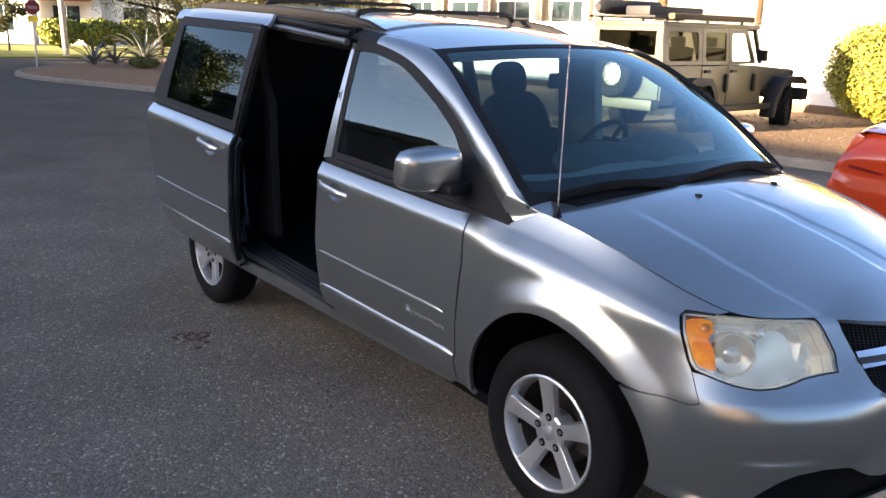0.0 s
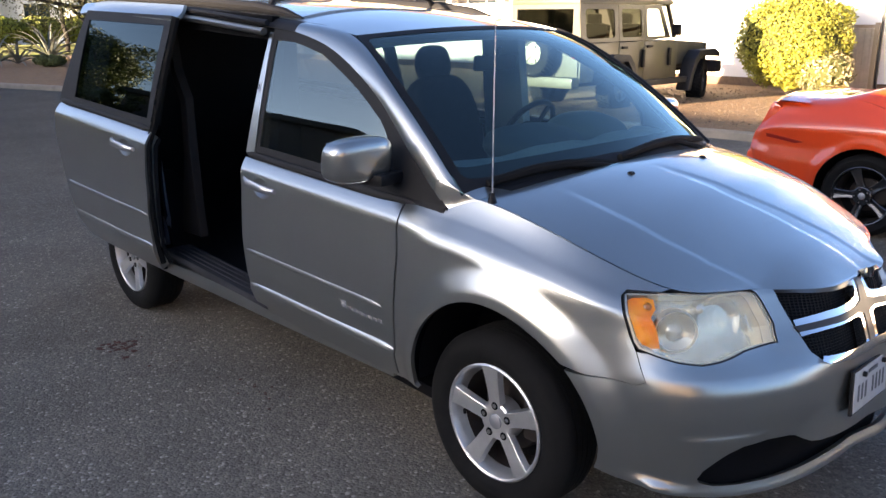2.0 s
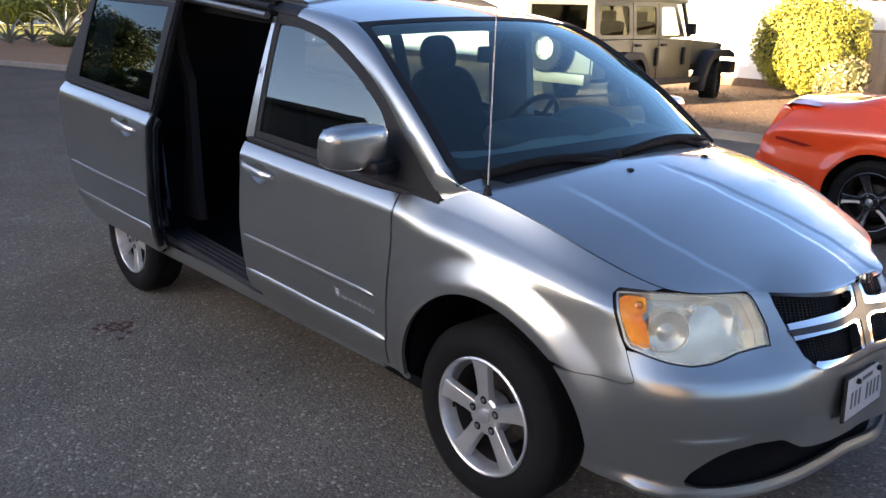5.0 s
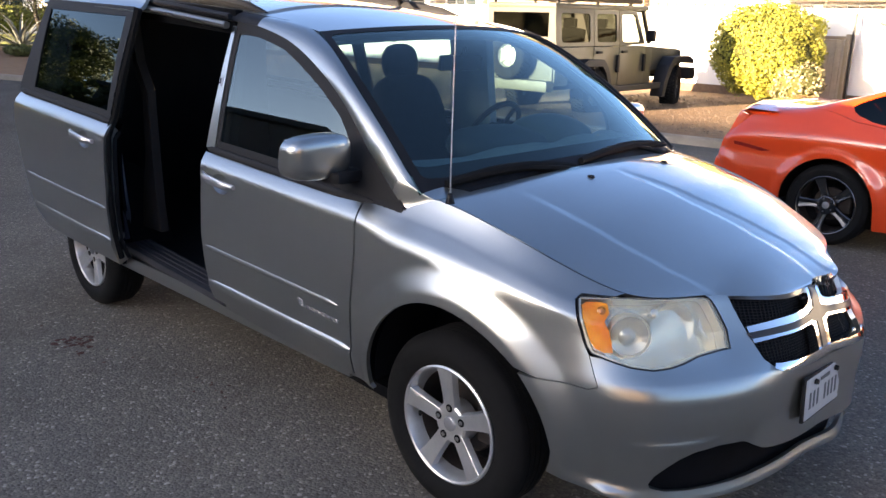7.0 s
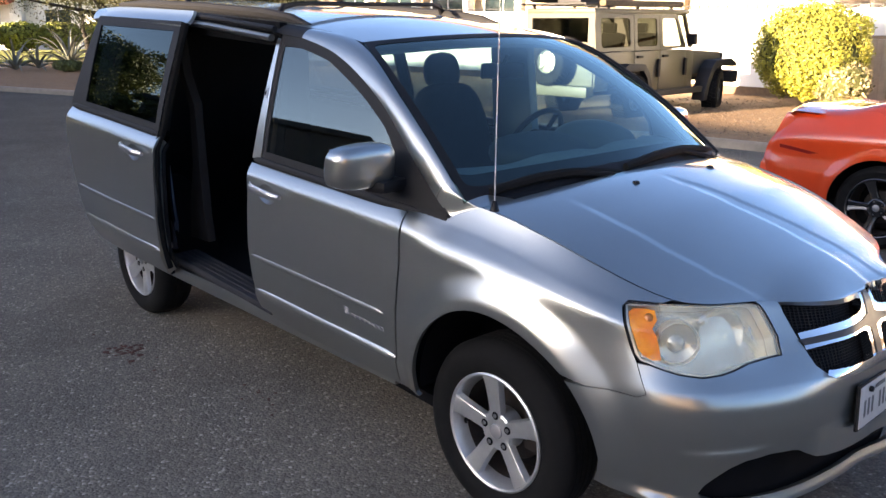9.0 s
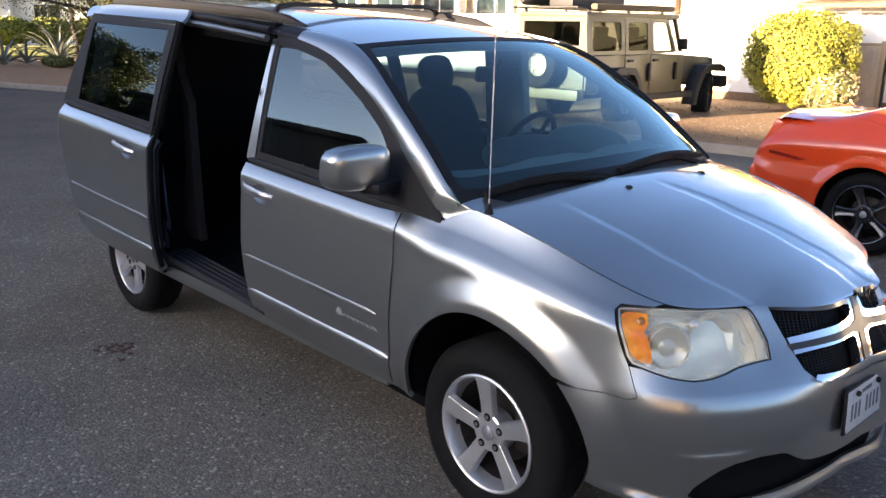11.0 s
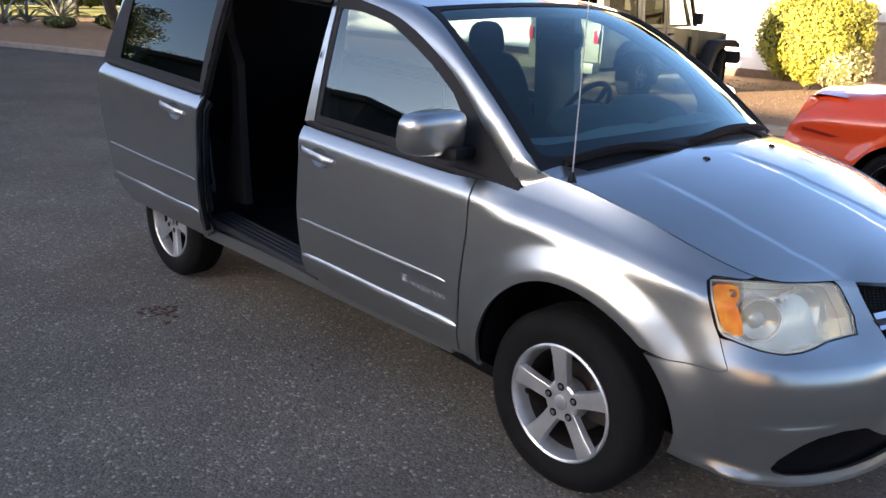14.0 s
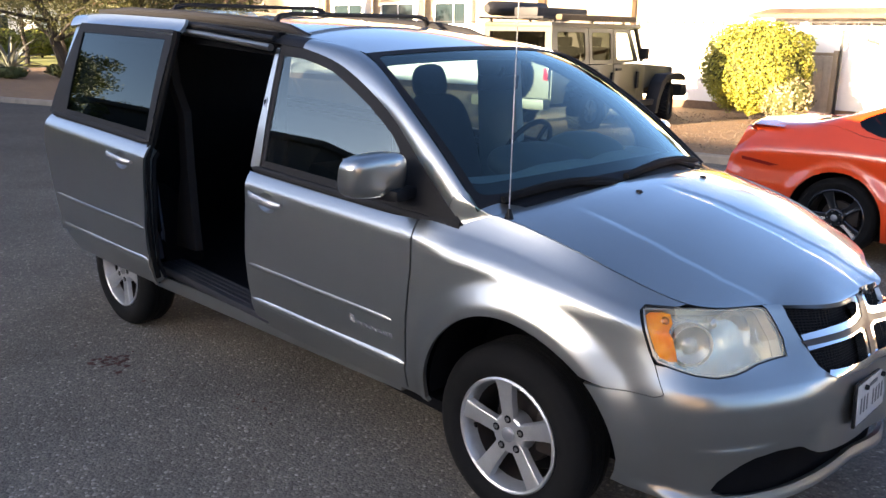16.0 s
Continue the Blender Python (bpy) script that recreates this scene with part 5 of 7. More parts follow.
def van_seat(x, y):
    seat = part("seat_base", cushion((0.56, 0.54, 0.22), body(x + 0.25, y, 0.72), (0, -6, 0), 4), M_CLOTH, van)
    part("backrest", cushion((0.20, 0.60, 0.76), body(x - 0.06, y, 1.03), (0, -14, 0), 3.6, 0.80), M_CLOTH, seat)
    bm = cushion((0.13, 0.25, 0.21), body(x - 0.17, y, 1.462), (0, -8, 0), 2.8, 0.9)
    part("headrest", bm, M_CLOTH, seat)
    for k in (-0.06, 0.06):
        part("headrest_post", tube(bmesh.new(), [body(x - 0.15, y + k, 1.34), body(x - 0.165, y + k, 1.42)], 0.006, 6), M_CHROME, seat)
    part("pedestal", boxed((0.36, 0.40, 0.34), body(x + 0.22, y, 0.48), bevel=0.02), M_DARK, seat)


jamb = part("door_jamb", tube(bmesh.new(), [(-2.70, -0.88, 1.02), (-2.665, -0.895, 0.80), (-2.635, -0.90, 0.68), (-2.655, -0.90, 0.53)], [0.010, 0.020, 0.022, 0.018], 8), mat("jamb_blue_grey", (0.10, 0.12, 0.16), 0.4, 0.6), van)
part("door_latch", boxed((0.03, 0.02, 0.035), (-2.66, -0.925, 0.553), bevel=0.006), M_HANDLE, jamb, "small bright latch")
van_seat(-1.56, 0.40)


def dash(u, q):
    """Top of the dashboard, with the hood over the dials."""
    u, q = np.broadcast_arrays(np.asarray(u, float), np.asarray(q, float))
    y = -0.84 + 1.68 * q
    e = screen(np.full_like(u, 0.02), q)
    x = e[..., 0] - 0.03 - 0.50 * u - 0.0 * y
    z = 1.170 + 0.055 * np.sin(np.pi * np.clip(u * 0.9, 0, 1)) - 0.20 * smooth01(0.75, 1.0, u)
    z = z + 0.03 * smooth01(0.26, 0.04, np.abs(y - 0.42)) * smooth01(0.30, 0.62, u) * (1 - smooth01(0.86, 1.0, u)) + 0.03 * smooth01(0.35, 0.10, np.abs(y + 0.05)) * smooth01(0.3, 0.6, u) * (1 - smooth01(0.86, 1.0, u))
    return np.stack([x, y, z], -1)


panel("dashboard", dash, [(0, 0), (1, 0), (1, 1), (0, 1)], M_DASH, van, "grey dashboard", cell=0.03, scale=(0.55, 1.7), thick=0.3, gap=0.0)
part("instrument_hood", cushion((0.36, 0.48, 0.24), (-0.62, 0.42, 1.235), (0, 10, 0), 2.4), mat("dash_hood", (0.085, 0.105, 0.11), 0.65, vary=0.1), van, "dark hood over the dials")
part("dash_top", cushion((0.34, 0.56, 0.16), (-0.62, 0.02, 1.245), (0, 8, 0), 2.6), mat("dash_dark", (0.06, 0.075, 0.085), 0.7, vary=0.1), van, "raised middle of the dashboard")
bm = bmesh.new()
wheel_m = Matrix.Translation(body(-1.0, 0.41, 1.17)) @ pose(0, 0, 0, 0, -62, 0)
ring = [wheel_m @ Vector((0.185 * math.cos(a), 0.185 * math.sin(a), 0)) for a in np.linspace(0, 2 * math.pi, 33)]
tube(bm, ring, 0.015, 8, caps=False)
sw = part("steering_wheel", bm, M_BLACK, van)
bm = bmesh.new()
for a in (0.5, 2.64, 4.71):
    tube(bm, [wheel_m @ Vector((0, 0, -0.03)), wheel_m @ Vector((0.18 * math.cos(a), 0.18 * math.sin(a), 0))], 0.014, 6)
lathe(bm, [(0.001, -0.01), (0.06, -0.005), (0.07, 0.02), (0.05, 0.06)], 20, wheel_m @ pose(0, 0, -0.03, 90, 0, 0))
part("spokes", bm, M_BLACK, sw)
bm = boxed((0.03, 0.24, 0.075), body(-0.88, 0.02, 1.56), (0, 8, -12), bevel=0.012)
rv = part("rear_view_mirror", bm, M_BLACK, van)
part("mirror_stalk", tube(bmesh.new(), [body(-0.87, 0.02, 1.585), body(-0.845, 0.02, 1.635)], 0.010, 6), M_BLACK, rv)

# ---- ground, kerbs and walls ----
M_ASPH = asphalt("asphalt")
M_GRAVEL = mat("brown_gravel", (0.215, 0.116, 0.054), 0.95, color2=(0.115, 0.062, 0.031), scale=7, bump=0.8, bump_scale=30, speck=0.6, speck_scale=45, speck_color=(0.30, 0.22, 0.15))
M_WHITE = mat("white_stucco", (0.80, 0.79, 0.76), 0.9, vary=0.06, scale=1.5, bump=0.25, bump_scale=80)
M_CONC = mat("kerb_concrete", (0.26, 0.22, 0.175), 0.9, vary=0.25, scale=4, bump=0.25, bump_scale=60)
M_TAN = mat("tan_stucco", (0.50, 0.36, 0.24), 0.9, vary=0.1, scale=2, bump=0.2, bump_scale=70)
M_CREAM = mat("cream_stucco", (0.34, 0.27, 0.19), 0.9, vary=0.1, scale=2, bump=0.2, bump_scale=70)
M_GRASS = mat("lawn_grass", (0.16, 0.19, 0.034), 0.9, color2=(0.21, 0.205, 0.053), scale=3, bump=0.8, bump_scale=25)
M_ROOF = mat("roof_tile", (0.16, 0.085, 0.055), 0.85, vary=0.3, scale=6, bump=0.4, bump_scale=12)
M_BARK = mat("bark", (0.026, 0.020, 0.016), 0.95, vary=0.4, scale=9, bump=0.8, bump_scale=25)
M_HOUSEGLASS = mat("house_glass", (0.02, 0.035, 0.04), 0.05, spec=0.8)
M_TRIMWHITE = mat("white_trim", (0.72, 0.72, 0.70), 0.6, vary=0.06)
M_EAVE = mat("eave_wood", (0.20, 0.12, 0.07), 0.8, vary=0.3, scale=10)
M_IRON = mat("dark_iron", (0.03, 0.03, 0.032), 0.6, 0.4)

g = bmesh.new()
cuts = (-400, -120, -60, -36, -24, -12, -6, 0, 6, 12, 30, 60, 120, 400)
grid = [[g.verts.new((x, y, 0.0)) for y in cuts] for x in cuts]
for a in range(len(cuts) - 1):
    for b in range(len(cuts) - 1):
        g.faces.new((grid[a][b], grid[a + 1][b], grid[a + 1][b + 1], grid[a][b + 1]))
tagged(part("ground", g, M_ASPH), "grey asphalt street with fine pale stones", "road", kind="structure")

KERB = [(45, 9.0), (20, 9.0), (4, 8.9), (-4, 8.65), (-9, 7.7), (-14.5, 6.1), (-20, 4.65), (-24.5, 3.2), (-26.8, 2.9), (-28.6, 3.25), (-30.2, 4.3), (-32.5, 6.0), (-35.5, 8.8), (-37.5, 13), (-38, 30), (-38, 60)]


def smooth_line(points, n=6):
    pts = [Vector((*p, 0)) if len(p) == 2 else Vector(p) for p in points]
    out = []
    for i in range(len(pts) - 1):
        p0, p1, p2, p3 = pts[max(i - 1, 0)], pts[i], pts[i + 1], pts[min(i + 2, len(pts) - 1)]
        for k in range(n):
            t = k / n
            out.append(0.5 * (2 * p1 + (p2 - p0) * t + (2 * p0 - 5 * p1 + 4 * p2 - p3) * t * t + (3 * p1 - p0 - 3 * p2 + p3) * t**3))
    return out + [pts[-1]]


edge = smooth_line(KERB)
bm = bmesh.new()
prof = [(0.0, 0.0), (0.02, 0.10), (0.05, 0.125), (0.16, 0.125), (0.18, 0.06)]
rows = []
for i, p in enumerate(edge):
    d = (edge[min(i + 1, len(edge) - 1)] - edge[max(i - 1, 0)]).normalized()
    inn = Vector((d.y, -d.x, 0))
    rows.append([bm.verts.new(p + inn * u + Vector((0, 0, z))) for u, z in prof])
for one, two in zip(rows, rows[1:]):
    for k in range(len(prof) - 1):
        bm.faces.new((one[k], one[k + 1], two[k + 1], two[k]))
tagged(part("kerb", bm, M_CONC), "pale concrete kerb along the planted yard", "kerb", kind="structure")
bm = bmesh.new()
loop = []
for i, p in enumerate(edge):
    d = (edge[min(i + 1, len(edge) - 1)] - edge[max(i - 1, 0)]).normalized()
    loop.append(p + Vector((d.y, -d.x, 0)) * 0.17 + Vector((0, 0, 0.10)))
loop += [Vector((45, 60, 0.10))]
vs = [bm.verts.new(p) for p in loop]
bm.faces.new(vs)
bmesh.ops.triangulate(bm, faces=bm.faces)
tagged(part("yard_ground", bm, M_GRAVEL), "brown gravel front yard with low bumps", "ground", kind="structure")
# loose gravel ridge and stones near the kerb: one heap of small stones
rng = random.Random(5)
bm = bmesh.new()
for k in range(1500):
    x, y = rng.uniform(-9, -1), rng.uniform(9.2, 15.5)
    r = rng.uniform(0.006, 0.02)
    m = Matrix.Translation((x, y, 0.10 + r * 0.3)) @ Euler((rng.uniform(0, 3), rng.uniform(0, 3), 0)).to_matrix().to_4x4() @ Matrix.Diagonal((r, r * rng.uniform(0.6, 1), r * 0.6, 1))
    bmesh.ops.create_icosphere(bm, subdivisions=1, radius=1.0, matrix=m) if k < 260 else box(bm, (r * 1.6, r * 1.2, r), m.translation, (rng.uniform(0, 90), rng.uniform(0, 90), rng.uniform(0, 90)))
tagged(part("gravel", bm, mat("gravel_stone", (0.10, 0.066, 0.045), 0.95, island=0.3, vary=0.2), smooth=False), "loose brown gravel stones on the yard", "gravel", kind="stuff")
tagged(part("lawn", boxed((15, 90, 0.14), (-47, 30, 0.02), bevel=0.03), M_GRASS), "sunlit green lawn beyond the side street", "lawn", kind="structure")

wall = tagged(part("wall_yard", boxed((60, 0.2, 2.13), (-26.2 + 20.7, 16.7, 1.065), bevel=0.012), M_WHITE), "white stucco yard wall", "wall", kind="structure")
part("wall_foot", boxed((60, 0.03, 0.20), (-5.5, 16.59, 0.2)), M_EAVE, wall)
bm = boxed((60, 0.02, 0.02), (-5.5, 16.7, 2.21))
part("rail", bm, M_IRON, wall)
spike = None
for k in range(56):
    if spike is None:
        bm = boxed((0.03, 0.03, 0.10), (0, 0, 0), taper=(0.5, 0.5))
        spike = part("finial", bm, M_IRON, wall)
        spike.location = (-13.0, 16.7, 2.17)
    else:
        o = new("finial", spike.data)
        o.parent = wall
        o.location = (-13.0 + 0.26 * k, 16.7, 2.165 + 0.03 * rng.random())
gate = tagged(empty("garden_gate", (-5.25, 16.35, 0.1)), "tan boarded garden gate in the white wall", "gate")
for k in range(5):
    part("board", boxed((0.128, 0.03, 1.36), (-0.27 + 0.132 * k, 0, 0.70), bevel=0.004), mat("gate_board", (0.50, 0.42, 0.33), 0.8, vary=0.2, scale=6), gate)
part("top_rail", boxed((0.72, 0.07, 0.07), (0, 0, 1.42), bevel=0.008), M_CREAM, gate)
part("gate_post", boxed((0.05, 0.06, 1.95), (0.40, 0, 0.97), bevel=0.006), M_IRON, gate)
part("gate_post", boxed((0.10, 0.10, 1.5), (0.31, 0.0, 0.75), bevel=0.006), M_CREAM, gate)
orn = tagged(part("wall_ornament", boxed((0.26, 0.03, 0.06), (-4.3, 16.585, 1.80), (0, 15, 0), bevel=0.012), M_IRON), "small dark metal ornament on the white wall", "ornament")
for k, (dx, dz) in enumerate(((-0.10, 0.07), (0.0, 0.06), (-0.04, -0.07), (0.12, -0.05))):
    part("limb", boxed((0.03, 0.02, 0.10), (-4.3 + dx, 16.585, 1.80 + dz), (0, 40 * (-1) ** k, 0), bevel=0.006), M_IRON, orn)


def window(parent, at, w, h, facing="y-", bars=1):
    """A house window: glass, frame, bars."""
    x, y, z = at
    dims = (lambda a, b, c: (a, b, c)) if facing[0] == "y" else (lambda a, b, c: (b, a, c))
    off = -1 if facing[1] == "-" else 1
    push = (lambda d: (0, off * d, 0)) if facing[0] == "y" else (lambda d: (off * d, 0, 0))
    add = lambda d, u, v: tuple(Vector((x, y, z)) + Vector(push(d)) + (Vector((u, 0, v)) if facing[0] == "y" else Vector((0, u, v))))
    win = part("window", boxed(dims(w, 0.03, h), add(0.012, 0, 0)), M_HOUSEGLASS, parent)
    bm = bmesh.new()
    for s in (-1, 1):
        box(bm, dims(0.09, 0.06, h + 0.18), add(0.03, s * (w / 2 + 0.045), 0))
        box(bm, dims(w, 0.06, 0.09), add(0.03, 0, s * (h / 2 + 0.045)))
    for k in range(bars):
        box(bm, dims(0.05, 0.05, h), add(0.028, -w / 2 + w * (k + 1) / (bars + 1), 0))
    part("window_frame", bm, M_TRIMWHITE, win)
    return win


def gable_roof(x0, x1, y0, y1, z, rise, over=0.5, ridge="x"):
    """A pitched roof with thickness; ridge along x or y."""
    bm = bmesh.new()
    if ridge == "x":
        m = (y0 + y1) / 2
        sec = [(y0 - over, z - 0.12), (m, z + rise), (y1 + over, z - 0.12), (y1 + over, z + 0.02), (m, z + rise + 0.16), (y0 - over, z + 0.02)]
        ends = [[bm.verts.new((x, a, b)) for a, b in sec] for x in (x0 - over, x1 + over)]
    else:
        m = (x0 + x1) / 2
        sec = [(x0 - over, z - 0.12), (m, z + rise), (x1 + over, z - 0.12), (x1 + over, z + 0.02), (m, z + rise + 0.16), (x0 - over, z + 0.02)]
        ends = [[bm.verts.new((a, y, b)) for a, b in sec] for y in (y0 - over, y1 + over)]
    for k in range(6):
        bm.faces.new((ends[0][k], ends[0][(k + 1) % 6], ends[1][(k + 1) % 6], ends[1][k]))
    bm.faces.new(ends[0])
    bm.faces.new(ends[1])
    return bm


# house behind the cars
hb = tagged(empty("house", (-27, 27, 0)), "cream stucco house with tall windows behind the yard wall", "house")
hb.matrix_basis = Matrix.Identity(4)
part("wall", boxed((24, 8, 6.2), (-27, 28.2, 3.1)), M_CREAM, hb)
part("wall", boxed((3.2, 0.5, 6.0), (-20.5, 23.95, 3.0)), M_TAN, hb)
part("roof", gable_roof(-39, -15, 24.2, 32.2, 6.2, 1.6, 0.7), M_ROOF, hb)
for x in (-34.4, -30.8, -27.3, -23.8):
    window(hb, (x, 24.2, 2.35), 2.2, 1.5, bars=1)
for x in (-32.6, -29.0, -25.5, -22.4):
    part("column", boxed((0.35, 0.35, 4.4), (x, 23.7, 2.2), bevel=0.02), M_TRIMWHITE, hb)
# garage with a low eave at the right
hr = tagged(empty("house"), "white house with a low brown wooden eave", "house")
part("wall", boxed((16, 8, 3.4), (-1.5, 24.5, 1.7)), M_WHITE, hr)
part("wall", boxed((8, 5, 5.4), (-12.5, 27, 2.7)), M_CREAM, hr)
part("roof", gable_roof(-7.5, 6.5, 20.6, 28.5, 3.05, 1.2, 0.9, "y"), M_WHITE, hr)
part("eave", boxed((15.4, 1.6, 0.10), (-0.6, 19.9, 2.52), (8, 0, 0)), M_EAVE, hr)
part("beam", boxed((15.4, 0.12, 0.22), (-0.6, 19.15, 2.72)), M_WHITE, hr)
for x in (-7.0, -4.3, -1.6):
    part("post", boxed((0.22, 0.22, 2.5), (x, 19.8, 1.25), bevel=0.01), M_WHITE, hr)
# far house beyond the lawn
hl = tagged(empty("house"), "sunlit cream house with a red tiled roof behind the hedge", "house")
part("wall", boxed((9, 30, 3.4), (-64, 22, 1.7)), M_WHITE, hl)
part("roof", gable_roof(-68.5, -59.5, 7, 37, 3.4, 1.9, 0.6, "y"), M_ROOF, hl)
for y, w in ((9.2, 1.2), (13.4, 1.8), (18.0, 1.6), (23, 2.0), (28, 1.8)):
    window(hl, (-59.5, y, 1.7), w, 1.7, "x+")
for y in (11.2, 15.7, 20.4):
    part("column", boxed((0.6, 0.7, 3.2), (-58.9, y, 1.6), bevel=0.03), M_TRIMWHITE, hl)
hl.matrix_basis = Matrix.Translation((-60, 13, 0)) @ Matrix.Rotation(radians(-38), 4, "Z") @ Matrix.Translation((60, -13, 0))
part("porch_roof", boxed((2.0, 5.0, 0.25), (-58.6, 13.2, 3.15), (0, 12, 0)), mat("red_tile", (0.40, 0.11, 0.06), 0.8, vary=0.3, scale=5), hl)
# house across the street, behind the camera
ho = tagged(empty("house"), "tan house with a dark pitched roof across the street", "house")
part("wall", boxed((7, 9, 3.6), (-12.7, -21.5, 1.8)), M_TAN, ho)
part("roof", gable_roof(-15.6, -9, -26, -17, 3.6, 1.75, 0.7), mat("shingle", (0.075, 0.065, 0.06), 0.9, vary=0.3, scale=4, bump=0.3, bump_scale=20), ho)
part("wall", boxed((18.5, 8.6, 3.7), (0.35, -21.5, 1.85)), M_TAN, ho)
part("roof", gable_roof(-8.2, 9.3, -25.8, -17.2, 3.7, 1.57, 0.7), mat("shingle", (0.075, 0.065, 0.06)), ho)
for x, z in ((-12, 1.5), (-6, 1.5), (1, 1.5), (6, 1.5)):
    window(ho, (x, -17.0 if x < -9 else -17.2, z), 1.6, 1.2, "y+")


# stucco darkened: the shade of the backlit house is put into its colour
M_BACKLIT = mat("backlit_stucco", (0.060, 0.052, 0.045), 0.9, vary=0.2, scale=2, bump=0.2, bump_scale=70)
hf = tagged(empty("house"), "low flat-roofed house across the street, backlit shade in its colour", "house")
part("wall", boxed((14, 6, 5.1), (-23.5, -15.6, 2.55), bevel=0.03), M_BACKLIT, hf)
part("parapet", boxed((14.5, 6.5, 0.30), (-23.5, -15.6, 5.2), bevel=0.04), M_BACKLIT, hf)
# unseen house added so that sunlit tan walls brighten the bumper's reflections
hn = tagged(empty("house"), "tan house added out of view as a sunlit reflector", "house")
part("wall", boxed((12, 14, 4.2), (22, -15, 2.1)), M_TAN, hn)
part("roof", gable_roof(16, 28, -22, -8, 4.2, 1.8, 0.6, "y"), M_ROOF, hn)
for y in (-19, -15, -11):
    window(hn, (16.0, y, 1.8), 1.5, 1.3, "x-")


# ---- plants ----
def leaf_cloud(bm, centre, radius, count, size, rng, squash=1.0, shell=0.0):
    """Leaves round a centre: bent quads, facing every way. shell: nearest share of the radius that is kept free."""
    c = Vector(centre)
    for _ in range(count):
        d = Vector((rng.gauss(0, 1), rng.gauss(0, 1), rng.gauss(0, 1))).normalized()
        r = radius * (shell + (1 - shell) * rng.random() ** 0.45)
        p = c + Vector((d.x * r, d.y * r, d.z * r * squash))
        n = (d + Vector((rng.gauss(0, 0.7), rng.gauss(0, 0.7), rng.gauss(0, 0.7)))).normalized()
        u = n.orthogonal().normalized()
        u.rotate(Matrix.Rotation(rng.uniform(0, 6.28), 3, n))
        w = n.cross(u)
        s = size * rng.uniform(0.6, 1.4)
        a, b2 = u * s, w * s * 0.42
        bm.faces.new([bm.verts.new(q) for q in (p - a, p + b2 + n * s * 0.12, p + a, p - b2 + n * s * 0.12)])


def tree(at, height, spread, seed, leaf=None, label="", lean=(0, 0), clumps=40, leaves=90, size=0.12, trunk_r=0.16, low=0.45, name="tree", limbs=9):
    """A tapered trunk with limbs and a crown of small leaves in clumps."""
    rng = random.Random(seed)
    root = tagged(empty(name, at), label or "green leafy street tree", "tree")
    bm = bmesh.new()
    top = Vector((lean[0], lean[1], height * 0.8))
    pts = [top * t + Vector((rng.gauss(0, 0.05), rng.gauss(0, 0.05), 0)) * height * 0.25 * math.sin(math.pi * t) for t in np.linspace(0, 1, 8)]
    tube(bm, pts, [trunk_r * (1.25 - 1.05 * t) for t in np.linspace(0, 1, 8)], 9)
    tips = []
    for k in range(limbs):
        t = low * 0.8 + (1 - low * 0.8) * k / limbs
        p = pts[min(7, int(t * 7))]
        a = rng.uniform(0, 6.28)
        q = p + Vector((math.cos(a) * spread * rng.uniform(0.5, 0.9), math.sin(a) * spread * rng.uniform(0.5, 0.9), height * rng.uniform(0.02, 0.22)))
        mid = (p + q) / 2 + Vector((rng.gauss(0, 0.15), rng.gauss(0, 0.15), rng.uniform(0.0, 0.3)))
        tube(bm, [p, mid, q], [trunk_r * 0.45, trunk_r * 0.28, trunk_r * 0.10], 6)
        tips += [q, mid]
    part("trunk", bm, M_BARK, root)
    bm = bmesh.new()
    for k in range(clumps):
        base = Vector(tips[k % len(tips)]) if k < len(tips) * 2 else top * rng.uniform(low, 1.05)
        c = base + Vector((rng.gauss(0, 0.28), rng.gauss(0, 0.28), rng.gauss(0, 0.12) / 0.6)) * spread * 0.6
        c.z = max(c.z, height * low * 0.8)
        leaf_cloud(bm, c, spread * rng.uniform(0.16, 0.34), leaves, size, rng, 0.75)
    part("crown", bm, leaf or M_TREELEAF, root, smooth=False)
    return root


M_TREELEAF = leafy(mat("tree_leaf", (0.10, 0.115, 0.027), 0.6, color2=(0.06, 0.075, 0.018), scale=1.5, island=0.35), 0.15)
M_GOLDLEAF = leafy(mat("gold_leaf", (0.095, 0.09, 0.028), 0.6, color2=(0.045, 0.052, 0.016), scale=1.2, island=0.4))
M_BUSHLEAF = leafy(mat("bush_leaf", (0.36, 0.335, 0.06), 0.5, color2=(0.19, 0.20, 0.03), scale=2.2, island=0.3), 0.25)
# darker copy of the tree leaf, with shade put into its colour
M_DARKLEAF = leafy(mat("shaded_leaf", (0.035, 0.05, 0.018), 0.6, color2=(0.02, 0.03, 0.012), scale=1.5, island=0.35), 0.2)
M_LOWLEAF = mat("low_leaf", (0.085, 0.10, 0.022), 0.7, color2=(0.05, 0.065, 0.016), scale=2, island=0.3)
M_HEDGE = mat("hedge_leaf", (0.20, 0.22, 0.030), 0.6, color2=(0.12, 0.14, 0.02), scale=1.5, island=0.3)


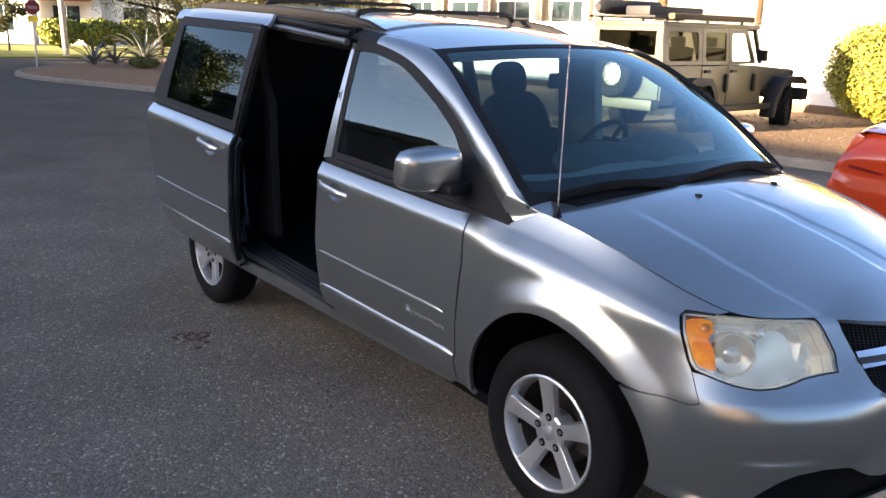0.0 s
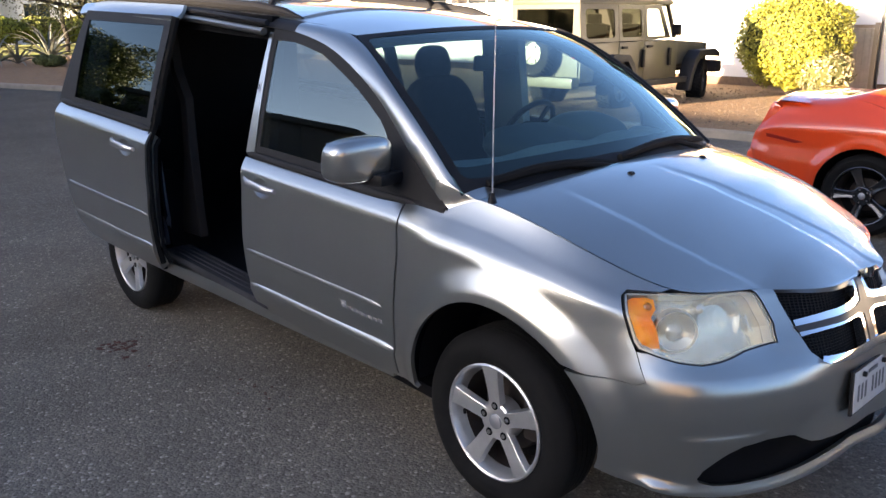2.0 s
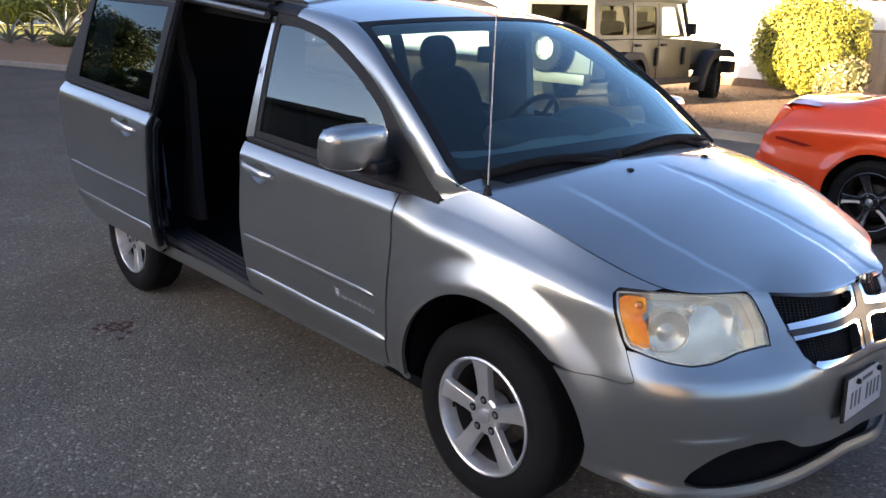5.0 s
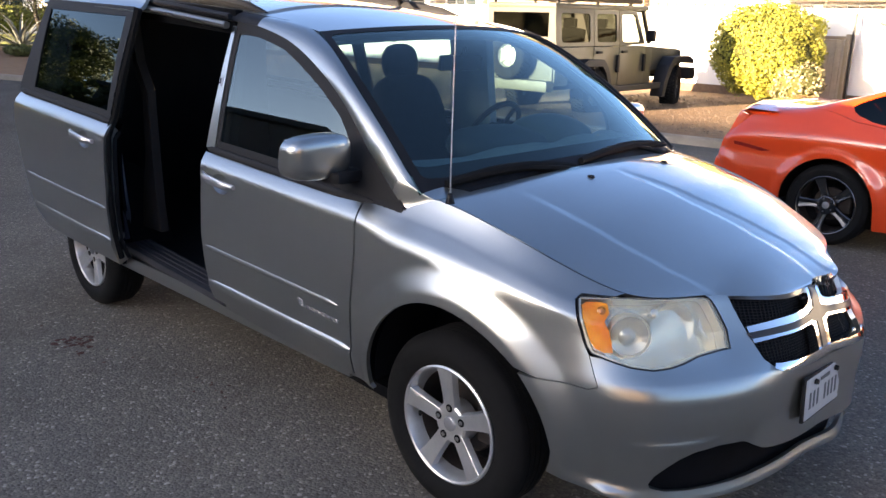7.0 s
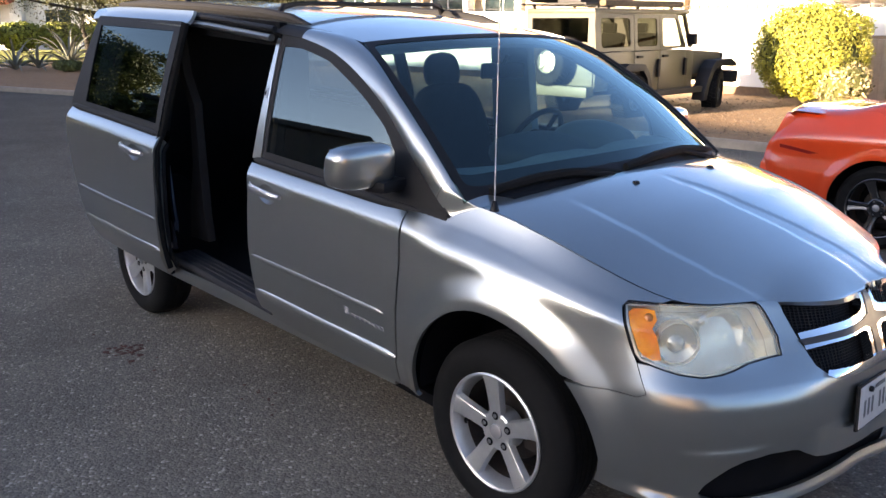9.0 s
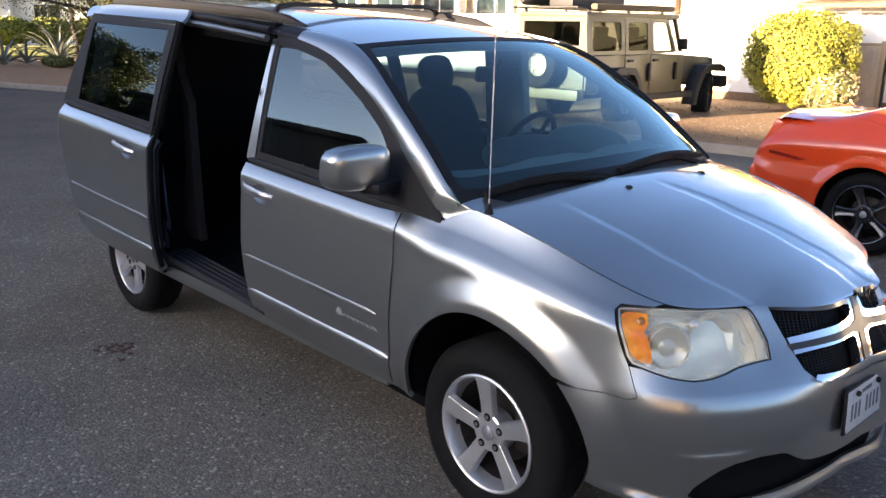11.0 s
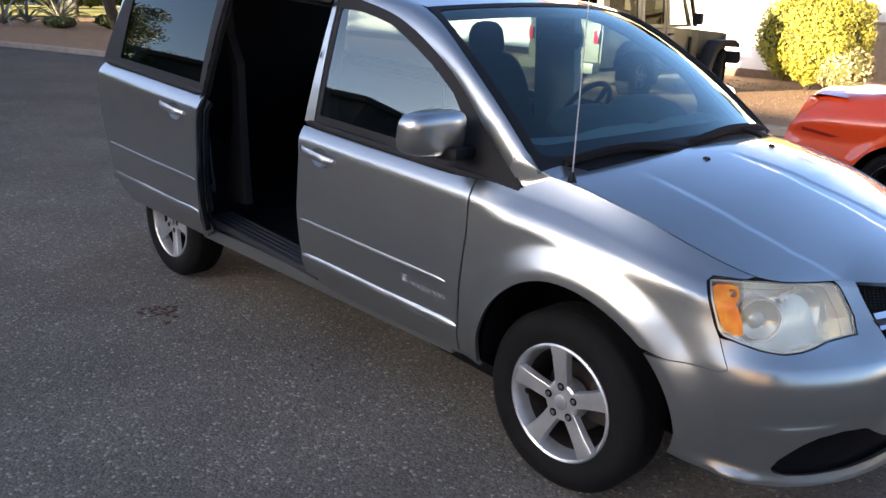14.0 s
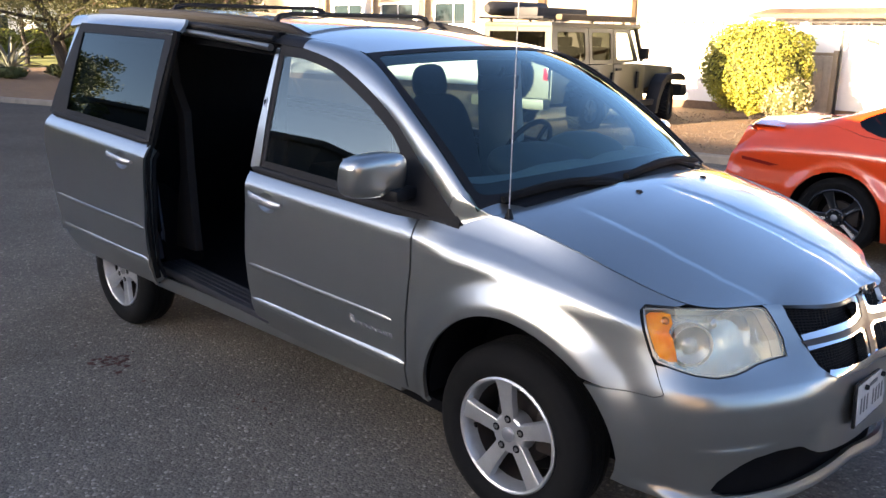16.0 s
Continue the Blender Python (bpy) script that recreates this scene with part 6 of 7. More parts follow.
def shrub(name, at, size, count, leaf_size, material, seed, label, twigs=5):
    """A clipped shrub: dark twigs and a shade-coloured core inside, leaves thick over an uneven rounded shape."""
    rng = random.Random(seed)
    root = tagged(empty(name, at), label, "bush")
    sx, sy, sz = size
    bm = bmesh.new()
    for k in range(twigs):
        a = rng.uniform(0, 6.28)
        tube(bm, [(0, 0, 0), (0.2 * sx * math.cos(a), 0.2 * sy * math.sin(a), sz * 0.5), (0.6 * sx * math.cos(a), 0.6 * sy * math.sin(a), sz * 1.2)], [0.05, 0.035, 0.01], 5)
    part("stems", bm, M_BARK, root)
    # solid core: the shade between the leaves is put into its dark colour
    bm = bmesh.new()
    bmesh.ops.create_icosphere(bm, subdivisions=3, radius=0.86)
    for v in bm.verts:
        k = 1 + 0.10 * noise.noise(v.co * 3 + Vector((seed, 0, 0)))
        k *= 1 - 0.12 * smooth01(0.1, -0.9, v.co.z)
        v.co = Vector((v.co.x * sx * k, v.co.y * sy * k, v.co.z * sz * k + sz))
    part("shade_core", bm, mat("shade_core_leaf", (0.06, 0.062, 0.012), 0.9, vary=0.3), root)
    bm = bmesh.new()
    for _ in range(count):
        d = Vector((rng.gauss(0, 1), rng.gauss(0, 1), rng.gauss(0, 1))).normalized()
        k = (1 + 0.13 * noise.noise(d * 2.6 + Vector((seed, 3, 1))) + 0.07 * noise.noise(d * 8)) * rng.uniform(0.84, 1.02)
        # squarish, clipped
        k *= (abs(d.x) ** 2.6 + abs(d.y) ** 2.6 + abs(d.z) ** 2.6) ** (-1 / 2.6) * 0.93
        k *= 1 - 0.12 * smooth01(0.1, -0.9, d.z)
        p = Vector((d.x * sx * k, d.y * sy * k, d.z * sz * k + sz))
        if p.z < 0.02:
            continue
        n = (d + Vector((rng.gauss(0, 0.6), rng.gauss(0, 0.6), rng.gauss(0, 0.6)))).normalized()
        u = n.orthogonal().normalized()
        u.rotate(Matrix.Rotation(rng.uniform(0, 6.28), 3, n))
        w, s = n.cross(u), leaf_size * rng.uniform(0.6, 1.4)
        a, b2 = u * s, w * s * 0.55
        bm.faces.new([bm.verts.new(q) for q in (p - a, p + b2 + n * s * 0.15, p + a, p - b2 + n * s * 0.15)])
    part("foliage", bm, material, root, smooth=False)
    return root


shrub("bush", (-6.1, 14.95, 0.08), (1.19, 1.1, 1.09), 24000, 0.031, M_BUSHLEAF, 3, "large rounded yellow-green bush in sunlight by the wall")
shrub("flowering_shrub", (-5.25, 14.6, 0.08), (0.6, 0.5, 0.52), 1500, 0.035, mat("pale_leaf", (0.32, 0.26, 0.16), 0.7, color2=(0.17, 0.15, 0.055), scale=6, island=0.4), 9, "low pale flowering shrub beside the bush")


def agave(at, radius, count, seed, label):
    rng = random.Random(seed)
    root = tagged(empty("agave", at), label, "plant")
    for k in range(count):
        a = k * 2.399 + rng.uniform(-0.2, 0.2)
        up = 0.25 + 1.15 * (k / count) + rng.uniform(-0.1, 0.1)
        ln, w = radius * rng.uniform(0.85, 1.1), radius * 0.046
        bm = bmesh.new()
        rows = []
        for t in np.linspace(0, 1, 7):
            r = ln * t
            e = up - 0.35 * t * t
            c = Vector((math.cos(a) * math.cos(e) * r, math.sin(a) * math.cos(e) * r, math.sin(e) * r + 0.05))
            side = Vector((-math.sin(a), math.cos(a), 0))
            hw = w * (0.75 + 0.9 * t) * (1 - t) ** 0.7 + 0.004
            rows.append([bm.verts.new(c - side * hw + Vector((0, 0, hw * 0.5))), bm.verts.new(c - Vector((0, 0, hw * 0.25))), bm.verts.new(c + side * hw + Vector((0, 0, hw * 0.5)))])
        for one, two in zip(rows, rows[1:]):
            for i in range(2):
                bm.faces.new((one[i], one[i + 1], two[i + 1], two[i]))
        part("leaf", bm, M_AGAVE, root)
    return root


M_AGAVE = mat("agave_leaf", (0.17, 0.18, 0.15), 0.55, vary=0.3, scale=4)
agave((-30.8, 6.35, 0.1), 1.35, 16, 1, "grey-green agave with splayed pointed leaves")
agave((-31.4, 7.3, 0.1), 1.2, 14, 7, "grey-green agave with splayed pointed leaves")
agave((-33.0, 9.0, 0.1), 1.75, 26, 2, "large grey agave rosette in the mulch bed")
shrub("low_shrub", (-29.3, 7.7, 0.1), (0.55, 0.55, 0.20), 900, 0.06, M_LOWLEAF, 21, "low green shrub in the mulch bed")
shrub("low_shrub", (-28.6, 9.4, 0.1), (0.9, 0.7, 0.26), 1200, 0.06, M_LOWLEAF, 22, "low green shrub in the mulch bed")
for k, (y, s) in enumerate(((10.2, 1.1), (12.4, 1.15), (14.6, 1.2), (17.0, 1.2), (19.4, 1.2))):
    shrub("hedge", (-50.5, y, 0.09), (1.0, s * 1.12, 0.85), 2600, 0.10, M_HEDGE, 30 + k, "clipped green hedge at the edge of the lawn")

# unseen hedges added to darken the foot of the slider window's reflection
for k in range(11):
    shrub("unseen_hedge", (-48.5 + 3.7 * k, -11.0 + 0.3 * (k % 2), 0.0), (2.0, 1.1, (1.75, 1.8, 1.75, 1.9, 2.0, 1.9, 1.5, 1.2, 1.1, 1.2, 1.0)[k]), 1500, 0.12, M_DARKLEAF, 60 + k, "unseen tall hedge with shade-dark leaves across the street")
# stop sign
sign = tagged(empty("stop_sign", (-30.2, 4.25, 0.1)), "red stop sign with a yellow plate on a steel post", "sign")
part("post", tube(bmesh.new(), [(0, 0, 0), (0, 0, 2.35)], 0.03, 8), mat("galvanised", (0.45, 0.45, 0.44), 0.5, 0.6, vary=0.1), sign)
octo = [(0.25 * math.cos(radians(22.5 + 45 * k)), 2.02 + 0.25 * math.sin(radians(22.5 + 45 * k))) for k in range(8)]
part("sign_plate", extruded(octo, 0.02, lambda u, v, w: (0.04 + w, u, v)), mat("sign_red", (0.20, 0.008, 0.008), 0.5, vary=0.15), sign, "red octagonal plate")
part("sign_bar", boxed((0.006, 0.30, 0.10), (0.064, 0, 2.02)), mat("sign_dim", (0.36, 0.16, 0.15), 0.5), sign)
part("lower_plate", boxed((0.02, 0.34, 0.19), (0.05, 0, 1.64)), mat("sign_yellow", (0.75, 0.52, 0.02), 0.5, vary=0.1), sign, "yellow plate")
post = tagged(part("utility_post", tube(bmesh.new(), [(-40.3, 7.85, 0.05), (-40.4, 7.8, 4.0), (-40.5, 7.7, 8.0)], [0.15, 0.13, 0.11], 12), mat("pale_bark", (0.46, 0.40, 0.33), 0.9, vary=0.3, scale=6, bump=0.3)), "pale bare post at the lawn's edge", "post")

# trees
tree((-28.0, 9.2, 0.1), 5.6, 3.6, 11, M_GOLDLEAF, "leaning mesquite tree with a dark trunk and sunlit leaves", lean=(-0.8, -1.0), clumps=90, leaves=170, size=0.05, trunk_r=0.18, low=0.40, limbs=16)
tree((-41.0, 12.6, 0.1), 5.6, 2.3, 41, M_GOLDLEAF, "mesquite tree with low hanging sunlit leaves", clumps=26, leaves=170, size=0.055, trunk_r=0.10, low=0.62, limbs=10)
tree((-36.5, 12.6, 0.1), 5.0, 2.0, 42, M_GOLDLEAF, "mesquite tree with low hanging sunlit leaves", clumps=22, leaves=170, size=0.05, trunk_r=0.09, low=0.62, limbs=10)
tree((-70.5, 11.9, 0.05), 10.5, 4.0, 43, M_DARKLEAF, "dense tree with shade-dark leaves beyond the lawn", clumps=90, leaves=120, size=0.16, trunk_r=0.2, low=0.06)
tree((-30, 15, 0.1), 6.0, 3.4, 12, M_GOLDLEAF, "mesquite tree with thin sunlit leaves", lean=(0.5, -0.8), clumps=60, leaves=110, size=0.09, low=0.34, limbs=12)
tree((-59, 3.6, 0.05), 9.5, 3.2, 13, M_TREELEAF, "dark green tree beyond the lawn", clumps=60, leaves=90, size=0.22, trunk_r=0.25, low=0.15)
tree((-70, 3.0, 0.0), 12.0, 6.6, 14, M_TREELEAF, "dark green tree beyond the lawn", clumps=70, leaves=90, size=0.25, trunk_r=0.25, low=0.12)
tree((-46, 6.6, 0.05), 3.2, 1.1, 15, M_GOLDLEAF, "small yellow-green tree on the lawn", clumps=26, leaves=70, size=0.10, trunk_r=0.05, low=0.45)
tree((-40, 18, 0.1), 7.0, 4.0, 16, M_GOLDLEAF, "mesquite tree with sunlit yellow leaves", clumps=60, leaves=100, size=0.13, low=0.3)
tree((-50, 27, 0.0), 8.0, 4.6, 17, M_GOLDLEAF, "tall tree with sunlit yellow leaves", clumps=60, leaves=100, size=0.17, low=0.2)
tree((-38, 27, 0.0), 7.5, 3.6, 18, M_GOLDLEAF, "tall tree with sunlit yellow leaves", clumps=50, leaves=90, size=0.15, low=0.2)
tree((-66, 30, 0.0), 11.0, 6.0, 19, M_TREELEAF, "large dark tree behind the house", clumps=50, leaves=80, size=0.3, low=0.3)
tree((-70, 12, 0.0), 12.0, 6.5, 20, M_TREELEAF, "large dark tree behind the house", clumps=50, leaves=80, size=0.3, low=0.3)
tree((-35.0, -12.4, 0.0), 9.8, 4.3, 25, M_TREELEAF, "leafy green tree across the street", clumps=150, leaves=420, size=0.10, trunk_r=0.22, low=0.2)
tree((-31.6, -10.6, 0.0), 5.2, 2.0, 27, M_TREELEAF, "low leafy tree across the street", clumps=40, leaves=120, size=0.09, low=0.2)
tree((-27.4, -10.4, 0.0), 5.4, 1.2, 26, M_TREELEAF, "small leafy tree in front of the house", clumps=40, leaves=120, size=0.09, low=0.3)

# a rust-red stain with a few dark specks on the asphalt
rng = random.Random(8)
M_STAIN = mat("rust_stain", (0.085, 0.024, 0.014), 0.95, color2=(0.03, 0.013, 0.009), scale=40, bump=0.3, bump_scale=120)
st = None
for k in range(64):
    if k < 34:
        x, y, r = -2.585 + rng.gauss(0, 0.055), -1.25 + rng.gauss(0, 0.05), rng.uniform(0.006, 0.022)
    elif k >= 46:
        x, y, r = -1.45 + rng.gauss(0, 0.28), -1.02 + rng.gauss(0, 0.05), rng.uniform(0.004, 0.011)
    else:
        x, y, r = -2.55 + rng.gauss(0, 0.22), -1.27 + rng.gauss(0, 0.14), rng.uniform(0.004, 0.012)
    if k == 0:
        x, y, r = -2.648, -1.377, 0.022
    bm = bmesh.new()
    n = 9
    ring = [bm.verts.new((x + r * rng.uniform(0.6, 1.25) * math.cos(6.283 * i / n), y + r * rng.uniform(0.6, 1.25) * math.sin(6.283 * i / n), 0.001)) for i in range(n)]
    tip = bm.verts.new((x, y, 0.0045))
    for i in range(n):
        bm.faces.new((ring[i], ring[(i + 1) % n], tip))
    if st is None:
        st = tagged(part("dirt_stain", bm, M_STAIN), "rust-brown dirt stain with dark crumbs on the asphalt", "stain")
    else:
        part("crumb", bm, M_STAIN, st)

# ---- the orange coupe ----
coupe = tagged(empty("orange_coupe", (-0.60, 5.14, 0)), "bright orange coupe parked facing along the street", "car")
M_ORANGE = mat("orange_paint", (0.70, 0.055, 0.010), 0.30, 0.0, coat=1.0, vary=0.06, scale=3)
CX = [-1.03, -0.96, -0.80, -0.45, 0.0, 0.45, 0.9, 1.6, 2.3, 2.9, 3.4, 3.75]     # from the rear axle
c_half = pchip(CX, [0.86, 0.90, 0.925, 0.945, 0.965, 0.958, 0.945, 0.935, 0.94, 0.945, 0.90, 0.75])
c_should = pchip(CX, [0.93, 0.955, 0.97, 0.985, 1.0, 0.99, 0.975, 0.955, 0.94, 0.90, 0.80, 0.66])
c_top = pchip(CX, [1.085, 1.095, 1.10, 1.12, 1.235, 1.37, 1.415, 1.38, 1.05, 0.99, 0.90, 0.74])
c_topw = pchip(CX, [0.70, 0.72, 0.74, 0.72, 0.66, 0.57, 0.54, 0.54, 0.68, 0.72, 0.70, 0.60])
C_V = [0.0, 0.14, 0.30, 0.46, 0.56, 0.66, 0.80, 0.90, 1.0]


def coupe_skin(x, v):
    """From the sill (v = 0) over the shoulder to the middle of the roof (v = 1)."""
    x, v = np.broadcast_arrays(np.asarray(x, float), np.asarray(v, float))
    hw, zs, zt, wt = c_half(x), c_should(x), c_top(x), c_topw(x)
    tail = smooth01(-0.75, -1.05, x)
    ys = [hw - 0.05, hw - 0.015, hw, hw - 0.022, hw - 0.004 - 0.01 * tail, hw - 0.065, wt + 0.05, wt * 0.80, 0 * hw]
    zz = [0.20 + 0.28 * tail, 0.36 + 0.20 * tail, 0.55 + 0.09 * tail, 0.72 + 0 * tail, zs - 0.115, zs - 0.01, zt - 0.045, zt - 0.004, zt + 0.012]
    k = np.clip(np.searchsorted(C_V, v) - 1, 0, 7)
    t = (v - np.array(C_V)[k]) / np.diff(C_V)[k]
    ys, zz = np.stack(ys), np.stack(zz)
    pick = lambda arr, kk: np.take_along_axis(arr, np.clip(kk, 0, 8)[None], 0)[0]

    def cat(arr):
        p0, p1, p2, p3 = pick(arr, k - 1), pick(arr, k), pick(arr, k + 1), pick(arr, k + 2)
        return 0.5 * (2 * p1 + (p2 - p0) * t + (2 * p0 - 5 * p1 + 4 * p2 - p3) * t * t + (3 * p1 - p0 - 3 * p2 + p3) * t**3)

    y, z = cat(ys), cat(zz)
    arch = np.hypot(x / 0.40, (z - 0.36) / 0.40)
    y = y + 0.022 * (1 - smooth01(1.02, 1.25, arch)) * (v < 0.6)
    return np.stack([x + 0.155 * smooth01(0.68, 1.08, z) * smooth01(-0.62, -1.0, x), -y, z], -1)




def v_at(x, z):
    """The parameter at which the skin has a height."""
    vs = np.linspace(0, 0.7, 141)
    zz = coupe_skin(np.full_like(vs, x), vs)[:, 2]
    return float(np.interp(z, zz, vs))


arch_line = [(0.395 * math.cos(radians(a)), v_at(0.395 * math.cos(radians(a)), 0.345 + 0.405 * math.sin(radians(a)))) for a in np.linspace(180, 0, 21)]
arch_front = [(2.72 + 0.39 * math.cos(radians(a)), v_at(2.72 + 0.39 * math.cos(radians(a)), 0.345 + 0.395 * math.sin(radians(a)))) for a in np.linspace(180, 0, 21)]
SIDE_C = [(-1.03, 0.0), (-0.40, 0.0)] + arch_line + [(0.40, 0.0), (2.33, 0.0)] + arch_front + [(3.12, 0.0), (3.7, 0.0), (3.75, 0.66), (2.2, 0.66), (0.9, 0.665), (0.45, 0.675), (0.12, 0.70), (-0.05, 0.74), (-0.45, 0.86), (-1.03, 0.86)]
QWIN = [(0.055, 0.770), (0.10, 0.785), (0.18, 0.795), (0.33, 0.802), (0.52, 0.812), (0.80, 0.815), (0.80, 0.685), (0.48, 0.686), (0.36, 0.691), (0.25, 0.701), (0.14, 0.722), (0.085, 0.742)]
DWIN = [(0.86, 0.685), (0.86, 0.815), (1.35, 0.815), (2.0, 0.69)]
sc = (1.0, 1.9)
for side in (False, True):
    panel("body_side", coupe_skin, SIDE_C, M_ORANGE, coupe, mirror=side, rake=False, cell=0.035, scale=sc, gap=0.0)
    panel("roof_side", coupe_skin, [(-1.03, 0.862), (-0.45, 0.862), (-0.05, 0.742), (0.12, 0.702), (0.45, 0.677), (0.9, 0.667), (2.2, 0.662), (1.65, 0.82), (1.5, 1.0), (0.45, 1.0), (0.40, 0.90), (-0.35, 0.90), (-0.42, 1.0), (-1.03, 1.0)], M_ORANGE, coupe, mirror=side, rake=False, cell=0.035, scale=sc, gap=0.0, holes=[QWIN, DWIN])
    panel("rear_screen", coupe_skin, [(0.43, 1.0), (0.38, 0.905), (-0.33, 0.905), (-0.40, 1.0)], M_TINT, coupe, mirror=side, rake=False, cell=0.05, scale=sc, gap=-0.002, lift=-0.004)
    panel("side_window", coupe_skin, QWIN, M_TINT, coupe, mirror=side, rake=False, cell=0.04, scale=sc, gap=-0.006, lift=-0.006)
    panel("side_window", coupe_skin, DWIN, M_TINT, coupe, mirror=side, rake=False, cell=0.04, scale=sc, gap=-0.006, lift=-0.006)
    panel("bonnet", coupe_skin, [(2.25, 0.66), (1.70, 0.82), (1.55, 1.0), (3.75, 1.0), (3.75, 0.66)], M_ORANGE, coupe, mirror=side, rake=False, cell=0.06, scale=sc)
    panel("tail_marker", coupe_skin, [(-0.90, 0.515), (-0.52, 0.478), (-0.60, 0.468), (-0.88, 0.492)], mat("marker_red", (0.25, 0.01, 0.008), 0.2, coat=1.0), coupe, mirror=side, rake=False, cell=0.03, scale=sc, gap=0.0, lift=0.003, thick=0.006)
bm = boxed((0.10, 1.66, 0.40), (-0.915, 0, 0.87), (0, 25, 0), bevel=0.03)
part("tail_panel", bm, M_ORANGE, coupe)
bm = boxed((0.16, 1.76, 0.36), (-1.00, 0, 0.46), (0, 8, 0), bevel=0.05)
part("rear_bumper", bm, M_ORANGE, coupe)
for sgn in (-1, 1):
    for k in range(3):
        part("tail_lamp", boxed((0.03, 0.09, 0.20), (-0.970, sgn * (0.42 + 0.13 * k), 0.88), (0, 25, 0), bevel=0.01), mat("lamp_red", (0.35, 0.01, 0.01), 0.15, coat=1.0), coupe, "red tail lamp")
bm = bmesh.new()
rows = []
for y in np.linspace(-0.82, 0.82, 25):
    b = -0.05 * abs(y / 0.82) ** 3
    rows.append([bm.verts.new((-0.60 - b, y, 1.105 + b * 0.6)), bm.verts.new((-0.86 - b * 1.2, y, 1.135 + b)), bm.verts.new((-0.925 - b * 1.6, y, 1.112 + b)), bm.verts.new((-0.915 - b * 1.6, y, 1.09 + b)), bm.verts.new((-0.90 - b * 1.4, y, 1.00 + b))])
for one, two in zip(rows, rows[1:]):
    for k in range(4):
        bm.faces.new((one[k], one[k + 1], two[k + 1], two[k]))
part("spoiler", bm, M_ORANGE, coupe)
for sgn in (-1, 1):
    for x in (0.0, 2.72):
        bm = bmesh.new()
        line = [(x - 0.42 * math.cos(a), 0.345 + 0.42 * math.sin(a)) for a in np.linspace(0, math.pi, 16)]
        rows = [[bm.verts.new((u, sgn * y, w)) for u, w in line] for y in (0.93, 0.60)]
        for k in range(len(line) - 1):
            bm.faces.new((rows[0][k], rows[0][k + 1], rows[1][k + 1], rows[1][k]))
        bm.faces.new(rows[1])
        part("wheel_arch", bm, M_DARK, coupe)
part("underbody", boxed((4.4, 1.6, 0.16), (1.3, 0, 0.26)), M_DARK, coupe)
cw = wheel(coupe, (0, -0.80, 0.345), car="coupe")
copy_thing(cw, pose(0, 0.80, 0.345, 0, 0, 180))
copy_thing(cw, pose(2.72, -0.80, 0.345, 0, 15, 0))
copy_thing(cw, pose(2.72, 0.80, 0.345, 0, 0, 180))

# ---- the olive off-roader, nose to the wall ----
jeep = tagged(empty("off_roader", (-8.2, 13.35, 0)), "olive four-door off-roader with a roof rack and spare wheel", "car")
M_OLIVE = mat("olive_paint", (0.062, 0.058, 0.040), 0.5, 0.0, coat=0.12, vary=0.10, scale=3)
M_FLARE = mat("flare_plastic", (0.016, 0.016, 0.018), 0.65, vary=0.2)


def plate_x(outline, x0, thick, bevel=0.012):
    """A side panel in the yz plane."""
    return extruded(outline, thick, lambda u, v, w: (x0 - math.copysign(w, x0), u, v), bevel=bevel)



def upper_side(sgn):
    """The off-roader's side above its belt, leaning in a little."""
    def surf(u, v):
        u, v = np.broadcast_arrays(np.asarray(u, float), np.asarray(v, float))
        return np.stack([sgn * (0.848 - 0.10 * (v - 1.315)), u, v], -1)
    return surf


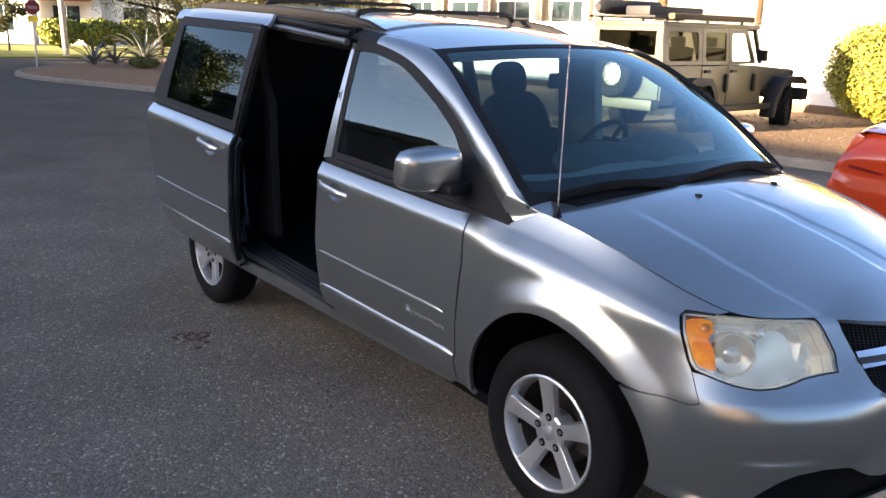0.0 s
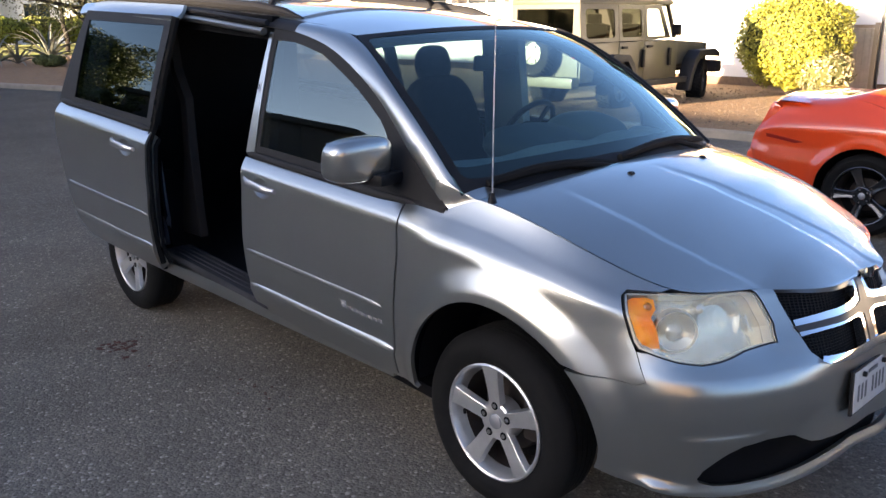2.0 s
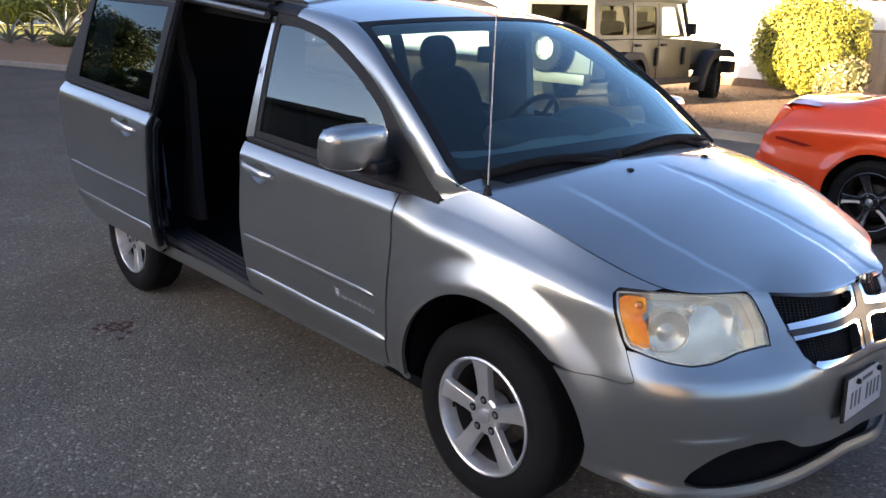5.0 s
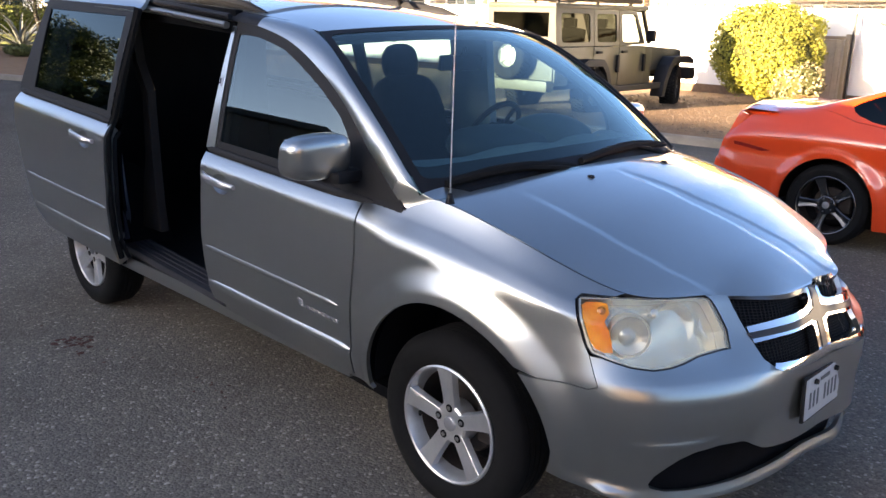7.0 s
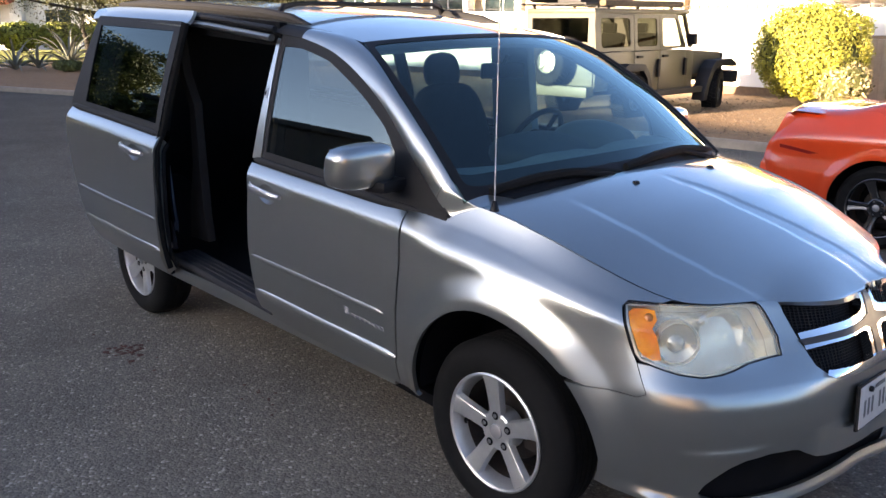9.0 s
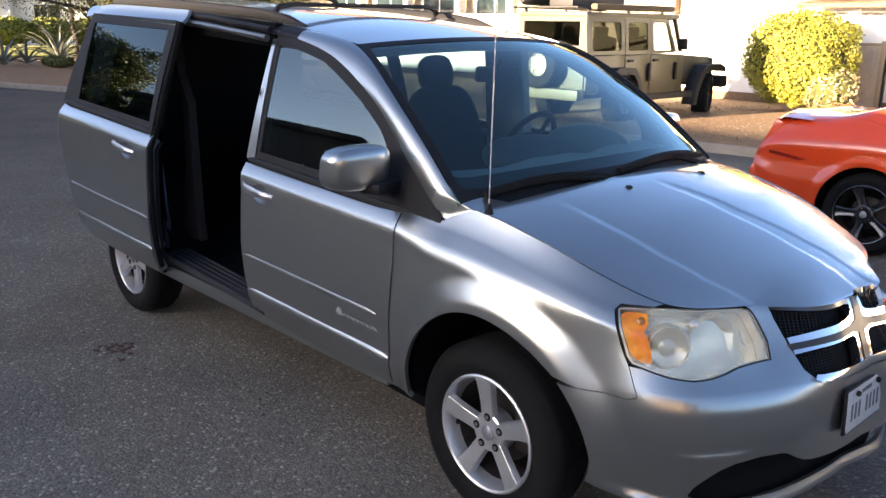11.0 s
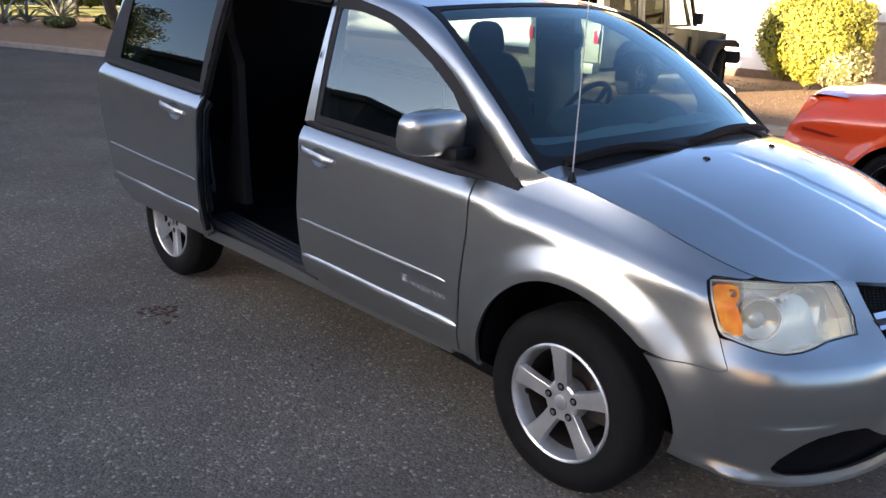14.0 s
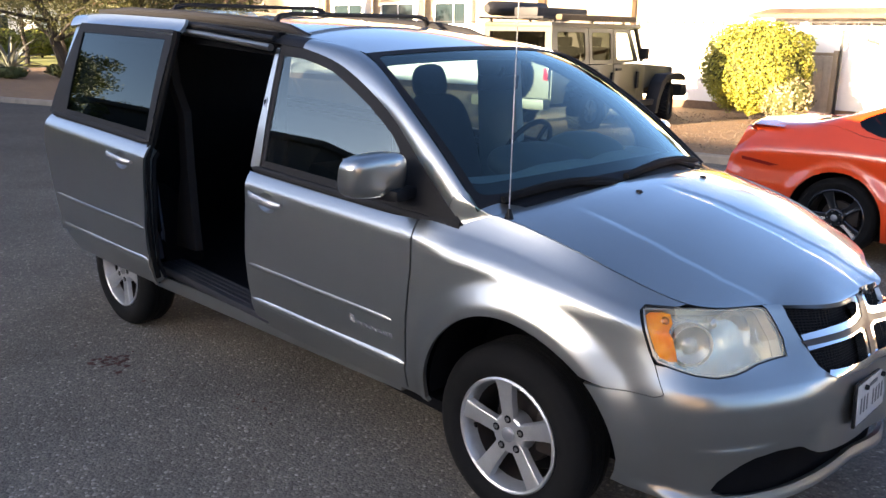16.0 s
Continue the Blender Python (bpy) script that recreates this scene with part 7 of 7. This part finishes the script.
M_OFFGLASS = pane("offroad_glass", (0.72, 0.75, 0.70), 0.02, 1.5, 1.0)
M_REARTINT = pane("offroad_rear_tint", (0.35, 0.34, 0.30), 0.05, 1.5, 2.5)
M_OFFTINT = pane("offroad_tint", (0.03, 0.03, 0.024), 0.02, 1.5, 0.35, (0.30, 0.31, 0.24))
for sgn in (-1, 1):
    x = sgn * 0.85
    q = part("quarter_panel", plate_x([(-4.13, 0.62), (-3.75, 0.62), (-3.68, 0.95), (-3.45, 1.10), (-3.10, 1.10), (-2.97, 1.0), (-2.97, 1.30), (-4.13, 1.30)], x, 0.05), M_OLIVE, jeep)
    for y0, y1, nm in ((-2.955, -2.13, "rear_door"), (-2.115, -1.20, "front_door")):
        low = [(y0, 0.98), (y0 + 0.10, 0.75), (y0 + 0.22, 0.56)] if nm == "rear_door" else [(y0, 0.56)]
        d = part(nm, plate_x(low + [(y1, 0.56), (y1, 1.30), (y0, 1.30)], x, 0.05), M_OLIVE, jeep)
        part("door_handle", boxed((0.045, 0.17, 0.05), (x + sgn * 0.025, y0 + 0.14, 1.20), bevel=0.012), M_BLACK, d)
        part("hinge", boxed((0.05, 0.08, 0.34), (x + sgn * 0.03, y1 - 0.06, 0.98), bevel=0.015), M_BLACK, d, "black hinge with a strap")
        head = [(y0, 1.315), (y0, 1.97), (y1, 1.97), (y1, 1.315)] if nm == "rear_door" else [(y0, 1.315), (y0, 1.97), (-1.50, 1.97), (-1.21, 1.34)]
        glass = rounded([(-2.86, 1.385), (-2.86, 1.90), (-2.21, 1.90), (-2.21, 1.385)] if nm == "rear_door" else [(-2.02, 1.385), (-2.02, 1.90), (-1.55, 1.90), (-1.345, 1.385)], 0.07)
        panel("door_frame", upper_side(sgn), head, M_OLIVE, d, rake=False, cell=0.06, thick=0.04, holes=[glass], out=sgn)
        panel("side_window", upper_side(sgn), glass, M_OFFGLASS if nm == "front_door" else M_OFFTINT, d, rake=False, cell=0.1, thick=0.006, gap=-0.008, lift=-0.012, out=sgn)
    glass = rounded([(-3.96, 1.385), (-3.96, 1.90), (-3.08, 1.90), (-3.08, 1.385)], 0.08)
    ht = panel("hardtop_side", upper_side(sgn), [(-4.13, 1.315), (-4.13, 1.99), (-2.97, 1.99), (-2.97, 1.315)], M_OLIVE, jeep, rake=False, cell=0.08, thick=0.04, holes=[glass], out=sgn)
    panel("side_window", upper_side(sgn), glass, M_OFFTINT, ht, rake=False, cell=0.1, thick=0.006, gap=-0.008, lift=-0.012, out=sgn)
    for y, r0 in ((0.0, 0.0), (-2.95, 0.0)):
        line = [(-0.62, -0.20), (-0.56, 0.10), (-0.40, 0.44), (-0.22, 0.60), (0.38, 0.62), (0.58, 0.54), (0.60, 0.44), (0.40, 0.50), (-0.16, 0.50), (-0.32, 0.36), (-0.46, 0.08), (-0.50, -0.20)]
        if y < -1:
            line = [(-u * 0.85, v) for u, v in line]
        bm = extruded([(y + u, 0.47 + v) for u, v in line], 0.30, lambda u, v, w: (x + sgn * 0.13 - sgn * w, u, v), bevel=0.02)
        part("wheel_flare", bm, M_FLARE, jeep, "black plastic wheel flare")
    part("rock_rail", boxed((0.10, 2.0, 0.12), (x, -1.55, 0.50), bevel=0.02), M_FLARE, jeep)
    part("front_wing", extruded([(-1.20, 0.70), (-0.5, 0.80), (0.50, 0.85), (0.50, 1.12), (-1.20, 1.26)], 0.06, lambda u, v, w: (sgn * 0.66 - sgn * w, u, v), bevel=0.015), M_OLIVE, jeep)
    part("door_mirror", boxed((0.18, 0.10, 0.22), (x + sgn * 0.13, -1.22, 1.50), bevel=0.03), M_BLACK, jeep)
    part("tail_lamp", boxed((0.10, 0.06, 0.22), (sgn * 0.76, -4.18, 1.15), bevel=0.012), mat("lamp_red", (0.35, 0.01, 0.01), 0.15, coat=1.0), jeep, "red tail lamp in a black frame")
    part("headlight", lathe(bmesh.new(), [(0.001, 0.05), (0.09, 0.04), (0.10, 0.0)], 20, Matrix.Translation((sgn * 0.42, 0.52, 1.02))), M_BULB, jeep)
part("scuttle", boxed((1.62, 0.40, 0.75), (0, -1.05, 0.92), bevel=0.04), M_OLIVE, jeep)
part("bonnet", boxed((1.30, 1.55, 0.20), (0, -0.25, 1.16), (-3, 0, 0), bevel=0.06), M_OLIVE, jeep)
part("radiator_grille", boxed((1.36, 0.10, 0.55), (0, 0.50, 0.93), bevel=0.04), M_OLIVE, jeep)
for k in range(7):
    part("grille_slot", boxed((0.06, 0.02, 0.34), (-0.30 + 0.10 * k, 0.555, 0.95), bevel=0.008), M_DARK, jeep)
part("front_bumper", boxed((1.75, 0.26, 0.26), (0, 0.76, 0.70), bevel=0.05), M_FLARE, jeep)
part("rear_bumper", boxed((1.75, 0.22, 0.20), (0, -4.28, 0.62), bevel=0.04), M_OLIVE, jeep)
part("tailgate", boxed((1.62, 0.06, 0.80), (0, -4.13, 1.00), bevel=0.02), M_OLIVE, jeep)
bm = bmesh.new()
for a, b, c, e in ((-0.80, -0.66, 1.40, 2.02), (0.66, 0.80, 1.40, 2.02), (-0.66, 0.66, 1.40, 1.48), (-0.66, 0.66, 1.90, 2.02)):
    box(bm, (b - a, 0.06, e - c), ((a + b) / 2, -4.10, (c + e) / 2))
part("hardtop_rear", bm, M_OLIVE, jeep)
part("rear_window", boxed((1.32, 0.012, 0.42), (0, -4.09, 1.69)), M_REARTINT, jeep)
part("roof", boxed((1.60, 3.05, 0.09), (0, -2.62, 2.02), bevel=0.035), M_OLIVE, jeep)
bm = bmesh.new()
for a in (-0.72, 0.72):
    box(bm, (0.07, 0.06, 0.70), (a, -1.02, 1.66), (26, 0, 0))
box(bm, (1.5, 0.06, 0.07), (0, -1.18, 1.98))
part("screen_frame", bm, M_OLIVE, jeep)
part("windscreen", boxed((1.40, 0.012, 0.62), (0, -1.02, 1.66), (26, 0, 0)), M_OFFGLASS, jeep)
part("floor", boxed((1.60, 3.3, 0.10), (0, -2.5, 0.60)), M_DARK, jeep)
for y in (-1.9, -2.9):
    for xx in (-0.4, 0.4):
        s = part("seat", boxed((0.45, 0.14, 0.75), (xx, y - 0.15, 1.25), (-10, 0, 0), bevel=0.05), M_CLOTH, jeep)
        part("headrest", boxed((0.24, 0.09, 0.18), (xx, y - 0.22, 1.72), bevel=0.03), M_CLOTH, s)
# rack with a tube, a bag and a rolled awning
rack = part("roof_rack", tube(bmesh.new(), [(-0.74, -4.35, 2.14), (-0.74, -1.5, 2.14)], 0.022, 8), M_FLARE, jeep, "black flat roof rack")
part("rack_rail", tube(bmesh.new(), [(0.74, -4.35, 2.14), (0.74, -1.5, 2.14)], 0.022, 8), M_FLARE, rack)
for k in range(9):
    part("rack_slat", boxed((1.5, 0.06, 0.02), (0, -4.25 + 0.335 * k, 2.15)), M_FLARE, rack)
for xx in (-0.74, 0.74):
    for y in (-4.0, -2.8, -1.7):
        part("rack_foot", boxed((0.04, 0.06, 0.10), (xx, y, 2.09)), M_FLARE, rack)
tagged(part("rolled_awning", boxed((0.15, 2.5, 0.11), (-8.2 + 0.84, 13.35 - 2.75, 2.155), bevel=0.04), mat("awning_canvas", (0.12, 0.085, 0.05), 0.85, vary=0.3, scale=14, bump=0.4, bump_scale=60)), "brown rolled awning on the side of the roof rack", "awning")
bag = bmesh.new()
tube(bag, [(-8.80, 9.05, 2.30), (-8.79, 9.15, 2.31), (-8.72, 9.9, 2.31), (-8.66, 10.6, 2.31), (-8.65, 10.7, 2.30)], [0.08, 0.135, 0.14, 0.135, 0.08], 14)
tagged(part("storage_tube", bag, M_FLARE), "black storage tube lying on the roof rack", "luggage")
tagged(part("case", boxed((0.55, 1.6, 0.17), (-8.15, 10.2, 2.25), bevel=0.03), M_FLARE), "black flat case on the roof rack", "luggage")


def knobby(parent, at, spin=0, name="wheel", metal=None):
    root = empty(name, at, spin)
    root.parent = parent
    bm = bmesh.new()
    lathe(bm, [(0.215, -0.12), (0.25, -0.152), (0.34, -0.16), (0.41, -0.15), (0.432, -0.12), (0.435, 0.0), (0.432, 0.12), (0.41, 0.15), (0.34, 0.16), (0.25, 0.152), (0.215, 0.12)], 48, pose(0, 0, 0, 0, 0, 90))
    for k in range(36):
        a = 2 * math.pi * k / 36
        for u in (-0.11, -0.035, 0.04, 0.115):
            box(bm, (0.055, 0.046, 0.03), (u, 0.434 * math.cos(a + u), 0.434 * math.sin(a + u)), (math.degrees(a + u), 0, 0))
    part("tyre", bm, M_RUBBER, root)
    bm = bmesh.new()
    lathe(bm, [(0.22, -0.13), (0.21, -0.11), (0.19, -0.07), (0.10, -0.085), (0.06, -0.10), (0.001, -0.10)], 32, pose(0, 0, 0, 0, 0, 90))
    metal = metal or M_JEEPRIM
    rim = part("rim", bm, metal, root)
    for k in range(5):
        a = 2 * math.pi * k / 5
        part("spoke", boxed((0.04, 0.06, 0.17), (0.095, 0.12 * math.cos(a), 0.12 * math.sin(a)), (math.degrees(a) - 90, 0, 0), bevel=0.012), metal, rim)
    return root


M_JEEPRIM = mat("offroad_rim", (0.045, 0.044, 0.042), 0.5, 0.3, vary=0.2)
M_SPARERIM = mat("spare_rim", (0.40, 0.38, 0.33), 0.5, 0.5, vary=0.1)
jw = knobby(jeep, (0.80, 0.0, 0.435), 20)
copy_thing(jw, pose(-0.80, 0.0, 0.435, 0, 0, 200))
copy_thing(jw, pose(0.80, -2.95, 0.435))
copy_thing(jw, pose(-0.80, -2.95, 0.435, 0, 0, 180))
sp = knobby(jeep, (0, 0, 0), 0, "spare_wheel", M_SPARERIM)
sp.matrix_basis = pose(-0.02, -4.34, 1.13, 0, 0, -90) @ Matrix.Diagonal((0.85, 0.95, 0.95, 1))
